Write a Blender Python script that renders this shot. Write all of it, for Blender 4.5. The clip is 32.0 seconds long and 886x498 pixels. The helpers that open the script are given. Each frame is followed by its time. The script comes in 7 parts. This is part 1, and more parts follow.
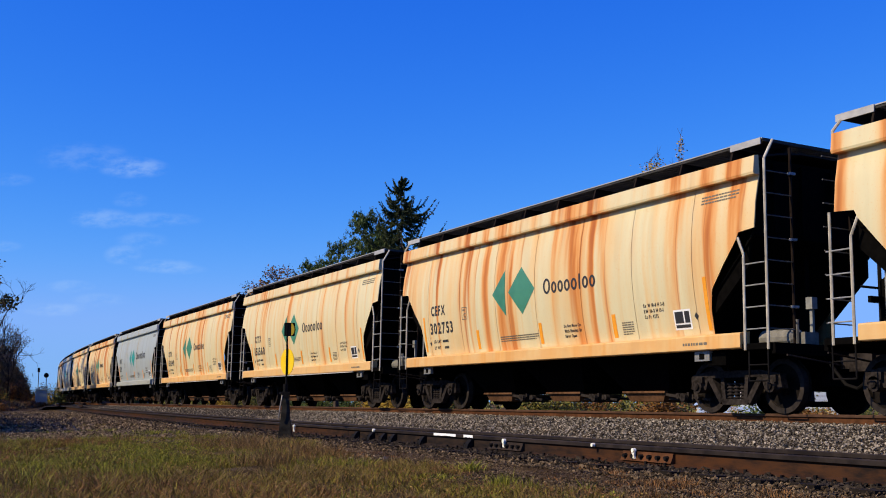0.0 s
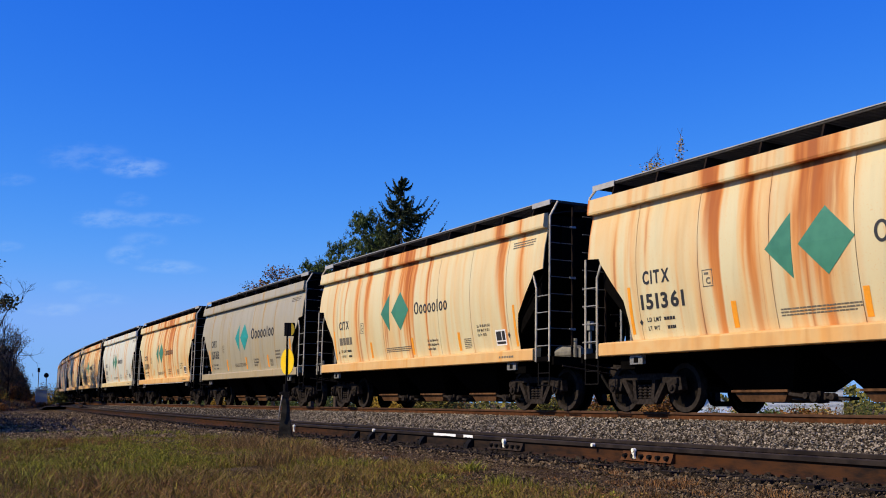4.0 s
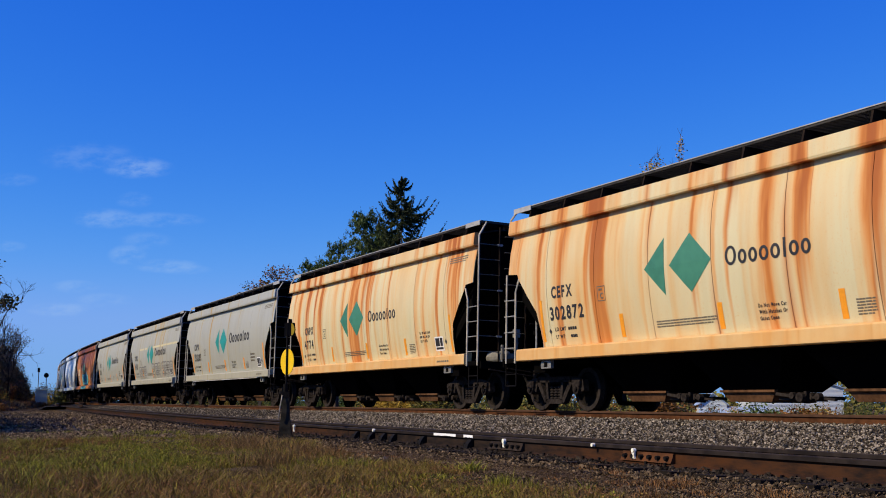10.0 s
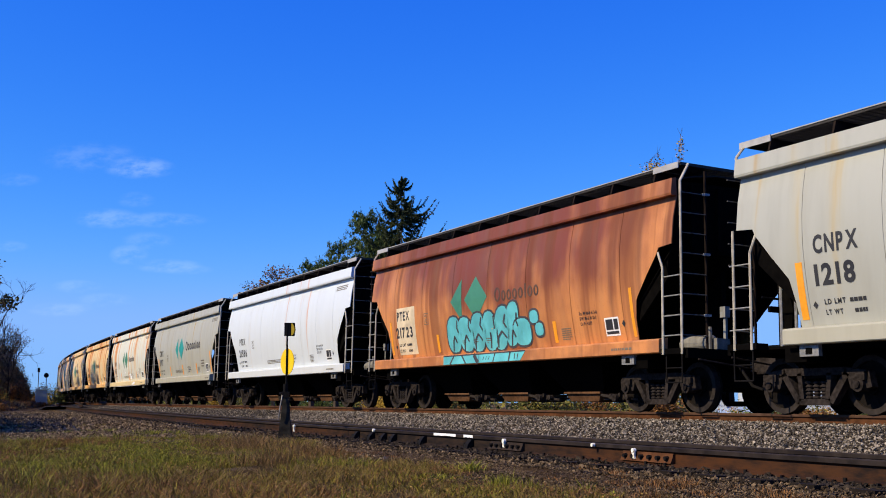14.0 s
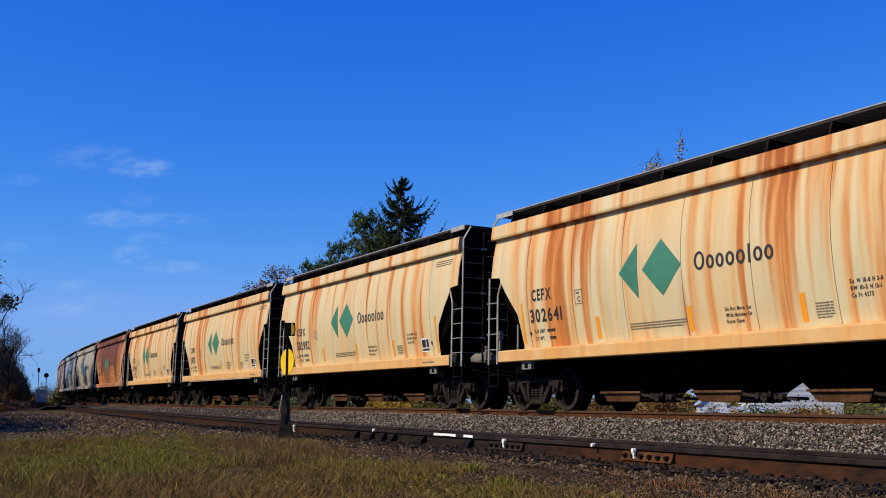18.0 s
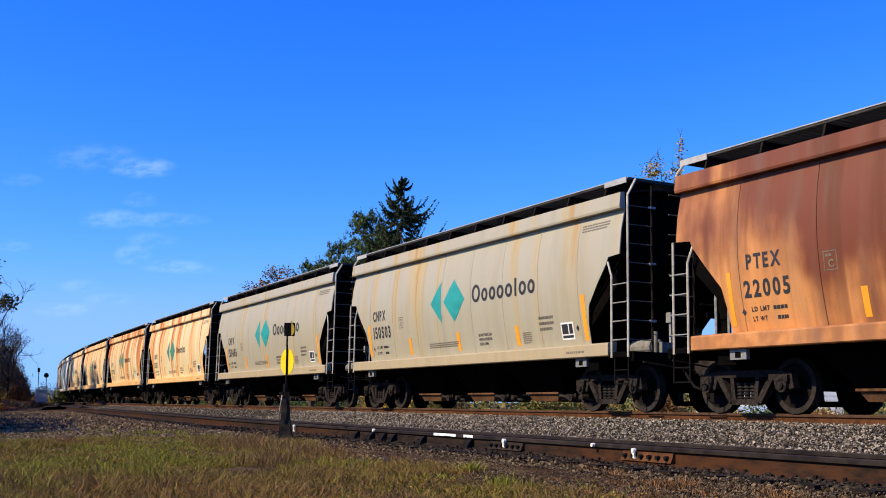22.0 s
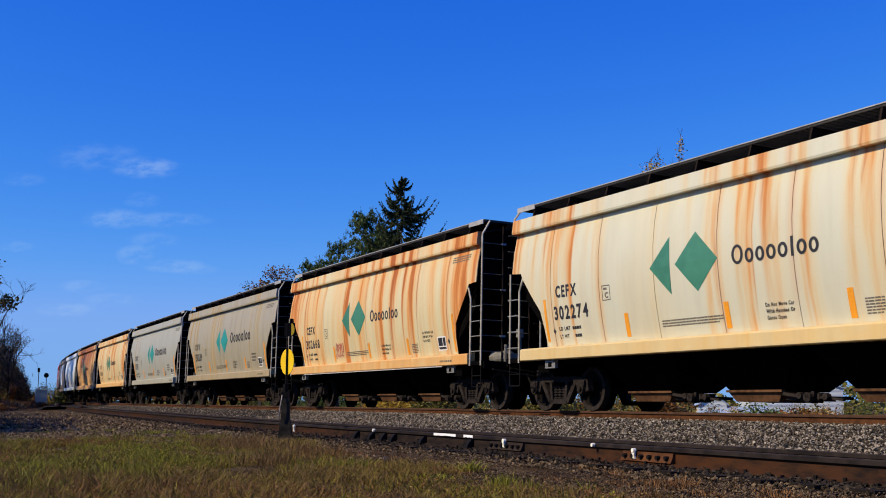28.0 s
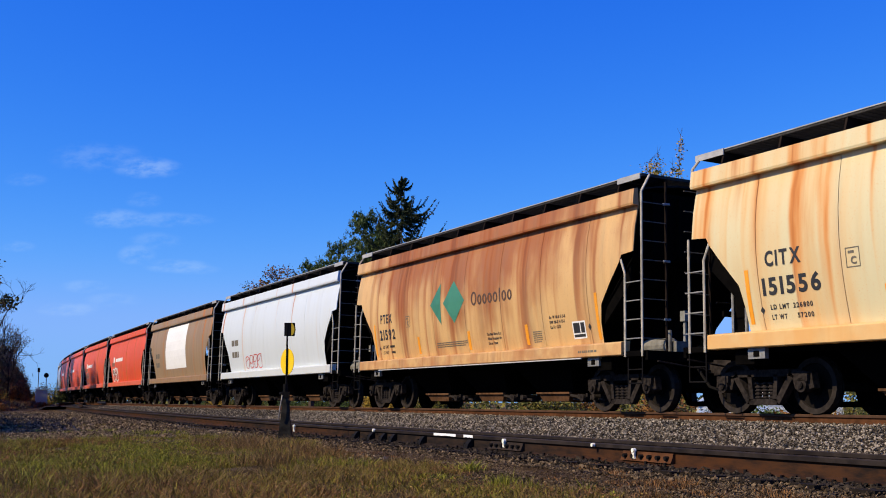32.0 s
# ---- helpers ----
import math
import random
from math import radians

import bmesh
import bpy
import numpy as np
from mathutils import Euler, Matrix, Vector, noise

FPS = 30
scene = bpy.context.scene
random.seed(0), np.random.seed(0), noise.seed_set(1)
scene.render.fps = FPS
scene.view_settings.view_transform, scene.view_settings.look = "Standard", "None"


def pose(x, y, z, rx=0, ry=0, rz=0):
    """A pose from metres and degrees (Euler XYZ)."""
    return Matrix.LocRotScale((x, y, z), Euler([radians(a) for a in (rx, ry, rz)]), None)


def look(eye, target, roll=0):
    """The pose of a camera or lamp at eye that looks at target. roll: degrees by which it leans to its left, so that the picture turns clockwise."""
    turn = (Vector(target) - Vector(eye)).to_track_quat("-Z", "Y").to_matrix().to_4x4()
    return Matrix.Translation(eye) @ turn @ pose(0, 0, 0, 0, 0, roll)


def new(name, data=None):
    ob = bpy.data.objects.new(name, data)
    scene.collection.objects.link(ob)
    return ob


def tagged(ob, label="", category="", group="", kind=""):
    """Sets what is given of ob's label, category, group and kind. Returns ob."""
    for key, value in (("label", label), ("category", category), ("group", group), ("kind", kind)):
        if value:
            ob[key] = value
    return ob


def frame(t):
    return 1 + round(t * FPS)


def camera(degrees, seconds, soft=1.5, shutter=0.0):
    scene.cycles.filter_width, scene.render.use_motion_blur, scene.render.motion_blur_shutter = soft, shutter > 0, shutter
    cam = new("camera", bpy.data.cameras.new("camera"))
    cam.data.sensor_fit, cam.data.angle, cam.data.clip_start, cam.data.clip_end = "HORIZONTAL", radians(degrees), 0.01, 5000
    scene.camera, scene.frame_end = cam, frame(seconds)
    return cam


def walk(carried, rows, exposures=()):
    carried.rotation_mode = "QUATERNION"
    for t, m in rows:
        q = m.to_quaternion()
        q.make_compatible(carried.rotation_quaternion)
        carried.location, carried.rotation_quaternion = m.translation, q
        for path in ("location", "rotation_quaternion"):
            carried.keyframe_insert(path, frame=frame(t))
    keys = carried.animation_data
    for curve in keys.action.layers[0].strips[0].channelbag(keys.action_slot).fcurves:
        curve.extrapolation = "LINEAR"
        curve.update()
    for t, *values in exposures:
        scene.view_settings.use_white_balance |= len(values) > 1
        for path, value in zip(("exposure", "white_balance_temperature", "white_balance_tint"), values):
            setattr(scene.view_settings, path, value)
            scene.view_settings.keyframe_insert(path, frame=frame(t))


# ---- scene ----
cam = camera(44.83, 32.0, soft=1.0)
walk(cam, [(0.0, pose(0, 0, 0.25, 97.99, 0, 0)), (32.0, pose(0, 0, 0.25, 97.99, 0, 0))], exposures=[(0.0, 0.07), (2.0, -0.03), (4.0, 0.03), (5.8, 0.06), (7.0, -0.04), (8.0, -0.12), (12.0, 0.03), (13.7, 0.2), (15.0, 0.18), (17.0, -0.10), (19.0, -0.08), (20.7, 0.04), (22.0, 0.42), (23.2, 0.40), (24.5, 0.17), (26.0, 0.02), (28.0, -0.07), (29.5, 0.0), (30.8, 0.16), (32.0, 0.10)])

# ---------------------------------------------------------------- light
SUN_DIR = Vector((-0.93, -0.37, 0.0)).normalized()
SUN_ELEV = radians(40)
world = bpy.data.worlds.new("sky")
scene.world = world
world.use_nodes = True
wn, wl = world.node_tree.nodes, world.node_tree.links
sky = wn.new("ShaderNodeTexSky")
sky.sky_type = "NISHITA"
sky.sun_disc = False
sky.sun_elevation = SUN_ELEV
sky.sun_rotation = math.atan2(SUN_DIR.x, SUN_DIR.y)
sky.air_density, sky.dust_density, sky.ozone_density = 1.0, 0.2, 2.0
# the camera's deep blue: each channel of the sky on its own slope
split, join = wn.new("ShaderNodeSeparateColor"), wn.new("ShaderNodeCombineColor")
wl.new(sky.outputs[0], split.inputs[0])
for i, (gain, slope, most) in enumerate(((0.089, 2.2, 2.15), (0.555, 1.22, 4.4), (4.15, 0.45, 12.0))):
    power, scale, limit = (wn.new("ShaderNodeMath") for _ in range(3))
    power.operation, scale.operation, limit.operation = "POWER", "MULTIPLY", "SMOOTH_MIN"
    limit.inputs[1].default_value, limit.inputs[2].default_value = most, most * 0.4
    power.inputs[1].default_value, scale.inputs[1].default_value = slope, gain
    wl.new(split.outputs[i], power.inputs[0])
    wl.new(power.outputs[0], scale.inputs[0])
    wl.new(scale.outputs[0], limit.inputs[0])
    wl.new(limit.outputs[0], join.inputs[i])
wl.new(join.outputs[0], wn["Background"].inputs["Color"])
wn["Background"].inputs["Strength"].default_value = 0.1

sun = new("sun", bpy.data.lights.new("sun", "SUN"))
sun.data.energy, sun.data.angle, sun.data.color = 4.9, radians(0.53), (1.0, 0.84, 0.58)
toward = Vector((SUN_DIR.x * math.cos(SUN_ELEV), SUN_DIR.y * math.cos(SUN_ELEV), math.sin(SUN_ELEV)))
sun.matrix_world = look(toward * 300, (0, 0, 0))

# ---------------------------------------------------------------- materials
class Nodes:
    """A small writer of node materials."""

    def __init__(self, name, rough=0.6, metal=0.0):
        self.m = bpy.data.materials.new(name)
        self.m.use_nodes = True
        self.t = self.m.node_tree
        self.b = self.t.nodes["Principled BSDF"]
        self.b.inputs["Roughness"].default_value = rough
        self.b.inputs["Metallic"].default_value = metal

    def put(self, socket, value):
        if isinstance(value, bpy.types.NodeSocket):
            self.t.links.new(value, socket)
        elif isinstance(value, (tuple, list)) and len(value) == 3 and socket.type == "RGBA":
            socket.default_value = (*value, 1.0)
        else:
            socket.default_value = value

    def coord(self, kind="Object"):
        return self.t.nodes.new("ShaderNodeTexCoord").outputs[kind]

    def info(self, out="Random"):
        return self.t.nodes.new("ShaderNodeObjectInfo").outputs[out]

    def island(self):
        return self.t.nodes.new("ShaderNodeNewGeometry").outputs["Random Per Island"]

    def xyz(self, vec):
        n = self.t.nodes.new("ShaderNodeSeparateXYZ")
        self.put(n.inputs[0], vec)
        return n.outputs

    def vec(self, x, y, z):
        n = self.t.nodes.new("ShaderNodeCombineXYZ")
        for i, v in enumerate((x, y, z)):
            self.put(n.inputs[i], v)
        return n.outputs[0]

    def math(self, op, a, b=0.0, clamp=False):
        n = self.t.nodes.new("ShaderNodeMath")
        n.operation, n.use_clamp = op, clamp
        self.put(n.inputs[0], a)
        self.put(n.inputs[1], b)
        return n.outputs[0]

    def noise(self, vec, scale=1.0, detail=3.0, rough=0.55):
        n = self.t.nodes.new("ShaderNodeTexNoise")
        self.put(n.inputs["Vector"], vec)
        n.inputs["Scale"].default_value, n.inputs["Detail"].default_value = scale, detail
        n.inputs["Roughness"].default_value = rough
        return n.outputs[0]

    def ramp(self, value, lo, hi, out_lo=0.0, out_hi=1.0):
        n = self.t.nodes.new("ShaderNodeMapRange")
        n.interpolation_type = "SMOOTHSTEP"
        for i, v in enumerate((value, lo, hi, out_lo, out_hi)):
            self.put(n.inputs[i], v)
        return n.outputs[0]

    def mix(self, fac, a, b):
        n = self.t.nodes.new("ShaderNodeMix")
        n.data_type = "RGBA"
        self.put(n.inputs["Factor"], fac)
        self.put(n.inputs[6], a)
        self.put(n.inputs[7], b)
        return n.outputs[2]

    def bump(self, height, strength=0.3, distance=0.02):
        n = self.t.nodes.new("ShaderNodeBump")
        n.inputs["Strength"].default_value, n.inputs["Distance"].default_value = strength, distance
        self.put(n.inputs["Height"], height)
        self.t.links.new(n.outputs[0], self.b.inputs["Normal"])

    def done(self, color, rough=None):
        self.put(self.b.inputs["Base Color"], color)
        if rough is not None:
            self.put(self.b.inputs["Roughness"], rough)
        return self.m


def plain(name, color, rough=0.6, metal=0.0, grain=0.25, scale=12.0, bump=0.1, gloss=0.5):
    n = Nodes(name, rough, metal)
    n.b.inputs["Specular IOR Level"].default_value = gloss
    v = n.coord()
    f = n.math("ADD", n.math("MULTIPLY", n.noise(v, scale, 4), 0.6), n.math("MULTIPLY", n.noise(v, scale * 0.15, 2), 0.4))
    dark = tuple(c * (1 - grain) for c in color)
    light = tuple(min(1, c * (1 + grain)) for c in color)
    if bump:
        n.bump(f, bump, 0.01)
    return n.done(n.mix(n.ramp(f, 0.3, 0.7), dark, light), n.ramp(f, 0.3, 0.7, rough - 0.08, min(1, rough + 0.08)))


def car_paint(name, base, tint, rust=(0.61, 0.20, 0.030), core=(0.28, 0.058, 0.012), rough=0.5, cloudy=None, seams=True, bloom=0.60, stained=0.55):
    """Weathered car paint. The object's colour holds: seed, amount of rust, amount of grime."""
    n = Nodes(name, rough)
    n.b.inputs["Specular IOR Level"].default_value = 0.30
    v = n.coord()
    x, y, z = n.xyz(v)
    col = n.xyz(n.info("Color"))
    seed = n.math("MULTIPLY", col[0], 97.0)
    amount, grime = col[1], col[2]
    xs = n.math("ADD", x, seed)
    wob = n.math("MULTIPLY", n.noise(n.vec(xs, 3.0, n.math("MULTIPLY", z, 0.5)), 1.5, 2), 0.10)
    xw = n.math("ADD", xs, wob)
    down = n.math("SUBTRACT", 4.3, z)
    # separate streaks that run down from the eave, gathered in groups
    group = n.noise(n.vec(xs, 5.0, 0.0), 0.55, 2, 0.5)
    wide = n.noise(n.vec(xw, 0.0, n.math("MULTIPLY", z, 0.04)), 2.4, 2, 0.5)
    fine = n.noise(n.vec(xw, 11.0, n.math("MULTIPLY", z, 0.10)), 12.0, 2, 0.5)
    reach = n.ramp(n.noise(n.vec(xw, 21.0, 0.0), 2.6, 2), 0.34, 0.64, 0.5, 4.8)
    fall = n.ramp(n.math("SUBTRACT", reach, down), -0.8, 1.9)
    mixed = n.math("ADD", n.math("MULTIPLY", wide, 0.64), n.math("ADD", n.math("MULTIPLY", group, 0.28), n.math("MULTIPLY", fine, 0.08)))
    level = n.math("SUBTRACT", 0.610, n.math("MULTIPLY", amount, 0.130))
    s = n.math("MULTIPLY", n.ramp(n.math("SUBTRACT", mixed, level), -0.02, 0.095), fall)
    s2 = n.math("MULTIPLY", n.math("MULTIPLY", n.ramp(n.math("SUBTRACT", mixed, level), 0.045, 0.13), n.ramp(down, 3.0, 0.4, 0.35, 1.0)), fall)
    # single dark drips inside the streaks
    drip = n.ramp(n.math("ABSOLUTE", n.math("SUBTRACT", n.noise(n.vec(xw, 27.0, n.math("MULTIPLY", z, 0.03)), 1.9, 1), 0.5)), 0.026, 0.004)
    s2 = n.math("MAXIMUM", s2, n.math("MULTIPLY", drip, n.math("MULTIPLY", n.ramp(s, 0.05, 0.6), 0.55)))
    # rust that bleeds from the welded seams
    if seams:
        bleed = n.math("MULTIPLY", n.ramp(n.math("PINGPONG", x, 0.86), 0.16, 0.0), n.ramp(n.noise(n.vec(n.math("MULTIPLY", xs, 0.7), 71.0, n.math("MULTIPLY", z, 0.16)), 1.3, 2), 0.44, 0.66))
        bleed = n.math("MULTIPLY", bleed, n.math("MULTIPLY", amount, 0.8), True)
        s = n.math("MAXIMUM", s, bleed)
        s2 = n.math("MAXIMUM", s2, n.math("MULTIPLY", bleed, n.ramp(n.math("PINGPONG", x, 0.86), 0.05, 0.0, 0.0, 0.8)))
    # blotches of stain over the whole side
    stain = n.ramp(n.noise(n.vec(xw, 31.0, n.math("MULTIPLY", z, 0.35)), 0.8, 3), 0.40, 0.72)
    stain = n.math("MULTIPLY", stain, n.math("MULTIPLY", amount, stained))
    c = n.mix(stain, base, tint)
    halo = n.math("MULTIPLY", n.ramp(n.math("SUBTRACT", mixed, level), -0.12, 0.05), fall)
    c = n.mix(n.math("MULTIPLY", halo, bloom), c, tint)
    if cloudy:
        # soft clouds of wear (on mahogany also reflections), strongest towards ends and foot
        lo, hi, veil = cloudy
        puff = n.noise(n.vec(xw, 61.0, n.math("MULTIPLY", z, 0.22)), 1.0, 6, 0.6)
        worn = n.math("ADD", n.math("MULTIPLY", n.ramp(n.math("ABSOLUTE", x), 3.0, 6.4), 0.16), n.math("MULTIPLY", n.ramp(z, 4.1, 1.5), 0.20))
        c = n.mix(n.ramp(n.math("ADD", n.math("MULTIPLY", n.math("ADD", puff, n.noise(n.vec(xs, 63.0, n.math("MULTIPLY", z, 0.7)), 0.7, 3)), 0.5), worn), lo, hi), base, tint)
        s, s2 = n.math("MULTIPLY", s, veil), n.math("MULTIPLY", s2, veil)
    speck = n.noise(v, 38.0, 3)
    c = n.mix(n.math("MULTIPLY", n.ramp(speck, 0.60, 0.72), n.math("MULTIPLY", amount, 0.35)), c, rust)
    c = n.mix(n.math("MULTIPLY", s, 0.85), c, rust)
    c = n.mix(n.math("MULTIPLY", s2, 0.75), c, core)
    foot = n.math("MULTIPLY", n.ramp(z, 1.38, 1.30), n.ramp(n.noise(n.vec(xw, 51.0, z), 1.9, 4), 0.35, 0.62))
    c = n.mix(n.math("MULTIPLY", foot, n.math("MULTIPLY", amount, 0.55), True), c, rust)
    c = n.mix(n.ramp(z, 1.36, 1.33, 0.0, 0.25 if cloudy else 0.7), c, tint)
    dirt = n.noise(n.vec(n.math("MULTIPLY", xw, 2.4), 41.0, n.math("MULTIPLY", z, 0.35)), 1.3, 4)
    dirt = n.math("MULTIPLY", n.ramp(dirt, 0.42, 0.75), grime, True)
    c = n.mix(dirt, c, (0.14, 0.12, 0.09))
    n.bump(n.noise(n.vec(x, y, n.math("MULTIPLY", z, 0.4)), 1.7, 3), 0.25, 0.05)
    return n.done(c, n.math("ADD", rough, n.math("MULTIPLY", s, 0.3)))


def stone_mat(name, dark, light, rough=0.9):
    n = Nodes(name, rough)
    n.b.inputs["Specular IOR Level"].default_value = 0.04
    f = n.math("POWER", n.island(), 1.7)
    g = n.noise(n.coord(), 60.0, 2)
    c = n.mix(f, dark, light)
    return n.done(n.mix(n.ramp(g, 0.35, 0.7, 0.0, 0.3), c, (0.09, 0.07, 0.05)))


def leaf_mat(name, a, b, rough=0.6):
    n = Nodes(name, rough)
    c = n.mix(n.island(), a, b)
    n.b.inputs["Specular IOR Level"].default_value = 0.12
    return n.done(c)


M = {}
M["cream"] = car_paint("cream_paint", (0.65, 0.575, 0.345), (0.70, 0.395, 0.125))
M["white"] = car_paint("off_white_paint", (0.60, 0.625, 0.56), (0.66, 0.50, 0.20), rust=(0.62, 0.235, 0.035), core=(0.38, 0.08, 0.016), bloom=0.36, stained=0.2)
M["ivory"] = car_paint("ivory_paint", (0.61, 0.60, 0.46), (0.68, 0.47, 0.16), rust=(0.62, 0.235, 0.035), core=(0.38, 0.08, 0.016), bloom=0.42, stained=0.35)
M["grey"] = car_paint("pale_grey_paint", (0.395, 0.40, 0.35), (0.40, 0.38, 0.28), rust=(0.44, 0.32, 0.13), core=(0.38, 0.21, 0.06), rough=0.4, seams=False, bloom=0.35)
M["blue_grey"] = car_paint("blue_grey_paint", (0.37, 0.415, 0.42), (0.38, 0.38, 0.32), rust=(0.42, 0.33, 0.17), core=(0.36, 0.22, 0.08), rough=0.4, seams=False, bloom=0.35)
M["tan"] = car_paint("tan_grey_paint", (0.37, 0.342, 0.255), (0.40, 0.31, 0.17), rust=(0.41, 0.30, 0.135), core=(0.35, 0.18, 0.04), rough=0.4, seams=False, bloom=0.35)
M["brown"] = car_paint("rust_brown_paint", (0.185, 0.046, 0.022), (0.62, 0.25, 0.078), rust=(0.17, 0.045, 0.018), core=(0.11, 0.03, 0.014), cloudy=(0.53, 0.80, 0.6))
# orange tint here stands for wear and for bright reflections on gloss
M["mahogany"] = car_paint("mahogany_paint", (0.16, 0.045, 0.018), (0.60, 0.26, 0.082), rust=(0.13, 0.036, 0.015), core=(0.09, 0.025, 0.012), cloudy=(0.57, 0.81, 0.6))
M["ochre"] = car_paint("ochre_paint", (0.34, 0.125, 0.038), (0.64, 0.40, 0.165), rust=(0.33, 0.09, 0.025), core=(0.16, 0.045, 0.018), cloudy=(0.50, 0.72, 0.8))
M["clean_white"] = car_paint("clean_white_paint", (0.62, 0.67, 0.7), (0.58, 0.61, 0.6), rough=0.35, seams=False)
M["red"] = car_paint("red_paint", (0.68, 0.085, 0.03), (0.60, 0.13, 0.06), rough=0.45)
M["taupe"] = car_paint("taupe_paint", (0.3, 0.205, 0.12), (0.25, 0.15, 0.075), rough=0.5)
# near-black: the shade under and between the cars is put into this colour
M["steel_shaded"] = plain("shaded_black_steel", (0.0032, 0.0028, 0.0025), 0.85, 0.0, 0.5, 9, gloss=0.02)
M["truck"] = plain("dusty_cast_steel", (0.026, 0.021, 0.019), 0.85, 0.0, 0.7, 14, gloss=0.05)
# wheel brown taken down to near-black for the shade below the car
M["wheel"] = plain("shaded_brown_wheel_steel", (0.009, 0.007, 0.006), 0.8, 0.0, 0.5, 10, gloss=0.08)
M["tread"] = plain("worn_steel", (0.20, 0.18, 0.16), 0.5, 0.5, 0.2, 10)
M["galv"] = plain("galvanised_grating", (0.27, 0.265, 0.25), 0.55, 0.3, 0.3, 20)
M["board"] = plain("dark_grating", (0.045, 0.042, 0.039), 0.6, 0.2, 0.4, 20, gloss=0.08)
M["seam"] = plain("dark_joint", (0.15, 0.095, 0.045), 0.9, 0.0, 0.3, 8, gloss=0.08)
M["cabinet_grey"] = plain("grey_fitting", (0.22, 0.22, 0.21), 0.6, 0.0, 0.2, 9)
M["seam_pale"] = plain("pale_joint", (0.30, 0.285, 0.225), 0.9, 0.0, 0.3, 8, gloss=0.08)
M["pale_yellow"] = plain("pale_yellow_film", (0.62, 0.55, 0.33), 0.5, 0.0, 0.1, 9, 0.0)
# roof brown set dark, with the shade under the running boards in it
M["roof"] = plain("shaded_roof", (0.022, 0.019, 0.017), 0.8, 0.0, 0.5, 5, gloss=0.08)
M["edge"] = plain("bare_edge_steel", (0.36, 0.355, 0.34), 0.5, 0.0, 0.2, 6)
M["patch"] = plain("pale_stencil_patch", (0.62, 0.51, 0.34), 0.6, 0.0, 0.25, 3)
M["tank_grey"] = plain("dusty_grey_tank", (0.17, 0.16, 0.14), 0.7, 0.0, 0.4, 9)
M["bracket"] = plain("rusty_bracket", (0.018, 0.012, 0.009), 0.8, 0.0, 0.4, 9, gloss=0.05)
M["pale_pipe"] = plain("pale_air_pipe", (0.55, 0.54, 0.52), 0.5, 0.0, 0.2, 6)
# lighter steel for the rim, as if sunlight caught it
M["rim"] = plain("lit_wheel_rim", (0.030, 0.024, 0.021), 0.7, 0.0, 0.4, 10, gloss=0.1)
M["gate"] = plain("rusty_gate_plate", (0.105, 0.052, 0.026), 0.75, 0.0, 0.5, 8, gloss=0.08)
M["rail_web"] = plain("rusted_rail", (0.085, 0.034, 0.014), 0.8, 0.1, 0.5, 9, 0.3, gloss=0.08)


def old_rail():
    """Dark oily rust with long brighter stretches."""
    n = Nodes("old_siding_rail", 0.8)
    n.b.inputs["Specular IOR Level"].default_value = 0.08
    v = n.coord()
    x, y, z = n.xyz(v)
    a = n.noise(n.vec(0.0, n.math("MULTIPLY", y, 0.16), 3.0), 1.0, 2)
    b = n.noise(n.vec(x, n.math("MULTIPLY", y, 0.35), n.math("MULTIPLY", z, 2.0)), 7.0, 5, 0.65)
    near = n.math("ADD", n.ramp(y, 13.6, 11.2), n.math("MULTIPLY", n.ramp(y, 17.4, 18.6), 0.8), True)
    f = n.math("MULTIPLY", near, n.ramp(n.math("ADD", n.math("MULTIPLY", a, 0.5), n.math("MULTIPLY", b, 0.5)), 0.38, 0.68))
    n.bump(b, 0.3, 0.01)
    return n.done(n.mix(f, n.mix(n.ramp(b, 0.35, 0.7), (0.012, 0.009, 0.008), (0.032, 0.020, 0.014)), (0.066, 0.025, 0.009)))


M["old_rail"] = old_rail()
M["old_joint"] = plain("oily_joint_bar", (0.03, 0.021, 0.016), 0.7, 0.1, 0.4, 9, 0.3, gloss=0.08)
M["rail_main"] = plain("brown_main_rail", (0.085, 0.045, 0.027), 0.6, 0.2, 0.3, 6, gloss=0.08)
M["rail_head"] = plain("brown_rail_head", (0.024, 0.018, 0.015), 0.6, 0.0, 0.5, 6, gloss=0.08)
M["tie"] = plain("weathered_tie", (0.016, 0.012, 0.009), 0.9, 0.0, 0.5, 7, 0.6, gloss=0.08)
M["iron"] = plain("black_iron", (0.0075, 0.0065, 0.006), 0.7, 0.0, 0.4, 12, gloss=0.08)
M["yellow"] = plain("yellow_enamel", (0.86, 0.56, 0.012), 0.4, 0.0, 0.06, 6, 0.02)
M["orange"] = plain("orange_reflector", (0.85, 0.33, 0.02), 0.45, 0.0, 0.10, 14, 0.02)
M["green"] = plain("green_emblem_paint", (0.045, 0.20, 0.125), 0.5, 0.0, 0.15, 5, 0.02)
M["teal"] = plain("teal_emblem_paint", (0.02, 0.27, 0.25), 0.45, 0.0, 0.15, 5, 0.02)
M["ink"] = plain("black_lettering", (0.022, 0.022, 0.024), 0.6, 0.0, 0.2, 10, 0.0)
M["ink_faded"] = plain("faded_lettering", (0.14, 0.12, 0.085), 0.7, 0.0, 0.3, 20, 0.0)
M["ink_worn"] = plain("worn_brown_lettering", (0.085, 0.045, 0.028), 0.7, 0.0, 0.4, 6, 0.0)
M["ladder"] = plain("pale_ladder_steel", (0.44, 0.40, 0.32), 0.6, 0.0, 0.35, 5, gloss=0.1)
M["rung"] = plain("dull_grey_rung", (0.12, 0.115, 0.105), 0.6, 0.0, 0.3, 9, gloss=0.1)
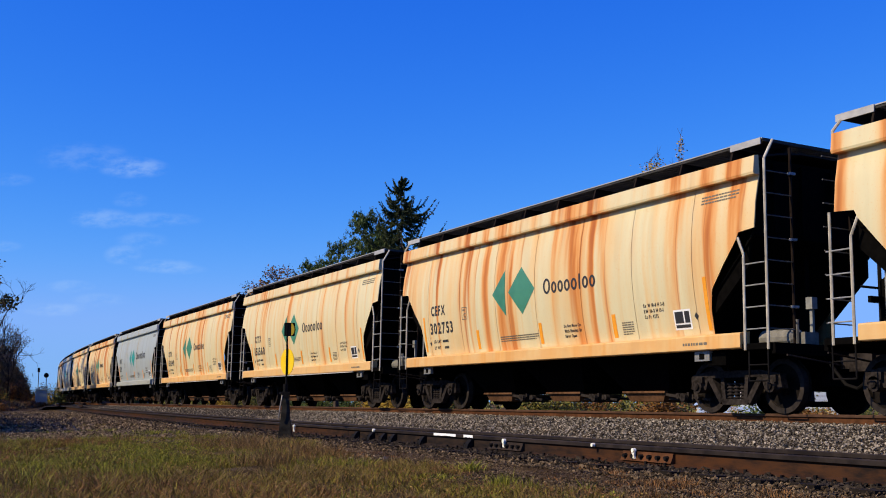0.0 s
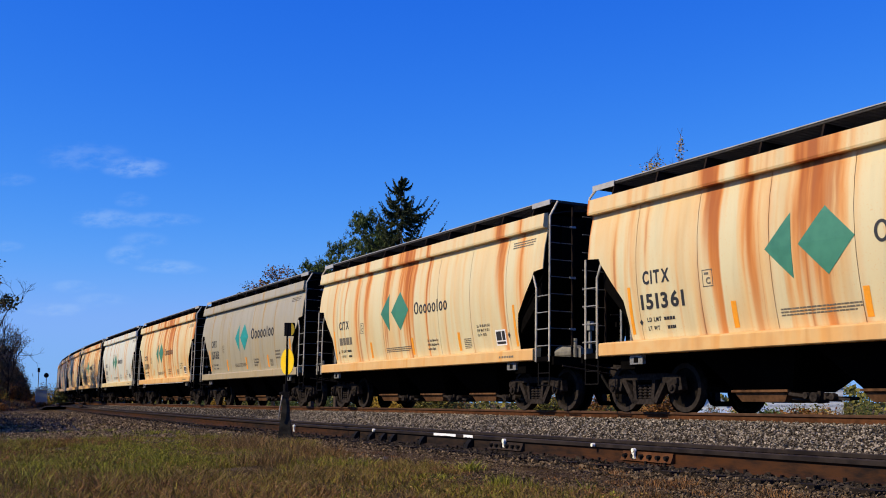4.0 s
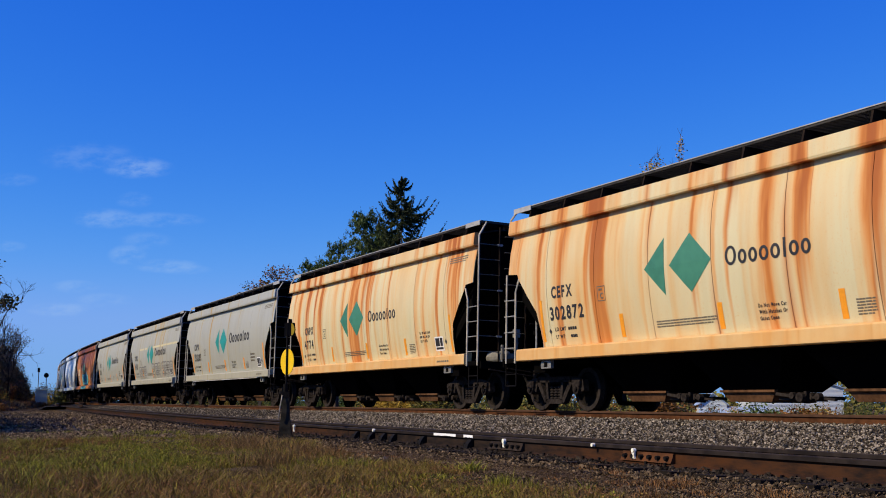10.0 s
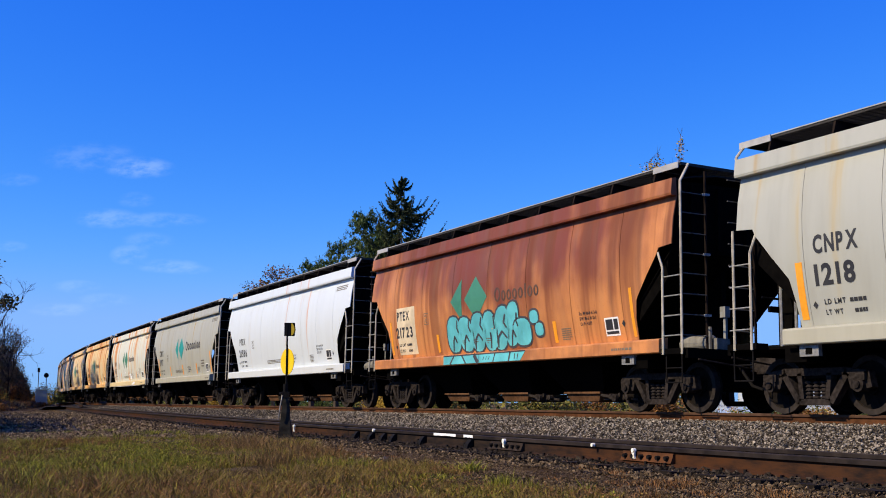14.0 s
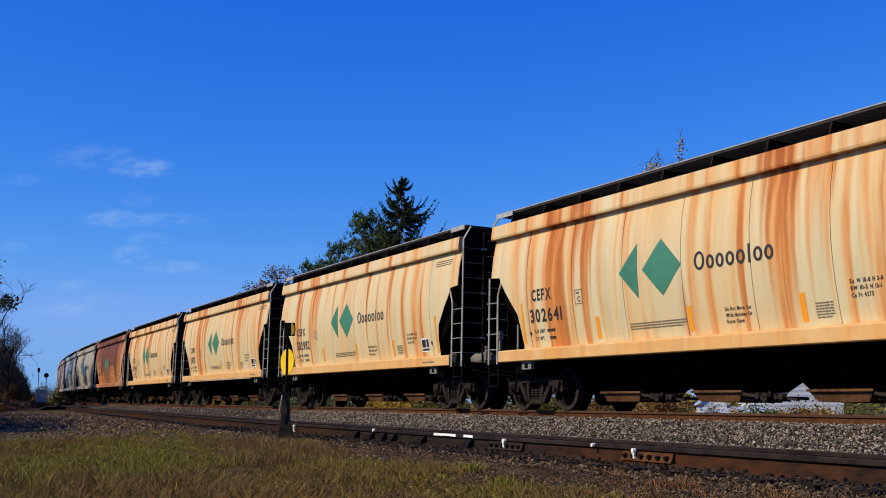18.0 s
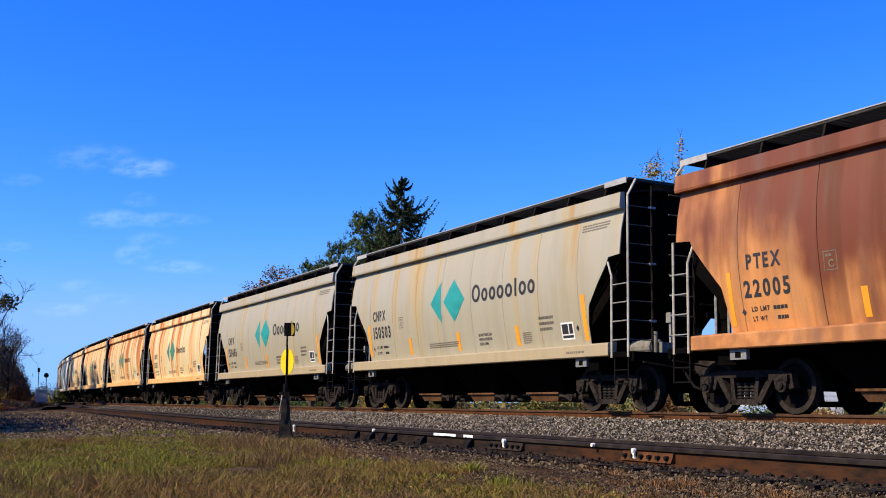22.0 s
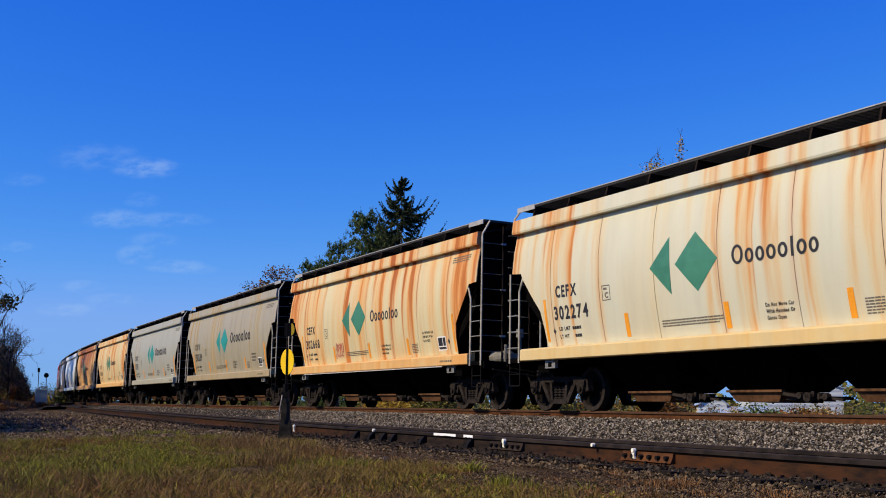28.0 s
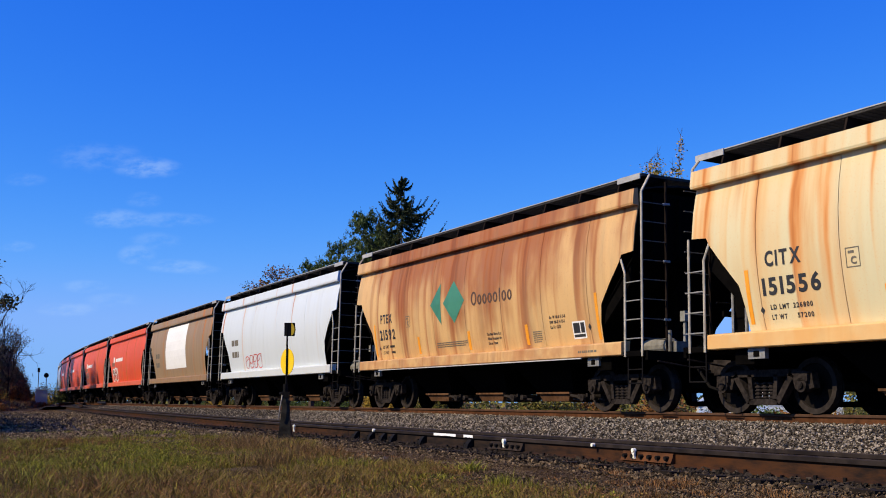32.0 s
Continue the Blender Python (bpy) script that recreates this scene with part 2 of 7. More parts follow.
M["chalk"] = plain("white_label", (0.80, 0.80, 0.78), 0.5, 0.0, 0.06, 10, 0.0)
M["spray_black"] = plain("black_spray_paint", (0.05, 0.05, 0.055), 0.6, 0.0, 0.3, 9, 0.0)
M["spray_grey"] = plain("grey_spray_paint", (0.16, 0.15, 0.15), 0.6, 0.0, 0.3, 9, 0.0)
M["spray_aqua"] = plain("aqua_spray_paint", (0.11, 0.46, 0.50), 0.5, 0.0, 0.25, 2, 0.0)
M["spray_red"] = plain("red_spray_paint", (0.55, 0.08, 0.07), 0.6, 0.0, 0.3, 9, 0.0)

# ---------------------------------------------------------------- mesh helpers
class Build:
    """Collects vertices and faces for one mesh."""

    def __init__(self):
        self.v, self.f = [], []

    def add(self, verts, faces):
        o = len(self.v)
        self.v += [tuple(p) for p in verts]
        self.f += [tuple(i + o for i in f) for f in faces]
        return self

    def box(self, x0, x1, y0, y1, z0, z1):
        return self.add([(x0, y0, z0), (x1, y0, z0), (x1, y1, z0), (x0, y1, z0), (x0, y0, z1), (x1, y0, z1), (x1, y1, z1), (x0, y1, z1)],
                        [(0, 3, 2, 1), (4, 5, 6, 7), (0, 1, 5, 4), (1, 2, 6, 5), (2, 3, 7, 6), (3, 0, 4, 7)])

    def rod(self, a, b, r, n=6, r2=None, cap=True):
        a, b = Vector(a), Vector(b)
        w = (b - a).normalized()
        u = w.orthogonal().normalized()
        t = w.cross(u)
        r2 = r if r2 is None else r2
        ring = [(math.cos(2 * math.pi * i / n), math.sin(2 * math.pi * i / n)) for i in range(n)]
        vs = [a + (u * c + t * s) * r for c, s in ring] + [b + (u * c + t * s) * r2 for c, s in ring]
        fs = [(i, (i + 1) % n, n + (i + 1) % n, n + i) for i in range(n)]
        if cap:
            fs += [tuple(range(n - 1, -1, -1)), tuple(range(n, 2 * n))]
        return self.add(vs, fs)

    def path(self, pts, r, n=6):
        for a, b in zip(pts, pts[1:]):
            self.rod(a, b, r, n)
        return self

    def bar(self, p, q, w, y0, y1):
        """A flat bar from p to q in the xz plane, w wide, from y0 to y1."""
        p, q = Vector((p[0], p[1])), Vector((q[0], q[1]))
        d = (q - p).normalized() * (w * 0.15)
        p, q = p - d, q + d
        s = Vector((-d.y, d.x)).normalized() * (w / 2)
        c = [p + s, q + s, q - s, p - s]
        vs = [(k.x, y0, k.y) for k in c] + [(k.x, y1, k.y) for k in c]
        return self.add(vs, [(0, 1, 2, 3), (7, 6, 5, 4), (0, 4, 5, 1), (1, 5, 6, 2), (2, 6, 7, 3), (3, 7, 4, 0)])

    def disc(self, c, r0, r1, y0, y1, n=22):
        """A ring or disc about the y axis, from radius r0 to r1."""
        vs, fs = [], []
        for i in range(n):
            a = 2 * math.pi * i / n
            for r, y in ((r0, y0), (r1, y0), (r1, y1), (r0, y1)):
                vs.append((c[0] + r * math.cos(a), y, c[1] + r * math.sin(a)))
        for i in range(n):
            j = (i + 1) % n
            for k in range(4):
                m = (k + 1) % 4
                fs.append((4 * i + k, 4 * j + k, 4 * j + m, 4 * i + m))
        return self.add(vs, fs)

    def prism(self, outline, y0, y1):
        """An outline in the xz plane, given a thickness along y."""
        n = len(outline)
        vs = [(x, y0, z) for x, z in outline] + [(x, y1, z) for x, z in outline]
        fs = [tuple(range(n)), tuple(range(2 * n - 1, n - 1, -1))] + [(i, n + i, n + (i + 1) % n, (i + 1) % n) for i in range(n)]
        return self.add(vs, fs)

    def mesh(self, name, material, smooth=False):
        me = bpy.data.meshes.new(name)
        me.from_pydata(self.v, [], self.f)
        bm = bmesh.new()
        bm.from_mesh(me)
        bmesh.ops.recalc_face_normals(bm, faces=bm.faces)
        bm.to_mesh(me)
        bm.free()
        me.materials.append(M[material] if isinstance(material, str) else material)
        if smooth:
            me.shade_smooth()
        return me


MESHES = {}


def shared(key, material, make, smooth=False):
    """The mesh of that key and material, made once."""
    k = (key, material)
    if k not in MESHES:
        MESHES[k] = make().mesh(key, material, smooth)
    return MESHES[k]


def part(name, mesh, parent, label="", at=None):
    ob = new(name, mesh)
    ob.parent = parent
    if at is not None:
        ob.matrix_basis = at
    if label:
        ob["label"] = label
    if name in ("notice", "stem", "weight_stencil"):
        ob["kind"] = "stuff"
    return ob


def thing(name, mesh, label, category, group="", kind="", at=None):
    ob = new(name, mesh)
    if at is not None:
        ob.matrix_basis = at
    return tagged(ob, label, category, group, kind)


# ---------------------------------------------------------------- the line of the main track
CANT = 1.29
TH0, K0, K1 = radians(28.4346), 0.000551, -7.538e-6


def bend(s):
    return K0 if s > 0 else K0 + K1 * max(s, -150.0)


def lay_track():
    rows = {0: (14.3065 * math.cos(TH0), 14.3065 * math.sin(TH0), TH0)}
    for sign in (1, -1):
        x, y, th = rows[0]
        for i in range(1, 801):
            for j in range(4):
                s = sign * (i - 1 + (j + 0.5) / 4)
                th += sign * bend(s) * 0.125
                x += sign * math.sin(th) * 0.25
                y -= sign * math.cos(th) * 0.25
                th += sign * bend(s) * 0.125
            rows[sign * i] = (x, y, th)
    return rows


TRACK = lay_track()


def on_track(s, lat=0.0, z=0.0):
    """Place and heading at s metres along the main track; lat is away from the near side, in the canted plane."""
    i = math.floor(s)
    f = s - i
    a, b = TRACK[i], TRACK[i + 1]
    x, y, th = (a[j] + (b[j] - a[j]) * f for j in range(3))
    c = radians(CANT)
    l2, z2 = lat * math.cos(c) + z * math.sin(c), z * math.cos(c) - lat * math.sin(c)
    return x + l2 * math.cos(th), y + l2 * math.sin(th), z2, th


# ---------------------------------------------------------------- glyphs of the built-in font
GLYPHS = {}


def glyph(ch):
    if ch not in GLYPHS:
        cu = bpy.data.curves.new("glyph", "FONT")
        cu.body, cu.size, cu.offset, cu.resolution_u = ch, 1.0, 0.034, 3
        ob = bpy.data.objects.new("glyph", cu)
        me = ob.to_mesh()
        vs = [(v.co.x, v.co.y) for v in me.vertices]
        fs = [tuple(p.vertices) for p in me.polygons]
        ob.to_mesh_clear()
        bpy.data.objects.remove(ob)
        bpy.data.curves.remove(cu)
        x0 = min((v[0] for v in vs), default=0.0)
        x1 = max((v[0] for v in vs), default=0.25)
        GLYPHS[ch] = ([(x - x0, y) for x, y in vs], fs, x1 - x0)
    return GLYPHS[ch]


# the curved side of a car: half width at each height
SIDE_Z = (1.30, 1.60, 1.90, 2.30, 2.65, 3.05, 3.50, 3.92, 4.30)
SIDE_W = (1.385, 1.455, 1.510, 1.565, 1.590, 1.590, 1.545, 1.460, 1.440)


def side_y(z):
    return -float(np.interp(z, SIDE_Z, SIDE_W))


class Decal(Build):
    """Flat shapes in u, z laid on the near side of a car."""

    def poly(self, pts, lift=0.004):
        n = len(pts)
        return self.add([(u, side_y(z) - lift, z) for u, z in pts], [tuple(range(n))])

    def strip(self, u0, u1, z0, z1, lift=0.004):
        k = max(1, int((z1 - z0) / 0.15))
        for i in range(k):
            a, b = z0 + (z1 - z0) * i / k, z0 + (z1 - z0) * (i + 1) / k
            self.poly([(u0, a), (u1, a), (u1, b), (u0, b)], lift)
        return self

    def diamond(self, u, z, hw0, hw1, hh, lift=0.005):
        k = 12
        for i in range(k):
            a, b = -1 + 2 * i / k, -1 + 2 * (i + 1) / k
            wa, wb = 1 - abs(a), 1 - abs(b)
            self.poly([(u - hw0 * wa, z + hh * a), (u + hw1 * wa, z + hh * a), (u + hw1 * wb, z + hh * b), (u - hw0 * wb, z + hh * b)], lift)
        return self

    def text(self, body, u, z, height, width=None, gap=0.16, lift=0.005):
        """A line of writing, its lower left corner at u, z."""
        sc = height / 0.70
        total = sum((glyph(c)[2] if c != " " else 0.30) + gap for c in body) - gap
        sx = sc if width is None else width / total
        x = u
        for c in body:
            if c == " ":
                x += (0.30 + gap) * sx
                continue
            vs, fs, w = glyph(c)
            o = len(self.v)
            self.v += [(x + a * sx, side_y(z + b * sc) - lift, z + b * sc) for a, b in vs]
            self.f += [tuple(i + o for i in f) for f in fs]
            x += (w + gap) * sx
        return self

    def frame_shape(self, u0, u1, z0, z1, w, lift=0.004):
        self.strip(u0, u0 + w, z0, z1, lift).strip(u1 - w, u1, z0, z1, lift)
        return self.strip(u0 + w, u1 - w, z0, z0 + w, lift).strip(u0 + w, u1 - w, z1 - w, z1, lift)

    def lines(self, u0, u1, z0, z1, n, lift=0.004, seed=1, words=4):
        """n lines of writing too small to read: rows of plain bars."""
        r = random.Random(seed)
        h = (z1 - z0) / (n * 2 - 1)
        for i in range(n):
            z = z0 + 2 * h * i
            u = u0
            end = u1 - r.uniform(0, 0.3) * (u1 - u0) * (i == 0)
            while u < end - 0.02:
                w = min(r.uniform(0.6, 1.4) * (u1 - u0) / words, end - u)
                self.strip(u, u + w * 0.86, z, z + h, lift)
                u += w
        return self

    def stroke(self, pts, w, lift=0.006):
        """A sprayed line through points u, z."""
        for (a, b), (c, d) in zip(pts, pts[1:]):
            t = Vector((c - a, d - b))
            if t.length < 1e-6:
                continue
            t.normalize()
            e = t * w * 0.06
            s = Vector((-t.y, t.x)) * w / 2
            self.poly([(a - e.x + s.x, b - e.y + s.y), (c + e.x + s.x, d + e.y + s.y), (c + e.x - s.x, d + e.y - s.y), (a - e.x - s.x, b - e.y - s.y)], lift)
        return self


# ---------------------------------------------------------------- hopper cars
SEAMS = (-6.70, -5.15, -3.43, -1.72, 0.0, 1.72, 3.43, 5.15, 6.70)
SEAMS_SMOOTH = (-6.70, -5.26, -3.75, -2.25, -0.75, 0.75, 2.25, 3.75, 5.26, 6.70)
PITCH = 15.0581
TRUCK_U = 5.60


def sheet(u0, u1, sign=-1, inset=0.0, gap=0.007):
    """One curved side sheet from seam to seam, its edges turned in, cut away over the end platforms."""
    b = Build()
    u0, u1 = u0 + (gap if u0 > -6.6 else 0), u1 - (gap if u1 < 6.6 else 0)
    cuts = sorted({u0, u1, *[c * s for s in (-1, 1) for c in (5.50, 5.53, 5.60, 5.62, 5.95, 6.27, 6.28, 6.33) if u0 < c * s < u1]})
    seen = {}

    def vert(u, z, back=0.0):
        key = (round(u, 4), round(z, 4), back)
        if key not in seen:
            seen[key] = len(b.v)
            b.v.append((u, sign * (float(np.interp(z, SIDE_Z, SIDE_W)) - inset - back), z))
        return seen[key]

    for a, c in zip(cuts, cuts[1:]):
        la, lc = edge_low(a, a, c), edge_low(c, a, c)
        for i in range(12):
            f, g = i / 12, (i + 1) / 12
            q = [(u, lo + (3.96 - lo) * k) for u, lo, k in ((a, la, f), (c, lc, f), (c, lc, g), (a, la, g))]
            b.f.append(tuple(vert(u, z) for u, z in q))
            for edge, p, r in ((u0, 0, 3), (u1, 1, 2)):
                if abs(q[p][0] - edge) < 1e-6:
                    o = len(b.v)
                    for u, z in (q[p], q[r]):
                        w = float(np.interp(z, SIDE_Z, SIDE_W)) - inset
                        b.v += [(u, sign * w, z), (u, sign * (w - 0.02), z)]
                    b.f.append((o, o + 2, o + 3, o + 1))
    return b


def edge_low(u, a, c):
    """Height of the sheet's lower edge at u, within the stretch from a to c."""
    return float(np.interp(abs(u), (0.0, 5.50, 5.53, 5.60, 5.62, 6.27, 6.28, 6.33, 6.7), (1.31, 1.31, 1.75, 2.08, 2.12, 2.88, 2.90, 3.00, 3.03)))


def chord(sign=-1):
    """The eave: a proud fascia along the top of the side."""
    pro = [(1.475, 4.27), (1.568, 4.25), (1.60, 3.975), (1.588, 3.935), (1.46, 3.935)]
    b = Build()
    xs = (-6.72, 6.72)
    vs = [(x, sign * w, z) for x in xs for w, z in pro]
    n = len(pro)
    return b.add(vs, [tuple(range(n)), tuple(range(2 * n - 1, n - 1, -1))] + [(i, n + i, n + (i + 1) % n, (i + 1) % n) for i in range(n)])


def sill(sign=-1, half=6.33):
    pro = [(1.38, 1.345), (1.585, 1.315), (1.60, 1.29), (1.60, 1.075), (1.585, 1.06), (1.40, 1.06)]
    b = Build()
    vs = [(x, sign * w, z) for x in (-half, half) for w, z in pro]
    n = len(pro)
    return b.add(vs, [tuple(range(n)), tuple(range(2 * n - 1, n - 1, -1))] + [(i, n + i, n + (i + 1) % n, (i + 1) % n) for i in range(n)])


def roof():
    b = Build()
    lat = [(-1.50, 4.255), (-1.0, 4.36), (-0.45, 4.43), (0.45, 4.43), (1.0, 4.36), (1.50, 4.255)]
    vs = [(x, y, z) for x in (-6.68, 6.68) for y, z in lat] + [(x, y, z - 0.03) for x in (-6.68, 6.68) for y, z in lat]
    fs = []
    for i in range(5):
        fs += [(i, i + 1, i + 7, i + 6), (12 + i, 18 + i, 19 + i, 13 + i)]
    b.box(-6.6, 6.6, -0.74, -0.70, 4.36, 4.555).box(-6.6, 6.6, 0.70, 0.74, 4.36, 4.555)
    o = len(b.v)
    fs += [(0, 6, 18, 12), (5, 17, 23, 11)] + [(i, 12 + i, 13 + i, i + 1) for i in range(5)] + [(6 + i, 7 + i, 19 + i, 18 + i) for i in range(5)]
    return b.add(vs, fs)


def hatch():
    b = Build()
    pro = [(-0.36, 4.43), (-0.36, 4.50), (-0.25, 4.56), (0.25, 4.56), (0.36, 4.50), (0.36, 4.43)]
    vs = [(x, y, z) for x in (-1.5, 1.5) for y, z in pro]
    n = len(pro)
    b.add(vs, [tuple(range(n)), tuple(range(2 * n - 1, n - 1, -1))] + [(i, n + i, n + (i + 1) % n, (i + 1) % n) for i in range(n)])
    for u in (-1.1, -0.35, 0.4, 1.15):
        b.box(u - 0.03, u + 0.03, -0.40, 0.40, 4.555, 4.585)
    return b


def running_board(sign=-1):
    """A long grating on the roof: edge bars and many cross bars."""
    b = Build()
    y0, y1 = (sign * 1.40, sign * 0.78)
    lo, hi = min(y0, y1), max(y0, y1)
    b.box(-6.75, 6.75, lo - 0.012, lo + 0.012, 4.505, 4.55)
    b.box(-6.75, 6.75, hi - 0.012, hi + 0.012, 4.505, 4.55)
    for i in range(1, 14):
        y = lo + (hi - lo) * i / 14
        b.box(-6.75, 6.75, y - 0.006, y + 0.006, 4.515, 4.55)
    for i in range(100):
        u = -6.72 + 13.44 * i / 99
        b.box(u - 0.012, u + 0.012, lo, hi, 4.52, 4.548)
    return b


def cross_board():
    b = Build()
    for u in (-0.30, 0.30):
        b.box(u - 0.012, u + 0.012, -1.40, 1.40, 4.505, 4.56)
    for i in range(60):
        y = -1.38 + 2.76 * i / 59
        b.box(-0.30, 0.30, y - 0.008, y + 0.008, 4.515, 4.548)
    for i in range(1, 6):
        b.box(-0.30 + 0.1 * i - 0.006, -0.30 + 0.1 * i + 0.006, -1.40, 1.40, 4.515, 4.55)
    return b


def bracket():
    """A gusset that carries the running board over the sloping roof."""
    return Build().add([(x, y, z) for x in (-0.02, 0.02) for y, z in ((-1.47, 4.27), (-1.40, 4.505), (-0.75, 4.505), (-0.75, 4.40))],
                       [(0, 1, 2, 3), (7, 6, 5, 4), (0, 4, 5, 1), (1, 5, 6, 2), (2, 6, 7, 3), (3, 7, 4, 0)])


def end_wall(sgn):
    b = Build()
    b.box(sgn * 6.52 - 0.03, sgn * 6.52 + 0.03, -1.46, 1.46, 2.95, 4.27)
    for y in (-1.0, -0.35, 0.35, 1.0):
        b.box(min(sgn * 6.55, sgn * 6.62), max(sgn * 6.55, sgn * 6.62), y - 0.04, y + 0.04, 3.0, 4.2)
    return b


def slope(sgn):
    """The sloping end sheet over the truck, with its stiffeners."""
    b = Build()
    prof = [(6.54, 2.97, 1.46), (5.55, 2.02, 1.46), (4.75, 1.10, 1.30)]
    vs = [(sgn * u, y, z) for u, z, w in prof for y in (-w, w)] + [(sgn * u, y, z - 0.03) for u, z, w in prof for y in (-w, w)]
    b.add(vs, [(0, 1, 3, 2), (2, 3, 5, 4), (6, 8, 9, 7), (8, 10, 11, 9), (0, 2, 8, 6), (2, 4, 10, 8), (1, 7, 9, 3), (3, 9, 11, 5), (0, 6, 7, 1), (4, 5, 11, 10)])
    for y in (-1.42, 1.36):
        b.add([(sgn * u, y + dy, z) for dy in (0, 0.05) for u, z in ((6.40, 2.90), (5.56, 2.06), (5.56, 1.70), (6.40, 2.45))], [(0, 1, 2, 3), (7, 6, 5, 4), (0, 4, 5, 1), (1, 5, 6, 2), (2, 6, 7, 3), (3, 7, 4, 0)])
    # the web that stands between slope and platform
    b.add([(sgn * u, y, z) for y in (-0.05, 0.05) for u, z in ((6.30, 2.70), (4.9, 1.20), (6.30, 1.05))], [(0, 1, 2), (5, 4, 3), (0, 3, 4, 1), (1, 4, 5, 2), (2, 5, 3, 0)])
    return b


def platform(sgn):
    b = Build()
    u0, u1 = sorted((sgn * 5.45, sgn * 7.02))
    b.box(u0, u1, -1.30, 1.30, 1.03, 1.075)
    e0, e1 = sorted((sgn * 6.96, sgn * 7.04))
    b.box(e0, e1, -1.52, 1.52, 0.95, 1.13)
    t0, t1 = sorted((sgn * 6.33, sgn * 6.98))
    b.box(t0, t1, -1.56, -1.30, 1.03, 1.13)
    b.box(t0, t1, 1.30, 1.56, 1.03, 1.13)
    return b


def centre_sill():
    b = Build()
    b.box(-7.05, 7.05, -0.16, 0.16, 0.68, 1.04)
    for s in (-1, 1):
        b.box(min(s * 4.05, s * 5.45), max(s * 4.05, s * 5.45), -1.30, 1.30, 0.99, 1.28)
    for s in (-1, 1):
        b.box(min(s * 6.15, s * 7.05), max(s * 6.15, s * 7.05), -0.34, 0.34, 0.46, 0.69)
    for u in (-TRUCK_U, TRUCK_U):
        b.box(u - 0.22, u + 0.22, -1.45, 1.45, 0.80, 1.02)
    return b


def hopper():
    """One pocket: four sheets that narrow down to the gate."""
    b = Build()
    top, bot = 1.40, 0.38
    vs = [(-top, -1.38, 1.32), (top, -1.38, 1.32), (top, 1.38, 1.32), (-top, 1.38, 1.32),
          (-0.66, -0.72, bot), (0.66, -0.72, bot), (0.66, 0.28, bot), (-0.66, 0.28, bot)]
    return b.add(vs, [(0, 1, 5, 4), (1, 2, 6, 5), (2, 3, 7, 6), (3, 0, 4, 7), (4, 5, 6, 7)])


def gate():
    """The discharge gate: a pan with sloping ends under a pocket."""
    b = Build()
    vs = [(-0.64, -0.80, 0.37), (0.64, -0.80, 0.37), (0.64, 0.30, 0.37), (-0.64, 0.30, 0.37), (-0.50, -0.74, 0.20), (0.50, -0.74, 0.20), (0.50, 0.28, 0.20), (-0.50, 0.28, 0.20)]
    b.add(vs, [(0, 1, 5, 4), (1, 2, 6, 5), (2, 3, 7, 6), (3, 0, 4, 7), (4, 5, 6, 7), (3, 2, 1, 0)])
    b.box(-0.66, 0.66, -0.84, -0.76, 0.36, 0.40)
    return b


def gate_gear():
    """Operating shaft, racks, capstans and brackets beside a gate."""
    b = Build()
    b.rod((0.0, -0.74, 0.27), (0.0, 0.30, 0.27), 0.028)
    for y in (-0.70, -0.50):
        b.disc((0.0, 0.27), 0.02, 0.080, y - 0.035, y + 0.035, 10)
    b.bar((-0.70, 0.33), (0.06, 0.25), 0.05, -0.54, -0.48)
    b.bar((-0.70, 0.25), (0.30, 0.22), 0.035, -0.46, -0.42)
    b.bar((0.0, 0.36), (0.0, 0.18), 0.06, -0.60, -0.52)
    b.bar((0.10, 0.27), (0.55, 0.23), 0.04, -0.54, -0.48)
    b.disc((0.28, 0.28), 0.0, 0.055, -0.64, -0.54, 8)
    b.disc((-0.30, 0.30), 0.0, 0.055, -0.60, -0.52, 8)
    return b


def stile(pts):
    return Build().path(pts, 0.024, 6)


def side_frame(sign):
    """The cast frame on one side of a truck, with its two window openings."""
    y0, y1 = sorted((sign * 0.93, sign * 1.07))
    b = Build()
    b.bar((-0.62, 0.665), (0.62, 0.665), 0.12, y0, y1)
    for s in (-1, 1):
        b.bar((s * 0.62, 0.66), (s * 1.03, 0.60), 0.12, y0, y1)
        b.bar((s * 0.30, 0.63), (s * 0.26, 0.24), 0.09, y0, y1)
        b.bar((s * 0.64, 0.63), (s * 0.33, 0.20), 0.11, y0, y1)
        b.bar((s * 1.02, 0.64), (s * 1.06, 0.42), 0.10, y0, y1)
        b.bar((s * 0.70, 0.60), (s * 0.76, 0.42), 0.09, y0, y1)
    b.bar((-0.30, 0.19), (0.30, 0.19), 0.10, y0, y1)
    return b


def spring():
    """One coil spring as a ribbed, turned shape, about its own axis."""
    b = Build()
    n, rings = 8, []
    for i in range(5):
        z = 0.24 + 0.058 * i
        rings += [(0.045, z), (0.066, z + 0.012), (0.066, z + 0.032), (0.045, z + 0.045)]
    vs = [(r * math.cos(2 * math.pi * j / n), r * math.sin(2 * math.pi * j / n), z) for r, z in rings for j in range(n)]
    m = len(rings)
    fs = [(i * n + j, i * n + (j + 1) % n, (i + 1) * n + (j + 1) % n, (i + 1) * n + j) for i in range(m - 1) for j in range(n)]
    return b.add(vs, fs + [tuple(range(n - 1, -1, -1)), tuple(range((m - 1) * n, m * n))])


def bearing(sign):
    b = Build()
    y0, y1 = sorted((sign * 0.93, sign * 1.13))
    b.disc((0, 0), 0.0, 0.115, y0, y1, 14)
    b.disc((0, 0), 0.0, 0.06, min(y0, sign * 1.16), max(y1, sign * 1.16), 8)
    b.box(-0.14, 0.14, y0, y0 + 0.12, 0.06, 0.17)
    return b


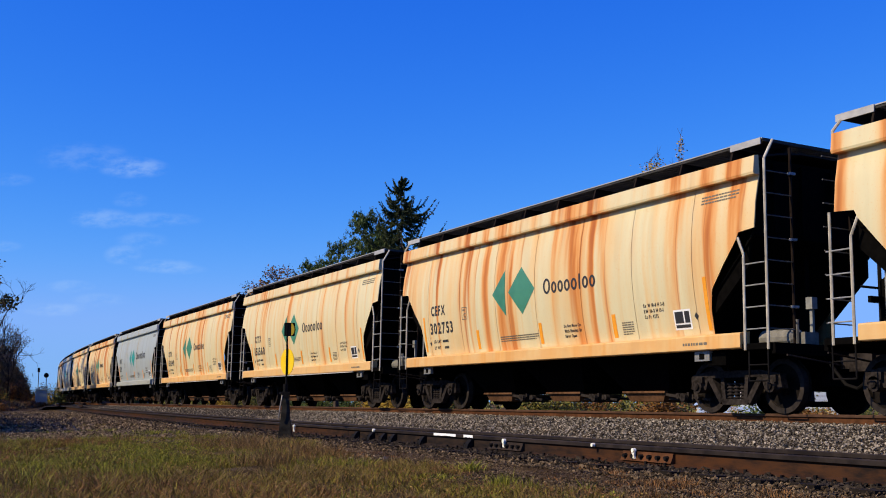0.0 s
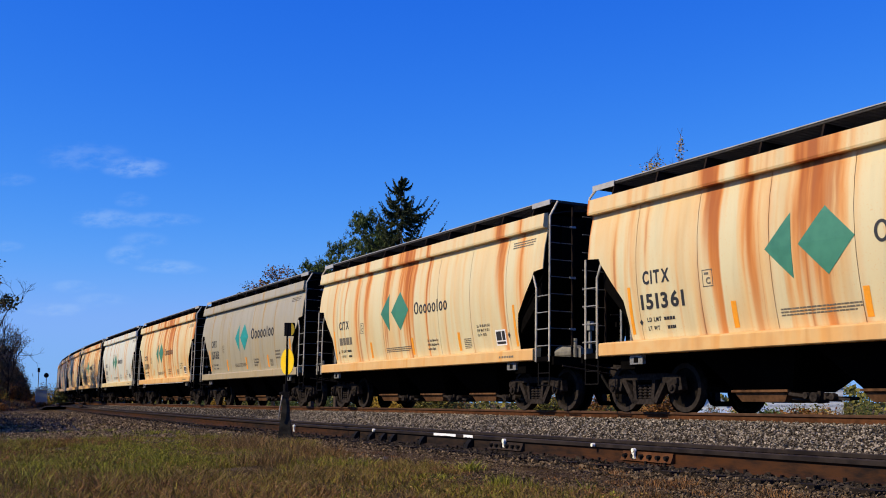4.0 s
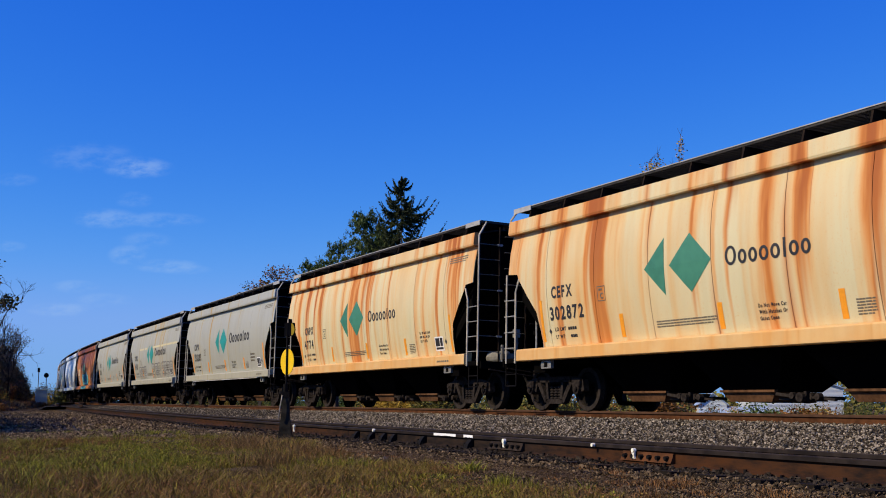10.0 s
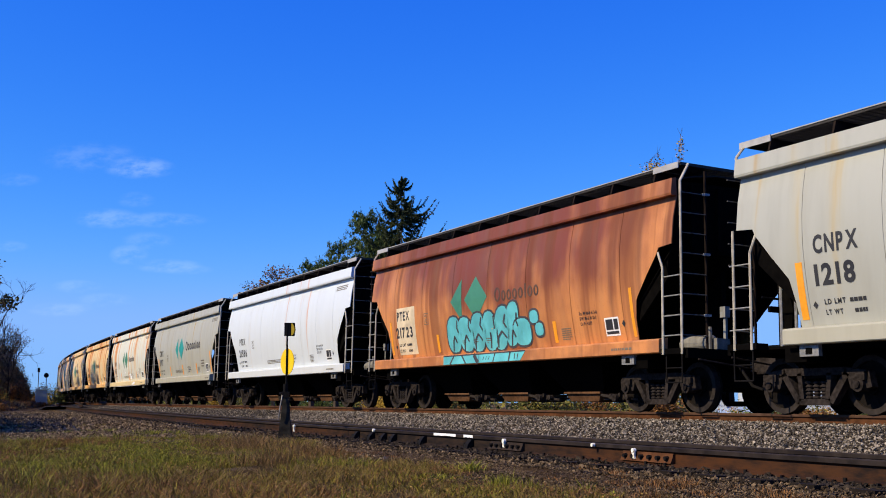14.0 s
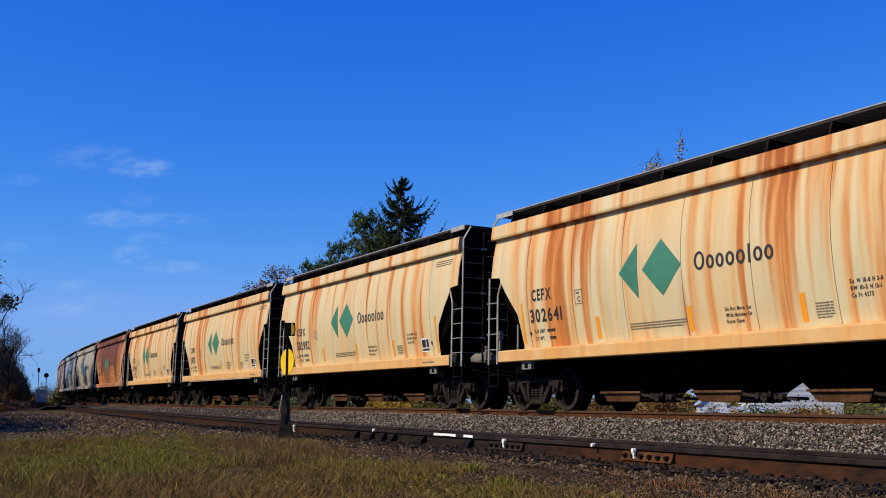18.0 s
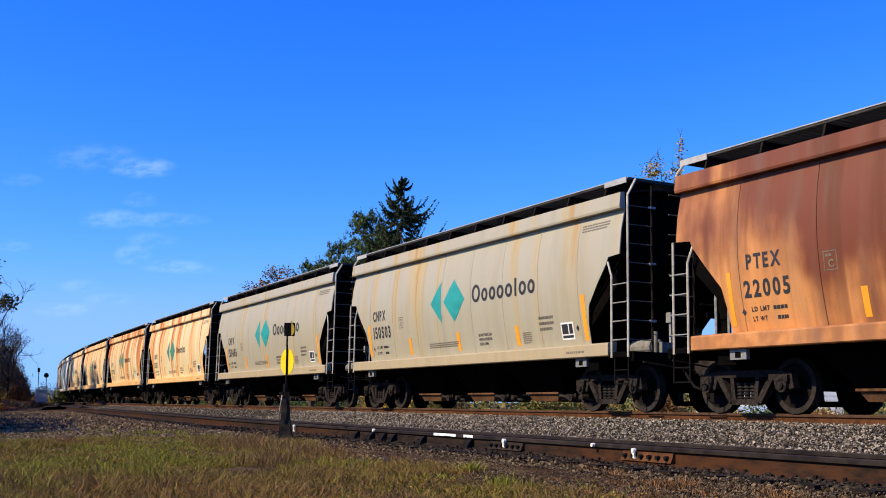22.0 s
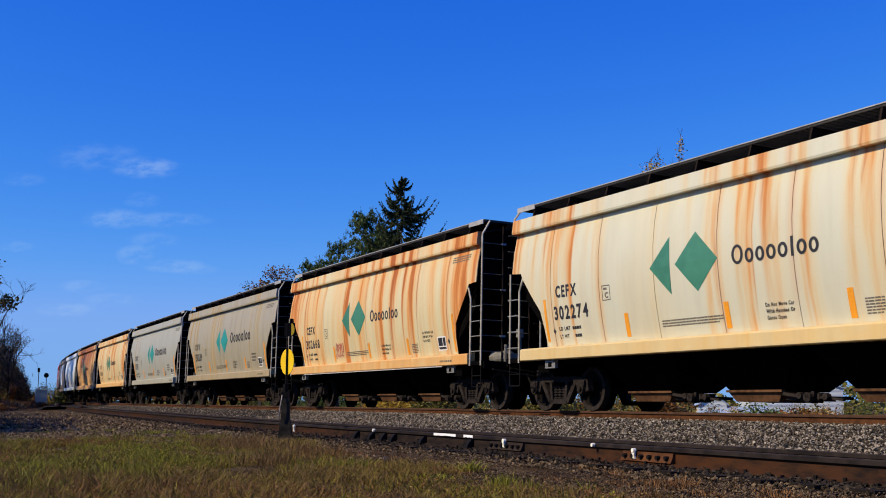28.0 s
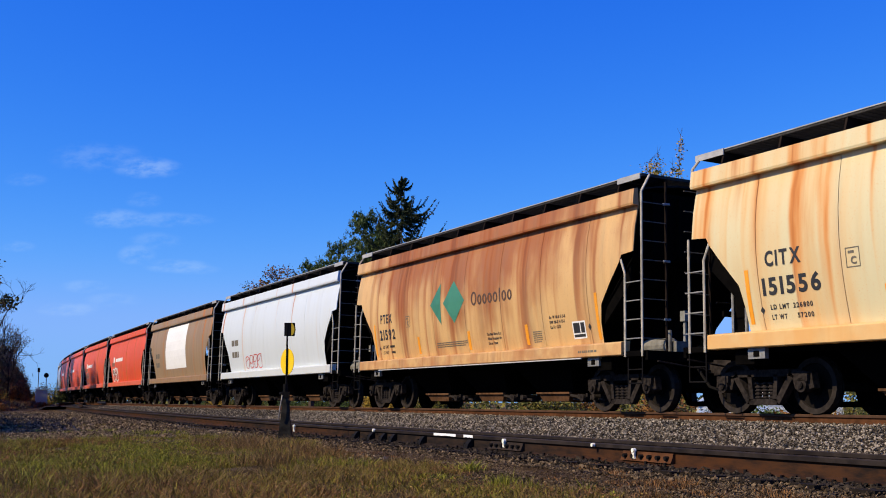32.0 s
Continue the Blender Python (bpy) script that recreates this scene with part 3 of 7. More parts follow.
def wheelset():
    """Axle with two dished wheels, flanges inside."""
    b = Build()
    b.rod((0, -0.93, 0), (0, 0.93, 0), 0.075, 10)
    for s in (-1, 1):
        def yy(a, c):
            return sorted((s * a, s * c))
        b.disc((0, 0), 0.37, 0.457, *yy(0.70, 0.82), 24)
        b.disc((0, 0), 0.40, 0.485, *yy(0.67, 0.70), 24)
        b.disc((0, 0), 0.09, 0.38, *yy(0.735, 0.765), 24)
        b.disc((0, 0), 0.07, 0.15, *yy(0.70, 0.84), 16)
        for k in range(3):
            a = 2 * math.pi * k / 3
            b.disc((0.27 * math.cos(a), 0.27 * math.sin(a)), 0.0, 0.03, *yy(0.76, 0.775), 8)
    return b


def bolster():
    b = Build()
    b.box(-0.22, 0.22, -1.05, 1.05, 0.56, 0.70)
    b.box(-0.16, 0.16, -0.9, 0.9, 0.42, 0.56)
    for s in (-1, 1):
        b.box(s * 0.42 - 0.04, s * 0.42 + 0.04, -0.80, 0.80, 0.40, 0.52)
        for y in (-0.76, 0.76):
            u0, u1 = sorted((s * 0.40, s * 0.50))
            b.box(u0, u1, y - 0.05, y + 0.05, 0.34, 0.58)
    return b


def coupler(sgn):
    b = Build()
    u0, u1 = sorted((sgn * 7.0, sgn * 7.36))
    b.box(u0, u1, -0.09, 0.09, 0.75, 0.95)
    k0, k1 = sorted((sgn * 7.30, sgn * 7.56))
    b.box(k0, k1, -0.17, 0.17, 0.70, 0.99)
    b.rod((sgn * 7.12, -0.1, 0.80), (sgn * 7.12, -1.35, 0.93), 0.018)
    return b


def hose(sgn):
    b = Build()
    b.path([(sgn * 7.05, -0.35, 0.85), (sgn * 7.18, -0.35, 0.70), (sgn * 7.36, -0.32, 0.48), (sgn * 7.53, -0.25, 0.42)], 0.03, 7)
    return b


def tank():
    b = Build()
    b.rod((-0.36, -0.55, 1.27), (0.36, -0.55, 1.27), 0.16, 14)
    b.rod((-0.42, -0.55, 1.27), (-0.36, -0.55, 1.27), 0.09, 12, 0.16)
    b.rod((0.36, -0.55, 1.27), (0.42, -0.55, 1.27), 0.16, 12, 0.09)
    b.box(0.52, 0.74, -0.75, -0.45, 1.08, 1.34)
    b.rod((0.60, -0.8, 1.1), (0.60, -0.8, 1.55), 0.04, 8)
    return b


def brake_wheel():
    b = Build()
    n = 20
    for i in range(n):
        a, c = 2 * math.pi * i / n, 2 * math.pi * (i + 1) / n
        b.rod((0, 0.27 * math.cos(a), 0.27 * math.sin(a)), (0, 0.27 * math.cos(c), 0.27 * math.sin(c)), 0.016, 5, None, False)
    for i in range(5):
        a = 2 * math.pi * i / 5
        b.rod((0, 0, 0), (0, 0.27 * math.cos(a), 0.27 * math.sin(a)), 0.012, 4)
    b.rod((-0.12, 0, 0), (0.03, 0, 0), 0.035, 8)
    return b


def jack_pad():
    b = Build()
    b.box(-0.19, 0.19, -1.50, -1.42, 0.88, 1.058)
    return b


def jack_hole():
    return Build().box(-0.065, 0.065, -1.506, -1.49, 0.91, 1.01)


def wordmark(u, end, base, height):
    """The maker's lettering as a row of plain rounded rings and one bar, of its size and colour."""
    d = Decal()
    widths = (1.28, 0.95, 0.95, 1.0, 1.0, 0.50, 0.98, 0.95)
    unit = (end - u) / (sum(widths) + 7 * 0.2)
    t = unit * 0.27
    for i, w in enumerate(widths):
        w *= unit
        h = height * (1.0 if i in (0, 5) else 0.74)
        if i == 5:
            d.strip(u + w * 0.5 - t / 2, u + w * 0.5 + t / 2, base, base + h * 0.95, 0.006)
        else:
            n = 20
            for j in range(n):
                q = []
                for k, inner in ((j, 0), (j + 1, 0), (j + 1, 1), (j, 1)):
                    a = 2 * math.pi * k / n
                    q.append((u + w / 2 + (w / 2 - t * inner) * math.cos(a), base + h / 2 + (h / 2 - t * 0.85 * inner) * math.sin(a)))
                d.poly(q, 0.006)
        u += w + unit * 0.2
    return d


# ---- kinds of finish: paint, words for the label, emblem colour
FINISH = {
    "C": ("cream", "cream covered hopper car heavily streaked with orange rust", "green"),
    "L": ("cream", "cream-painted covered hopper car with a few thin rust streaks", "green"),
    "W": ("white", "off-white covered hopper car with orange rust streaks", "green"),
    "G": ("grey", "pale grey covered hopper car with teal diamond emblem", "teal"),
    "I": ("ivory", "ivory covered hopper car with scattered orange rust streaks", "green"),
    "S": ("blue_grey", "pale blue-grey covered hopper car with teal diamond emblem", "teal"),
    "T": ("tan", "tan-grey covered hopper car with teal emblem and faint stains", "teal"),
    "H": ("grey", "light grey covered hopper car with teal diamond emblem", "teal"),
    "B": ("brown", "rust-brown covered hopper car with burnt, worn paint", "green"),
    "M": ("mahogany", "dark red-brown covered hopper car with orange patches of wear and reflection", "green"),
    "P": ("ochre", "ochre covered hopper car stained dark brown along the eave", "green"),
    "N": ("clean_white", "plain clean white covered hopper car without emblem", ""),
    "K": ("taupe", "taupe covered hopper car with a large white panel on its side", ""),
    "R": ("red", "red covered hopper car with white lettering", ""),
    "D": ("tan", "dirty grey covered hopper car blackened with grime", ""),
}
# number in the train, finish, mark, number, rust, grime
CARS = (
    (-1, "C", "", "", 0.80, 0.1), (0, "C", "CEFX", "302753", 1.0, 0.1), (1, "L", "CITX", "151560", 0.62, 0.1), (2, "C", "CITX", "151240", 0.85, 0.1),
    (3, "S", "CNPX", "1228", 0.25, 0.2), (4, "C", "CITX", "151361", 0.95, 0.15), (5, "L", "CITX", "", 0.7, 0.1), (6, "T", "CNPX", "150313", 0.45, 0.2),
    (7, "C", "CITX", "151811", 0.95, 0.1), (8, "W", "CNPX", "4316", 0.55, 0.15), (9, "C", "CEFX", "302193", 0.85, 0.15), (10, "C", "CITX", "151642", 0.95, 0.1),
    (11, "C", "CEFX", "302872", 0.9, 0.1), (12, "C", "CNPX", "4774", 0.95, 0.1), (13, "H", "CNPX", "150283", 0.25, 0.15), (14, "G", "CNPX", "1413", 0.55, 0.15),
    (15, "G", "CNPX", "1218", 0.25, 0.15), (16, "B", "PTEX", "21723", 1.0, 0.2), (17, "N", "PTEX", "21586", 0.1, 0.05), (18, "G", "CNPX", "1197", 0.3, 0.2),
    (19, "W", "CNPX", "4557", 0.6, 0.1), (20, "C", "CEFX", "302641", 1.05, 0.15), (21, "C", "CEFX", "302982", 0.8, 0.12), (22, "C", "CNPX", "3835", 0.95, 0.1),
    (23, "C", "CITX", "151342", 1.0, 0.1), (24, "M", "PTEX", "22005", 1.15, 0.3), (25, "T", "CNPX", "150503", 0.4, 0.15), (26, "T", "CNPX", "150486", 0.55, 0.15),
    (27, "C", "CNPX", "3357", 0.95, 0.1), (28, "C", "CITX", "151793", 1.2, 0.15), (29, "C", "CITX", "151765", 1.1, 0.12), (30, "C", "CITX", "151677", 0.95, 0.1),
    (31, "I", "CEFX", "302274", 0.5, 0.1), (32, "C", "CEFX", "302668", 0.95, 0.1), (33, "T", "CNPX", "150539", 0.6, 0.25), (34, "G", "CNPX", "1150", 0.2, 0.2),
    (35, "C", "CITX", "151556", 0.85, 0.1), (36, "P", "PTEX", "21592", 1.1, 0.25), (37, "N", "", "", 0.1, 0.05), (38, "K", "", "", 0.4, 0.3),
    (39, "R", "", "", 0.2, 0.15), (40, "R", "", "", 0.25, 0.2), (41, "R", "", "", 0.2, 0.2), (42, "R", "", "", 0.3, 0.25),
    (43, "N", "", "", 0.2, 0.3), (44, "C", "", "", 0.9, 0.2), (45, "C", "", "", 0.9, 0.2),
)


def truck(parent, u):
    t = part("truck", shared("truck", "steel_shaded", bolster), parent, "black cast bolster with brake beams, darkened further for shade", pose(u, 0, 0))
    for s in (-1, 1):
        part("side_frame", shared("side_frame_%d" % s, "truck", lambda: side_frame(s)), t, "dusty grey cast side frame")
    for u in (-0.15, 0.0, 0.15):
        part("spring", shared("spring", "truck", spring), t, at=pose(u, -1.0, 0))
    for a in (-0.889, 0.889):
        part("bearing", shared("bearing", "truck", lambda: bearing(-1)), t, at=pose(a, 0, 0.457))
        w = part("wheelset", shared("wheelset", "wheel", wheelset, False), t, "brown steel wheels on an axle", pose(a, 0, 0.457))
        WHEELS.append((w, a))
    return t


WHEELS = []
CARS_MADE = []


def hopper_car(k, finish, mark, number, rust, grime):
    paint, words, emblem = FINISH[finish]
    car = tagged(new("hopper_car"), words, "railway car", "cars of the train")
    CARS_MADE.append((car, k, len(WHEELS)))
    rnd = random.Random(100 + k)
    seed = rnd.random()
    tone = (seed, rust, grime, 1.0)

    def painted(name, key, make, label="", soft=False):
        ob = part(name, shared(key, paint, make, soft), car, label)
        ob.color = tone
        return ob

    smooth = finish in "GSTHN"
    seams = SEAMS_SMOOTH if smooth else SEAMS
    for i, (a, b) in enumerate(zip(seams, seams[1:])):
        painted("side_panel", "side_panel_%d_%d" % (i, smooth), lambda: sheet(a, b, -1, 0.0, 0.004 if smooth else 0.006), soft=True)
    part("inner_side", shared("inner_side", "seam_pale" if smooth else "seam", lambda: sheet(-6.69, 6.69, -1, 0.012)), car, "dark joint behind the side panels")
    painted("far_side", "far_side", lambda: sheet(-6.70, 6.70, 1))
    short = 5.72 if finish in "GS" else 6.33
    painted("side_sill", "side_sill_%d" % (100 * short), lambda: sill(-1, short))
    painted("side_sill", "far_sill", lambda: sill(1))
    painted("top_chord", "top_chord", lambda: chord(-1))
    painted("top_chord", "far_chord", lambda: chord(1))
    part("roof", shared("roof", "roof", roof), car, "brown roof sheet, darkened for shade")
    for u in (-4.6, -1.5, 1.6, 4.7):
        part("hatch_cover", shared("hatch_cover", "roof", hatch), car, at=pose(u - 0.05, 0, 0))
    for s in (-1, 1):
        rb = part("running_board", shared("running_board_%d" % s, "board", lambda: running_board(s)), car, "dark steel grating")
        if s < 0:
            part("edge_strip", shared("edge_strip_%d" % s, "edge", lambda: Build().box(-6.76, 6.76, min(s * 1.40, s * 1.425), max(s * 1.40, s * 1.425), 4.548, 4.566)), rb, "bright worn edge")
    for u in (-6.45, 6.45):
        part("end_board", shared("end_board", "board", cross_board), car, at=pose(u, 0, 0.004))
    for i in range(10):
        part("board_bracket", shared("board_bracket", "bracket", bracket), car, at=pose(-6.05 + 12.1 * i / 9, 0, 0))
    part("centre_sill", shared("centre_sill", "steel_shaded", centre_sill), car)
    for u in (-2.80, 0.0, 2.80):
        h = part("hopper_pocket", shared("hopper_pocket", "steel_shaded", hopper), car, "black hopper pocket, darkened further for shade", pose(u, 0, 0))
        part("gate", shared("gate", "gate", gate), h, "rusty discharge gate")
        part("gate_gear", shared("gate_gear", "truck", gate_gear), h, at=pose(1.36, -0.27, 0))
    for s in (-1, 1):
        e = part("end_wall", shared("end_wall_%d" % s, "steel_shaded", lambda: end_wall(s)), car)
        part("slope_sheet", shared("slope_%d" % s, "steel_shaded", lambda: slope(s)), car)
        part("end_platform", shared("platform_%d" % s, "steel_shaded", lambda: platform(s)), car)
        part("coupler", shared("coupler_%d" % s, "truck", lambda: coupler(s)), car)
        part("brake_hose", shared("hose_%d" % s, "iron", lambda: hose(s)), car)
        # side ladder: an outer post, an inner stile bent in at its top, rungs, and a step below
        outer = [(s * 6.93, -1.56, 1.02), (s * 6.93, -1.56, 4.16), (s * 6.93, -1.36, 4.50)] if s > 0 else [(s * 6.82, -1.56, 1.02), (s * 6.82, -1.56, 3.04)]
        lad = part("ladder", shared("ladder_post_%d" % s, "ladder", lambda: stile(outer)), car, "pale steel ladder")
        inner = [(s * 6.42, -1.57, 1.02), (s * 6.42, -1.57, 2.62), (s * 6.28, -1.56, 2.92)]
        part("stile", shared("ladder_stile_%d" % s, "ladder", lambda: stile(inner)), lad)
        for i in range(4):
            part("rung", shared("rung_%d" % s, "galv", lambda: Build().rod((s * 6.42, -1.57, 0), (s * 6.90, -1.57, 0), 0.012)), lad, at=pose(0, 0, 1.36 + 0.36 * i))
        step = Build().path([(s * 6.45, -1.52, 1.04), (s * 6.45, -1.52, 0.52), (s * 6.88, -1.52, 0.52), (s * 6.88, -1.52, 1.04)], 0.014).rod((s * 6.45, -1.52, 0.78), (s * 6.88, -1.52, 0.78), 0.012)
        part("sill_step", shared("sill_step_%d" % s, "iron", lambda: step), car)
        # end ladder across the end of the car
        el = part("end_ladder", shared("end_ladder_%d" % s, "bracket", lambda: stile([(s * 6.93, -0.98, 1.1), (s * 6.93, -0.98, 4.40)])), car, "end ladder")
        for i in range(8):
            part("rung", shared("end_rung_%d" % s, "rung", lambda: Build().rod((s * 6.94, -1.55, 0), (s * 6.94, -0.98, 0), 0.012)), el, at=pose(0, 0, 1.36 + 0.37 * i))
        for i in (1, 4, 7) if s > 0 else ():
            part("rung_foot", shared("rung_foot_%d" % s, "edge", lambda: Build().box(min(s * 6.93, s * 7.0), max(s * 6.93, s * 7.0), -1.05, -0.93, -0.02, 0.02)), el, "bright worn rung foot", pose(0, 0, 1.36 + 0.37 * i))
        part("board_end_plate", shared("board_end_plate_%d" % s, "edge", lambda: Build().box(min(s * 6.02, s * 6.74), max(s * 6.02, s * 6.74), -1.445, -1.427, 4.455, 4.568)), car, "bright steel plate on the end of the running board")
        if s < 0:
            part("handrail", shared("handrail_%d" % s, "ladder", lambda: stile([(s * 6.72, -1.52, 3.95), (s * 6.74, -1.52, 4.30), (s * 6.62, -1.40, 4.53)])), car)
        jp = part("jack_pad", shared("jack_pad", "galv", jack_pad), car, "pale jacking pad", pose(s * 5.28, 0, 0))
        part("pad_hole", shared("pad_hole", "steel_shaded", jack_hole), jp)
        truck(car, s * TRUCK_U)
    part("air_tank", shared("air_tank", "tank_grey", tank), car, "grey brake reservoir", pose(6.2, 0, 0))
    part("valve", shared("valve", "cabinet_grey", lambda: Build().box(-0.07, 0.07, -0.42, -0.30, 1.75, 1.95).box(-0.03, 0.03, -0.38, -0.33, 1.1, 1.75)), car, "pale retainer valve", pose(6.72, 0, 0))
    part("brake_lever", shared("brake_lever", "steel_shaded", lambda: Build().prism([(-6.72, 1.08), (-6.50, 1.08), (-6.42, 1.75), (-6.55, 2.15), (-6.72, 2.05)], -0.62, -0.56).box(-6.72, -6.66, -0.9, 0.9, 1.70, 1.80)), car, "black brake rigging")
    part("brake_wheel", shared("brake_wheel", "iron", brake_wheel), car, "brake handwheel", pose(-6.75, 0.5, 1.6))
    part("brake_cylinder", shared("brake_cylinder", "tank_grey", lambda: Build().rod((-6.35, -0.6, 1.25), (-5.95, -0.6, 1.25), 0.12, 12)), car, "dusty grey brake cylinder")
    part("cylinder_shelf", shared("cylinder_shelf", "truck", lambda: Build().box(-6.5, -5.7, -0.8, -0.4, 1.08, 1.13)), car)
    for u, y, z in ((-6.0, -1.0, 2.4), (-6.35, 0.9, 2.7)):
        part("strut", shared("strut_%d" % (10 * z), "truck", lambda: Build().rod((0, 0, 1.1), (0, 0, z), 0.03, 6)), car, at=pose(u, y, 0))
    for u, y in ((-6.12, -1.2), (-5.80, -1.2), (-6.05, 1.2)):
        part("post", shared("platform_post", "galv", lambda: Build().rod((0, 0, 1.06), (0, 0, 2.42), 0.026, 6)), car, "grey support post", pose(u, y, 0))
    for u, y, z in ((-6.78, -0.55, 2.75), (-6.86, 0.05, 2.55), (-6.72, 0.62, 2.85)):
        part("post", shared("end_post_%d" % (100 * z), "iron", lambda: Build().rod((0, 0, 1.06), (0, 0, z), 0.03, 6)), car, "black end post", pose(u, y, 0))
    part("end_rail", shared("end_rail", "iron", lambda: Build().rod((-6.80, -0.95, 1.95), (-6.80, 1.1, 1.95), 0.022, 6)), car, "black cross rail")
    part("pipe_run", shared("pipe_run", "iron", lambda: Build().rod((-6.35, 1.0, 1.62), (-5.2, 1.0, 1.62), 0.02).rod((-6.35, 1.0, 2.0), (-5.5, 1.0, 2.0), 0.02)), car)
    if k in (1, 2, 7, 13, 19, 22, 29, 32, 36):
        part("air_pipe", shared("air_pipe", "pale_pipe", lambda: Build().rod((-5.0, -1.588, 1.04), (5.0, -1.588, 1.04), 0.012)), car, "pale air pipe along the sill")
    if k < 37:
        marks(car, k, finish, mark, number, emblem)
    else:
        far_marks(car, k, finish)
    return car


WEIGHTS = {14: ("229600", "56400"), 21: ("229400", "56600"), 23: ("229300", "56700"), 35: ("226800", "57200")}


def three_lines(rows, u, z, width):
    """Three short lines of small writing, the last at height z."""
    d = Decal()
    most = max(len(r) for r in rows)
    for i, r in enumerate(rows):
        d.text(r, u, z + 0.105 * (2 - i), 0.062, width * len(r) / most)
    return d


def marks(car, k, finish, mark, number, emblem):
    """Stencils, emblem and reflectors on the near side."""
    faded = finish in "BPM"
    smooth = finish in "GSTH"
    ink = "ink"
    d0 = -0.11 if smooth else -0.55
    zc = 2.67 if smooth else 2.635
    if emblem:
        part("emblem", shared("emblem_%d" % smooth, emblem, lambda: Decal().diamond(d0, zc, 0.555, 0.555, 0.53)), car, "%s diamond" % emblem)
        part("emblem", shared("emblem_half_%d" % smooth, emblem, lambda: Decal().diamond(d0 - 0.70, zc, 0.57, 0.0, 0.53)), car, "%s half diamond" % emblem)
        word = (0.82, 3.65, 2.53, 0.43) if smooth else (0.35, 2.25, 2.465, 0.335)
        part("wordmark", shared("wordmark_%d" % smooth, "ink_worn" if faded else ink, lambda: wordmark(*word)), car, "dark lettering")
    if finish != "N":
        for u in (-2.74, -0.02, 2.76) if smooth else (-2.65, 0.10, 2.74):
            part("reflector", shared("reflector_%d" % smooth, "orange", lambda: Decal().strip(-0.06 - 0.015 * smooth, 0.06 + 0.015 * smooth, 1.42, 1.87)), car, "orange reflective strip", pose(u, 0, 0))
        wide = 0.14 if smooth else 0.09
        part("reflector", shared("reflector_left_%d" % smooth, "orange", lambda: Decal().strip(-5.45, -5.45 + wide, 1.45, 2.34)), car, "orange reflective strip")
        part("reflector", shared("reflector_right_%d" % smooth, "orange", lambda: Decal().strip(5.48 - wide, 5.48, 1.41, 2.34)), car, "orange reflective strip")
    if mark:
        if k == 16:
            part("stencil_patch", shared("stencil_patch", "patch", lambda: Decal().strip(-5.00, -3.88, 1.43, 2.70, 0.003)), car, "pale patch behind the stencil")
        part("reporting_mark", Decal().text(mark, -5.06 if smooth else -4.97, 2.45 if smooth else 2.36, 0.27 if smooth else 0.235, 0.85 if smooth else 0.76).mesh("reporting_mark", ink), car, "black stencilled letters")
    if number:
        part("car_number", Decal().text(number, -5.08, 1.96 if smooth else 1.90, 0.31 if smooth else 0.265, (0.192 if smooth else 0.203) * len(number)).mesh("car_number", ink), car, "black stencilled number")
    else:
        part("car_number", shared("number_bars", "ink_faded", lambda: Decal().lines(-5.02, -3.95, 1.88, 2.10, 1, seed=3)), car, "worn number bars")
    small = "ink_faded"
    if k in WEIGHTS:
        part("weight_stencil", Decal().text("LD LMT", -4.96, 1.66, 0.075, 0.40).text("LT WT", -4.96, 1.50, 0.075, 0.32).text(WEIGHTS[k][0], -4.48, 1.66, 0.075, 0.40).text(WEIGHTS[k][1], -4.42, 1.50, 0.075, 0.33).mesh("weight_stencil", ink), car, "small weight stencils")
    else:
        part("weight_stencil", shared("weight_stencil", ink, lambda: Decal().text("LD LMT", -4.96, 1.66, 0.075, 0.40).text("LT WT", -4.96, 1.50, 0.075, 0.32).lines(-4.48, -4.10, 1.665, 1.725, 1, seed=5, words=6).lines(-4.42, -4.10, 1.505, 1.565, 1, seed=6, words=5)), car, "small weight stencils")
    part("small_badge", shared("small_badge", "ink", lambda: Decal().diamond(-5.14, 1.66, 0.05, 0.05, 0.06)), car)
    part("plate_box", shared("plate_box", small, lambda: Decal().frame_shape(-3.34, -3.08, 2.16, 2.46, 0.016).lines(-3.29, -3.13, 2.37, 2.41, 1, seed=2, words=5).text("C", -3.25, 2.21, 0.11)), car, "boxed plate letter")
    part("notice", shared("notice_left", small, lambda: Decal().lines(-1.62, 0.0, 1.54, 1.66, 3, seed=8, words=20)), car, "unreadable small print")
    part("notice", shared("notice_mid_%d" % smooth, ink, lambda: three_lines(("DO NOT MOVE CAR", "WITH HATCHES OR", "GATES OPEN") if smooth else ("Do Not Move Car", "With Hatches Or", "Gates Open"), 1.0, 1.505, 0.62)), car, "small black warning lines")
    part("notice", shared("notice_block", small, lambda: Decal().lines(2.98, 3.34, 1.46, 1.70, 6, seed=10, words=4)), car, "unreadable small print")
    if smooth:
        part("notice", shared("notice_size", small, lambda: Decal().lines(3.70, 4.28, 1.70, 2.00, 3, seed=11, words=9)), car, "unreadable small print")
    else:
        part("notice", shared("notice_measure", ink, lambda: three_lines(("Ex W 10-8 H 3-8", "EW 10-5 H 13-1", "Cu Ft 4275"), 3.70, 1.72, 0.60)), car, "small black size lines")
    if not faded:
        part("notice", shared("notice_top", small, lambda: Decal().lines(5.35, 6.30, 3.62, 3.76, 3, seed=13, words=12)), car, "unreadable small print")
    part("notice", shared("notice_sill", small, lambda: sill_print()), car, "unreadable small print")
    lab = part("inspection_label", shared("label", "chalk", lambda: Decal().strip(4.52, 4.98, 1.46, 1.82)), car, "white label with black boxes")
    part("label_box", shared("label_box", "ink", lambda: Decal().strip(4.555, 4.78, 1.58, 1.785, 0.008)), lab)
    part("label_box", shared("label_box_side", "ink", lambda: Decal().strip(4.815, 4.945, 1.58, 1.785, 0.008)), lab)
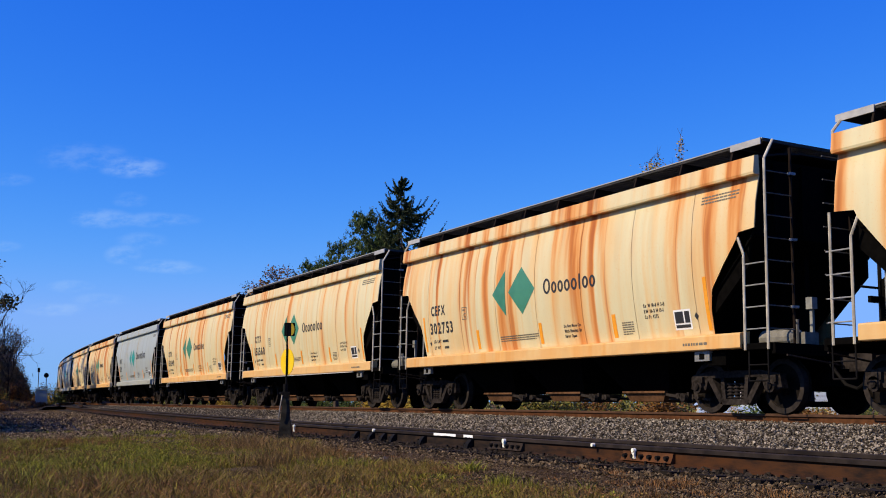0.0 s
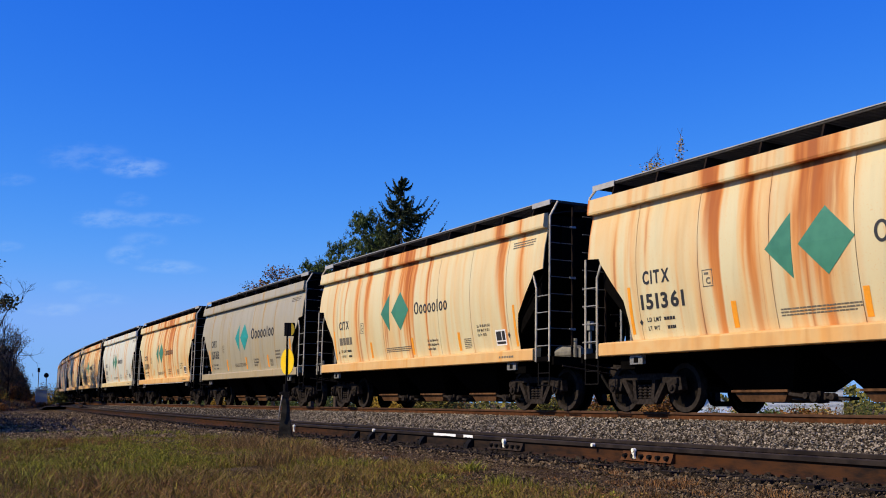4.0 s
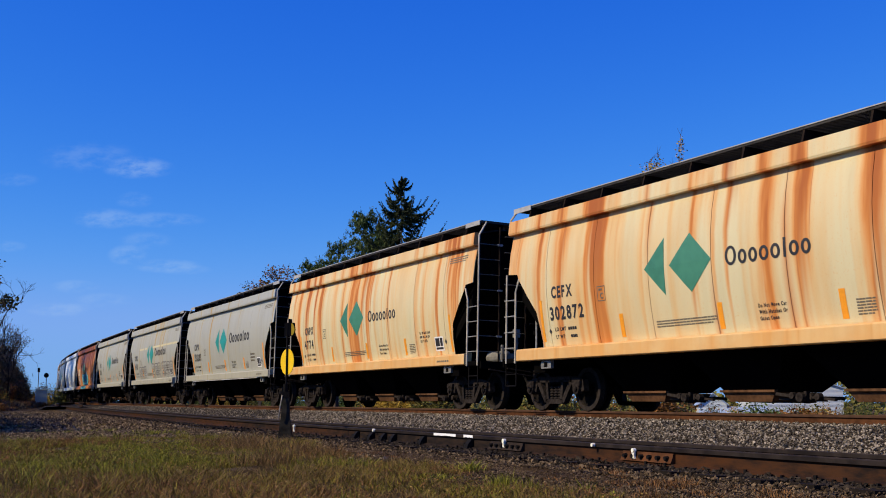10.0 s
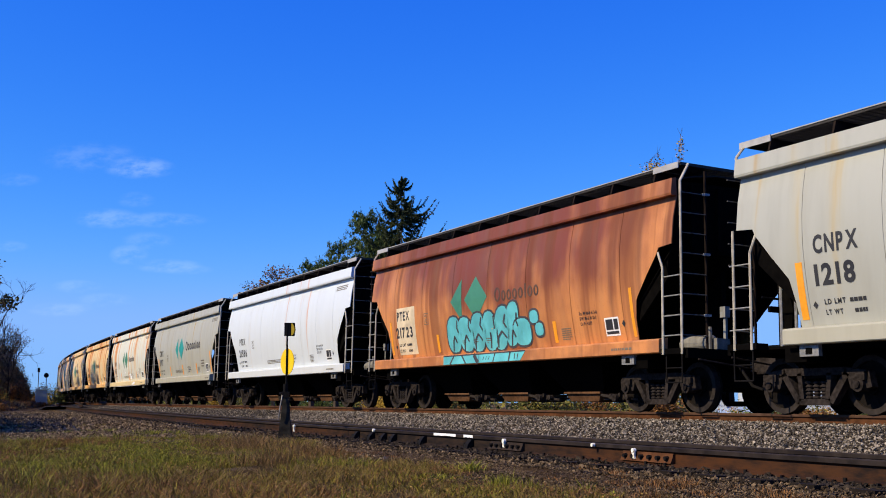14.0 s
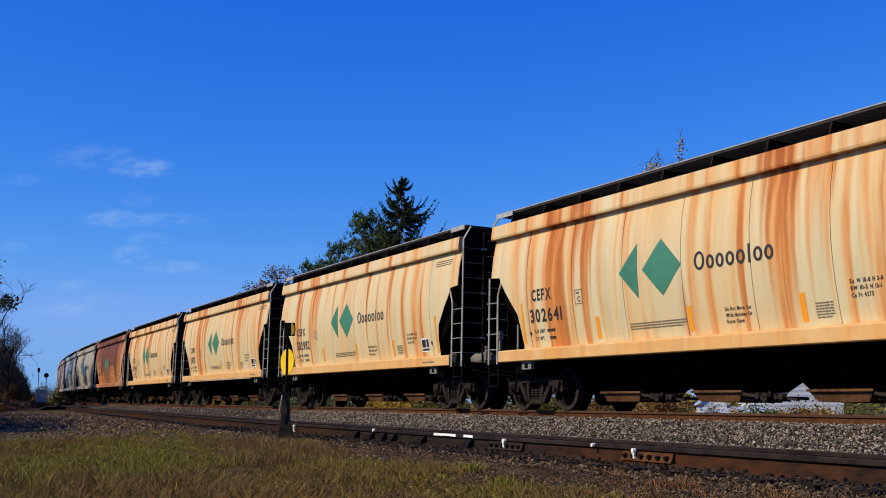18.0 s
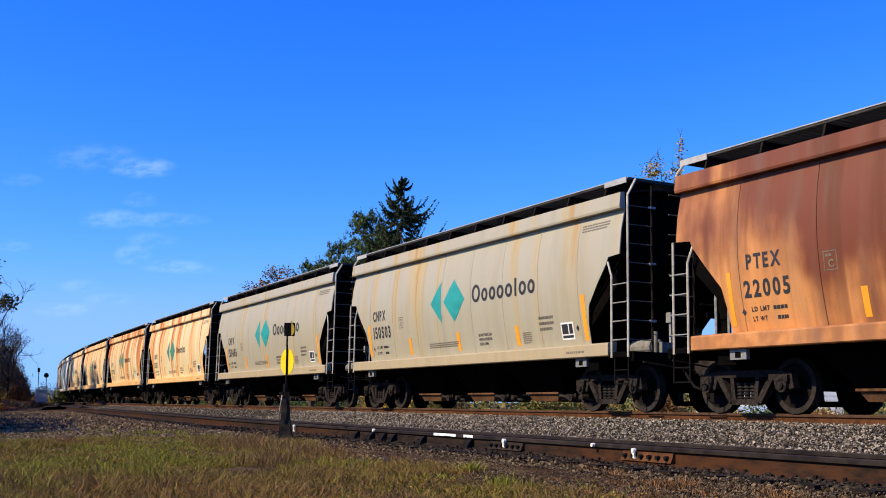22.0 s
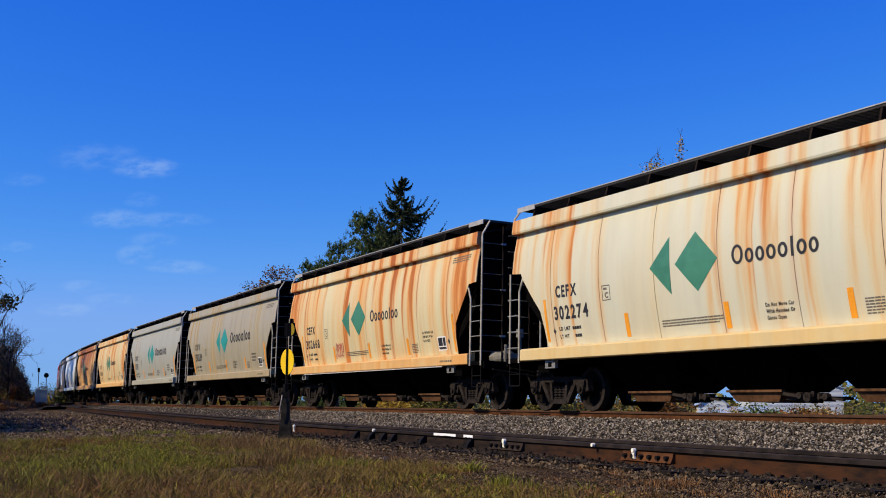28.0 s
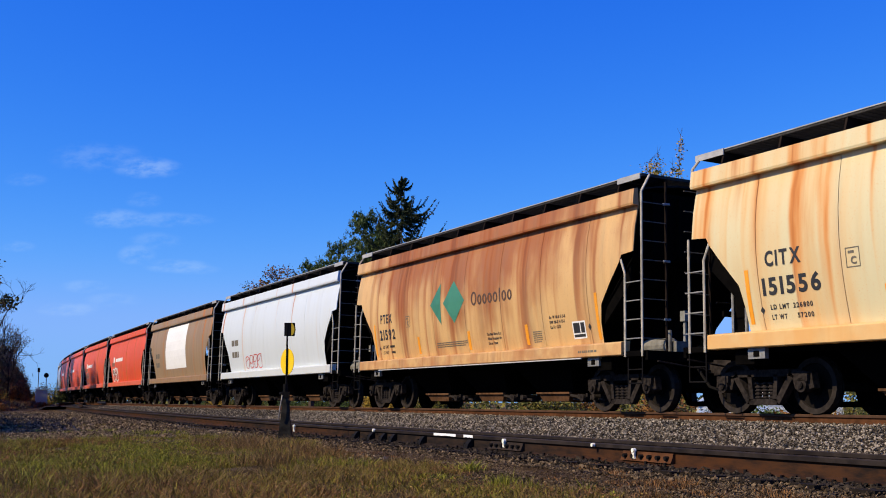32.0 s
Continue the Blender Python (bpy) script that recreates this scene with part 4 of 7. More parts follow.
    part("label_box", shared("label_box_low", "ink", lambda: Decal().strip(4.555, 4.945, 1.495, 1.55, 0.008)), lab)
    part("badge", shared("badge", "ink", lambda: Decal().diamond(5.13, 1.68, 0.055, 0.055, 0.07)), car)
    graffiti(car, k)


def sill_print():
    b = Build()
    r = random.Random(4)
    u = 4.9
    while u < 5.5:
        w = r.uniform(0.03, 0.10)
        b.add([(x, -1.604, z) for x, z in ((u, 1.15), (u + w, 1.15), (u + w, 1.195), (u, 1.195))], [(0, 1, 2, 3)])
        u += w + 0.025
    return b


def blob(d, u, z, ru, rz, lift, lean=0.0, n=16):
    pts = []
    for i in range(n):
        a = 2 * math.pi * i / n
        c, s = math.cos(a), math.sin(a)
        pts.append((u + ru * abs(c) ** 0.8 * (1 if c > 0 else -1) + lean * s * rz, z + rz * abs(s) ** 0.7 * (1 if s > 0 else -1)))
    return d.poly(pts, lift)


def scrawl(u0, u1, z0, z1, n, w, seed):
    """Sprayed hollow blocks and slashes with no letters in them."""
    d = Decal()
    r = random.Random(seed)
    for i in range(n):
        c = u0 + (u1 - u0) * (i + 0.5) / n
        hw = (u1 - u0) / n * 0.52
        k = r.choice((5, 6, 7))
        pts = []
        for j in range(k):
            a = 2 * math.pi * (j + r.uniform(-0.25, 0.25)) / k + 0.6
            q = r.uniform(0.75, 1.15)
            pts.append((c + hw * max(-1, min(1, 1.3 * math.cos(a))) * q + 0.12 * (z1 - z0) * math.sin(a), (z0 + z1) / 2 + (z1 - z0) / 2 * max(-1, min(1, 1.25 * math.sin(a))) * min(q, 1.0)))
        ring = []
        for j in range(k):
            a, b, c2, e = (Vector(pts[(j + q) % k]) for q in (-1, 0, 1, 2))
            for q in range(5):
                f = q / 5
                v = 0.5 * (2 * b + (c2 - a) * f + (2 * a - 5 * b + 4 * c2 - e) * f * f + (3 * b - a - 3 * c2 + e) * f ** 3)
                v = v * 0.45 + (b * (1 - f) + c2 * f) * 0.55
                ring.append((v.x, max(v.y, 1.34)))
        d.stroke(ring + ring[:1], w)
        d.stroke([pts[0], ((pts[0][0] + pts[k // 2][0]) / 2, (z0 + z1) / 2 + r.uniform(-0.1, 0.1)), (pts[k // 2][0], (z0 + z1) / 2)], w * 0.8)
    return d


def blocks(u0, u1, z0, z1, n, w, seed):
    """Sprayed square-topped hollow shapes, each with a bent line inside."""
    d = Decal()
    r = random.Random(seed)
    cz, hz = (z0 + z1) / 2, (z1 - z0) / 2
    for i in range(n):
        c = u0 + (u1 - u0) * (i + 0.5) / n
        hw = (u1 - u0) / n * 0.46
        turn = r.uniform(-0.08, 0.18)

        def at(a, b):
            return (c + hw * a + turn * hz * b, max(cz + hz * b, 1.345))

        d.stroke([at(-0.75, -0.95), at(-1.0, -0.1), at(-0.95, 0.85), at(-0.6, 1.0), at(0.75, r.uniform(0.9, 1.1)), at(0.95, 0.8), at(0.9, 0.1), at(0.5, -0.05), at(-0.3, -0.1), at(-0.55, -0.35), at(-0.1, -0.5), at(0.55, -0.45), at(0.95, -0.95)], w)
        d.stroke([at(-0.45, 0.55), at(-0.4, 0.2), at(0.45, 0.3), at(0.5, 0.62), at(-0.45, 0.55)], w * 0.7, 0.0065)
        d.stroke([at(-0.15, -0.9), at(0.1, r.uniform(-0.7, -0.5)), at(0.35, -0.9)], w * 0.7, 0.0065)
    return d


def graffiti(car, k):
    if k == 9:
        part("spray_tag", scrawl(-2.75, -1.55, 1.55, 1.98, 5, 0.03, 5).mesh("spray_tag", "spray_black"), car, "black sprayed scrawl")
        part("spray_tag", scrawl(-1.45, -0.05, 1.60, 2.05, 6, 0.03, 6).mesh("spray_tag", "spray_black"), car, "black sprayed scrawl")
        part("grey_patch", Decal().strip(-3.95, -3.55, 1.55, 1.82).mesh("grey_patch", "spray_grey"), car, "grey overpainted patch")
    if k == 14:
        for u0, u1, z1, n, seed, m in ((-3.85, -1.75, 2.05, 3, 21, "spray_grey"), (-0.15, 2.2, 2.15, 3, 22, "spray_grey"), (2.45, 5.3, 2.15, 4, 23, "spray_grey")):
            part("spray_tag", blocks(u0, u1, 1.36, z1, n, 0.05, seed).mesh("spray_tag", m), car, "hollow grey sprayed shapes")
        ticks = Build()
        for i in range(14):
            u = -4.1 + 0.70 * i + 0.12 * math.sin(i * 2.1)
            ticks.add([(x, -1.605, z) for x, z in ((u, 1.30), (u + 0.03, 1.30), (u + 0.05 + 0.05 * math.sin(i), 1.09), (u + 0.02 + 0.05 * math.sin(i), 1.09))], [(0, 1, 2, 3)])
        part("spray_tag", ticks.mesh("spray_ticks", "spray_grey"), car, "grey sprayed strokes on the sill")
        for u0, u1, z in ((-3.60, -2.33, 2.98), (-2.13, -1.35, 2.98), (0.15, 2.25, 2.98), (2.40, 3.82, 2.98), (3.94, 5.25, 2.98), (5.30, 6.38, 2.98)):
            part("pale_band", Decal().poly([(u0, z), (u1, z + 0.01), (u1, z + 0.11), (u0, z + 0.10)], 0.004).mesh("pale_band", "pale_yellow"), car, "piece of a broken pale yellow band")
    if k == 16:
        outline, fills = Decal(), []
        for u, z, ru, rz, lean in ((-1.75, 1.82, 0.34, 0.44, 0.05), (-1.15, 1.80, 0.34, 0.42, -0.1), (-0.55, 1.82, 0.32, 0.46, 0.1), (0.02, 1.82, 0.30, 0.46, 0.0), (0.55, 1.86, 0.30, 0.50, 0.25), (1.05, 1.92, 0.28, 0.50, 0.2), (1.45, 1.72, 0.36, 0.30, 0.0), (1.98, 2.02, 0.17, 0.14, 0.0), (2.15, 1.74, 0.16, 0.14, 0.0)):
            blob(outline, u, z, ru + 0.05, rz + 0.05, 0.006, lean)
            fills.append(blob(Decal(), u, z, ru, rz, 0.010, lean))
        gr = part("spray_piece", outline.mesh("spray_piece", "spray_black"), car, "black outline of a bubble-shaped sprayed piece")
        for fill in fills:
            part("spray_fill", fill.mesh("spray_fill", "spray_aqua"), gr, "aqua fill")
        inner = Decal()
        r = random.Random(9)
        for u in (-1.75, -1.15, -0.55, 0.02, 0.55, 1.05):
            b = r.uniform(-0.12, 0.12)
            inner.stroke([(u - 0.12 + b, 1.42), (u - 0.05 + b, 1.66), (u + 0.02, 1.78), (u + 0.10 - b, 1.62)], 0.055, 0.013)
            inner.stroke([(u + 0.22, 2.16), (u + 0.18 + b * 0.5, 1.98), (u + 0.24, 1.86)], 0.05, 0.013)
        part("spray_line", inner.mesh("spray_line", "spray_black"), gr)
        base = Build().add([(u, -1.606, z) for u, z in ((-2.1, 1.08), (1.55, 1.08), (1.75, 1.28), (-2.1, 1.28))], [(0, 1, 2, 3)])
        part("spray_fill", base.mesh("spray_base", "spray_aqua"), gr, "aqua stripe on the sill")
        sl = Build()
        for u0, z0, u1, z1, w in ((-2.1, 1.285, 1.75, 1.285, 0.03), (-1.75, 1.08, -1.55, 1.28, 0.05), (-1.15, 1.28, -0.95, 1.08, 0.05), (-0.55, 1.28, -0.35, 1.08, 0.12), (-0.30, 1.08, -0.30, 1.28, 0.02), (0.35, 1.08, 0.45, 1.28, 0.04), (1.05, 1.08, 1.12, 1.28, 0.06), (1.30, 1.12, 1.32, 1.24, 0.03), (1.42, 1.12, 1.46, 1.24, 0.03), (-0.12, 1.14, -0.05, 1.22, 0.02), (0.02, 1.14, 0.06, 1.22, 0.02), (0.14, 1.14, 0.20, 1.22, 0.02)):
            t = Vector((u1 - u0, z1 - z0)).normalized() * w / 2
            sl.add([(u, -1.609, z) for u, z in ((u0 - t.y, z0 + t.x), (u1 - t.y, z1 + t.x), (u1 + t.y, z1 - t.x), (u0 + t.y, z0 - t.x))], [(0, 1, 2, 3)])
        part("spray_line", sl.mesh("sill_line", "spray_black"), gr)
    if k == 19:
        d = Decal()
        r = random.Random(3)
        for u, z, ru, rz in ((0.55, 1.70, 0.30, 0.11), (0.95, 1.50, 0.38, 0.10), (1.2, 1.62, 0.16, 0.12), (-0.95, 1.86, 0.14, 0.06), (-0.2, 2.1, 0.08, 0.06), (-2.4, 2.15, 0.07, 0.04), (-1.7, 1.58, 0.10, 0.12), (-1.9, 1.85, 0.07, 0.08), (-2.2, 1.7, 0.05, 0.08), (3.6, 1.9, 0.06, 0.04)):
            for _ in range(3):
                pts = []
                cu, cz = u + r.uniform(-0.4, 0.4) * ru, z + r.uniform(-0.4, 0.4) * rz
                for j in range(11):
                    a = 2 * math.pi * j / 11
                    q = r.uniform(0.45, 1.0)
                    pts.append((cu + ru * q * math.cos(a), cz + rz * q * math.sin(a)))
                d.poly(pts, 0.005 + 0.0005 * _)
        part("bare_patch", d.mesh("bare_patch", "chalk"), car, "ragged white patches of peeled paint")
        s = Build().add([(u, -1.605, z) for u, z in ((2.05, 1.10), (2.4, 1.22), (2.8, 1.27), (3.1, 1.24), (3.05, 1.13), (2.6, 1.10))], [tuple(range(6))])
        part("bare_patch", s.mesh("bare_sill", "chalk"), car, "white peeled patch on the sill")
    if k in (37, 32):
        u0, u1, z0, n, w = (-3.2, -1.2, 1.40, 4, 0.035) if k != 32 else (-2.52, -1.88, 1.52, 5, 0.022)
        part("spray_tag", scrawl(u0, u1, z0, 1.95, n, w, 40 + k).mesh("spray_tag", "spray_red"), car, "thin red sprayed scrawl")


def far_marks(car, k, finish):
    if finish == "K":
        part("white_panel", shared("white_panel", "chalk", lambda: Decal().strip(-2.6, 1.9, 1.75, 3.85)), car, "large white painted panel")
    if finish == "R":
        part("stencil", shared("red_stencil", "chalk", lambda: Decal().lines(-3.6, -0.6, 2.62, 2.84, 1, seed=3, words=7).strip(-4.5, -4.0, 2.55, 2.95)), car, "white lettering bars")
    if k == 37:
        graffiti(car, k)
    if k in (39, 40):
        part("spray_tag", scrawl(-4.9, -3.0, 1.40, 2.25, 3, 0.10, 60 + k).mesh("spray_tag", "chalk" if k == 39 else "spray_grey"), car, "sprayed pale scrawl near the foot")
        part("spray_tag", scrawl(-4.7, -3.2, 1.45, 2.0, 3, 0.05, 70 + k).mesh("spray_tag", "spray_black"), car, "sprayed black scrawl near the foot")
    part("notice", shared("far_notice", "ink_faded", lambda: Decal().lines(-5.0, -4.0, 1.9, 2.6, 2, seed=4, words=2)), car)


def run(t):
    """Metres that the train has run at t seconds."""
    return 17.3202538 * t - 0.0213287627 * t * t + 0.000197879158 * t ** 3


def car_pose(k, t):
    s = -25.9413461 + 6.33 - PITCH * k + run(t)
    a, b = on_track(s - TRUCK_U), on_track(s + TRUCK_U)
    x, y = (a[0] + b[0]) / 2, (a[1] + b[1]) / 2
    return pose(x, y, 0, -CANT, 0, math.degrees(math.atan2(b[1] - a[1], b[0] - a[0])))


def rim_faces():
    """Gives each wheel's outer ring a brighter, sunlit colour than its shaded plate."""
    me = shared("wheelset", "wheel", wheelset, False)
    me.materials.append(M["rim"])
    for p in me.polygons:
        if all(0.365 < math.hypot(me.vertices[v].co.x, me.vertices[v].co.z) < 0.462 for v in p.vertices):
            p.material_index = 1


rim_faces()
for row in CARS:
    hopper_car(*row)

# ---------------------------------------------------------------- ground
NP = np.random.RandomState(7)


def mesh_np(name, verts, tris, material):
    """A mesh of triangles from arrays."""
    me = bpy.data.meshes.new(name)
    n, m = len(verts), len(tris)
    me.vertices.add(n)
    me.vertices.foreach_set("co", np.ascontiguousarray(verts, dtype=np.float32).ravel())
    me.loops.add(3 * m)
    me.loops.foreach_set("vertex_index", np.ascontiguousarray(tris, dtype=np.int32).ravel())
    me.polygons.add(m)
    me.polygons.foreach_set("loop_start", np.arange(0, 3 * m, 3, dtype=np.int32))
    me.polygons.foreach_set("use_smooth", np.zeros(m, dtype=bool))
    me.update(calc_edges=True)
    me.materials.append(M[material])
    return me


def soil_mat():
    n = Nodes("earth_and_cinders", 1.0)
    n.b.inputs["Specular IOR Level"].default_value = 0.02
    v = n.coord()
    a, b, d = n.noise(v, 0.35, 4), n.noise(v, 9.0, 4), n.noise(v, 45.0, 3)
    c = n.mix(n.ramp(a, 0.42, 0.62), (0.058, 0.034, 0.015), (0.060, 0.040, 0.014))
    c = n.mix(n.ramp(b, 0.45, 0.75, 0.0, 0.6), c, (0.07, 0.046, 0.028))
    c = n.mix(n.ramp(d, 0.5, 0.75, 0.0, 0.5), c, (0.10, 0.08, 0.055))
    grit = n.t.nodes.new("ShaderNodeTexVoronoi")
    grit.inputs["Scale"].default_value = 75.0
    n.put(grit.inputs["Vector"], v)
    pick = n.xyz(grit.outputs["Color"])
    some = n.math("MULTIPLY", n.ramp(pick[0], 0.62, 0.75), n.ramp(n.noise(v, 1.3, 3), 0.36, 0.58))
    c = n.mix(some, c, n.mix(pick[1], (0.09, 0.06, 0.034), (0.38, 0.28, 0.17)))
    n.bump(n.math("ADD", n.math("ADD", b, d), n.math("MULTIPLY", grit.outputs["Distance"], -0.8)), 0.7, 0.04)
    return n.done(c)


def gravel_mat():
    n = Nodes("crushed_stone_bed", 0.95)
    n.b.inputs["Specular IOR Level"].default_value = 0.1
    v = n.coord()
    t = n.t.nodes.new("ShaderNodeTexVoronoi")
    t.inputs["Scale"].default_value = 22.0
    n.put(t.inputs["Vector"], v)
    c = n.mix(n.xyz(t.outputs["Color"])[0], (0.010, 0.008, 0.006), (0.065, 0.052, 0.038))
    c = n.mix(n.ramp(n.noise(v, 0.7, 3), 0.4, 0.7, 0.0, 0.6), c, (0.035, 0.026, 0.018))
    n.bump(t.outputs["Distance"], 0.9, 0.04)
    return n.done(c)


M["soil"] = soil_mat()
M["gravel"] = gravel_mat()
M["stone"] = stone_mat("ballast_stone", (0.022, 0.017, 0.012), (0.48, 0.405, 0.31))
M["stone_loose"] = stone_mat("brown_grey_gravel", (0.026, 0.018, 0.010), (0.36, 0.265, 0.160))
M["stone_dark"] = stone_mat("cinder_stone", (0.013, 0.0085, 0.0045), (0.24, 0.165, 0.092))
M["grass_green"] = leaf_mat("olive_grass", (0.016, 0.016, 0.003), (0.29, 0.235, 0.028))
M["grass_fresh"] = leaf_mat("fresh_grass", (0.020, 0.027, 0.004), (0.32, 0.305, 0.03))
M["thatch"] = leaf_mat("dead_thatch", (0.022, 0.014, 0.005), (0.13, 0.085, 0.027))
M["litter"] = leaf_mat("leaf_litter", (0.026, 0.016, 0.008), (0.125, 0.080, 0.042))
M["weed_red"] = leaf_mat("red_brown_weeds", (0.026, 0.012, 0.005), (0.34, 0.165, 0.055))
M["grass_dry"] = leaf_mat("dry_grass", (0.045, 0.030, 0.008), (0.34, 0.225, 0.06))
M["weed_brown"] = leaf_mat("brown_weeds", (0.032, 0.020, 0.008), (0.27, 0.160, 0.060))
M["needle"] = leaf_mat("spruce_needles", (0.014, 0.024, 0.009), (0.075, 0.085, 0.028))
M["pine"] = leaf_mat("pine_needles", (0.022, 0.046, 0.012), (0.115, 0.15, 0.04))
M["leaf_yellow"] = leaf_mat("yellow_leaves", (0.26, 0.16, 0.02), (0.52, 0.36, 0.06))
M["leaf_rust"] = leaf_mat("rust_leaves", (0.10, 0.045, 0.015), (0.26, 0.12, 0.03))
M["leaf_olive"] = leaf_mat("olive_leaves", (0.04, 0.05, 0.012), (0.22, 0.19, 0.04))
M["twig"] = plain("grey_brown_bark", (0.055, 0.043, 0.036), 0.9, 0.0, 0.4, 9)
M["bark"] = plain("dark_bark", (0.05, 0.035, 0.026), 0.9, 0.0, 0.4, 9)
M["clapboard"] = plain("white_clapboard", (0.55, 0.58, 0.57), 0.5, 0.0, 0.05, 3, 0.02)
M["shingle"] = plain("pale_roof", (0.30, 0.38, 0.50), 0.7, 0.0, 0.2, 8)
M["cabinet"] = plain("pale_cabinet_paint", (0.46, 0.52, 0.46), 0.5, 0.0, 0.1, 4)
# pale warm colour that holds the sun's glint on the rail terminals
M["glint"] = plain("glint_white", (0.85, 0.76, 0.62), 0.32, 0.0, 0.35, 30, 0.02)
M["strip_white"] = plain("rail_strip_white", (0.88, 0.88, 0.86), 0.5, 0.0, 0.05, 12, 0.02)

TX = np.array([TRACK[i][:2] for i in range(-400, 301, 4)])
TT = np.array([TRACK[i][2] for i in range(-400, 301, 4)])


def side_of_track(x, y):
    """Metres beyond the main track's middle, seen from the near side."""
    d = (TX[:, 0] - x) ** 2 + (TX[:, 1] - y) ** 2
    i = int(np.argmin(d))
    return (x - TX[i, 0]) * math.cos(TT[i]) + (y - TX[i, 1]) * math.sin(TT[i])


def ground_z(x, y):
    z = -0.42
    if -70 < x < 160 and -80 < y < 260:
        lat = side_of_track(x, y)
        f = min(max((lat - 5.0) / 22.0, 0.0), 1.0)
        z -= 4.1 * f * f * (3 - 2 * f)
    elif x >= 160 or y >= 260:
        z -= 4.1
    if abs(x) < 40 and 0 < y < 45:
        z += 0.035 * noise.noise((x * 0.5, y * 0.5, 0.0)) + 0.015 * noise.noise((x * 2.1, y * 2.1, 5.0))
    return z


def axis(lo, hi, step):
    far = [1600, 900, 500, 300, 200]
    return [-f + min(0, lo) * 0 for f in far if -f < lo] + list(np.arange(lo, hi + 0.01, step)) + [f for f in reversed(far) if f > hi]


gx, gy = axis(-60, 100, 2.0), axis(-40, 180, 2.0)
g = Build()
for y in gy:
    for x in gx:
        g.v.append((x, y, ground_z(x, y)))
w = len(gx)
g.f = [(j * w + i, j * w + i + 1, (j + 1) * w + i + 1, (j + 1) * w + i) for j in range(len(gy) - 1) for i in range(w - 1)]
thing("ground", g.mesh("ground", "soil", True), "bare earth with cinders and thin turf", "ground", kind="structure")


def siding(y):
    """Near rail of the siding: x and heading at y."""
    if y <= 30:
        return -6.9 + 0.43 * (30 - y) + 0.0017 * (30 - y) ** 2, math.atan(0.43 + 0.0034 * (30 - y))
    return -6.9 - 0.43 * (y - 30), math.atan(0.43)


SIDE_TILT = radians(1.9)
SIDE_Z0 = -0.20


def on_siding(y, lat=0.0, z=0.0):
    """A place on the siding; lat runs from the near rail away, z from the top of the rail."""
    if y <= 78:
        x, th = siding(y)
        l2, z2 = lat * math.cos(SIDE_TILT) + z * math.sin(SIDE_TILT), z * math.cos(SIDE_TILT) - lat * math.sin(SIDE_TILT)
        return x + l2 * math.cos(th), y + l2 * math.sin(th), SIDE_Z0 + z2
    f = min((y - 78) / 36, 1.0)
    f = f * f * (3 - 2 * f)
    s = -73.0 - (y - 78) * 1.07
    x, y2, z2, th = on_track(s, -4.6 + 3.845 * f + lat, z - 0.10 * (1 - f) - 0.003)
    return x, y2, z2


def sweep(profile, s0, s1, step, where):
    b = Build()
    n = len(profile)
    count = int((s1 - s0) / step) + 1
    for i in range(count):
        s = s0 + (s1 - s0) * i / (count - 1)
        b.v += [where(s, l, z)[:3] for l, z in profile]
    for i in range(count - 1):
        for j in range(n):
            k = (j + 1) % n
            b.f.append((i * n + j, i * n + k, (i + 1) * n + k, (i + 1) * n + j))
    b.f += [tuple(range(n)), tuple(range((count - 1) * n, count * n))]
    return b


def head_profile(c):
    return [(c - 0.030, 0.001), (c + 0.030, 0.001), (c + 0.038, -0.008), (c + 0.038, -0.042), (c + 0.010, -0.056), (c - 0.010, -0.056), (c - 0.038, -0.042), (c - 0.038, -0.008)]


def foot_profile(c):
    return [(c - 0.010, -0.054), (c + 0.010, -0.054), (c + 0.010, -0.150), (c + 0.076, -0.168), (c + 0.076, -0.185), (c - 0.076, -0.185), (c - 0.076, -0.168), (c - 0.010, -0.150)]


RAILS = []
for where, lat, s0, s1, step, words in ((on_track, -0.755, -400, 300, 3, "rust-brown steel rail of the main track"), (on_track, 0.755, -400, 300, 3, "rust-brown steel rail of the main track"),
                                        (on_siding, 0.0, -6, 114, 1.5, "rusted siding rail with a worn grey head"), (on_siding, 1.51, -6, 114, 1.5, "rusted siding rail with a worn grey head")):
    r = thing("rail", sweep(foot_profile(lat), s0, s1, step, where).mesh("rail", "old_rail" if where is on_siding else "rail_web"), words, "rail", "rails", "structure")
    part("rail_head", sweep(head_profile(lat), s0, s1, step, where).mesh("rail_head", "rail_head" if where is on_siding else "rail_main"), r, "worn rail head")
    RAILS.append(r)

bed = [(-3.9, -0.62), (-3.1, -0.42), (-1.75, -0.20), (-0.9, -0.165), (0.9, -0.165), (1.9, -0.22), (4.4, -0.62)]
thing("track_bed", sweep(bed, -400, 300, 4, on_track).mesh("track_bed", "gravel"), "raised bed of crushed stone under the main track", "track bed", kind="structure")
SBED = thing("siding_bed", sweep([(-1.5, -0.60), (-0.75, -0.235), (0.0, -0.20), (1.5, -0.20), (2.5, -0.235), (3.6, -0.60)], -6, 100, 2, on_siding).mesh("siding_bed", "gravel"), "low bed of dirty stone under the siding", "track bed", kind="structure")

tie_mesh = Build().box(-0.6, 2.15, -0.115, 0.115, -0.35, -0.187).mesh("tie", "tie")
y = 2.0
while y < 58:
    x, th = siding(y)
    p = on_siding(y)
    part("tie", tie_mesh, SBED, "", pose(p[0], p[1], p[2], 0, math.degrees(SIDE_TILT), math.degrees(th)))
    y += 0.49

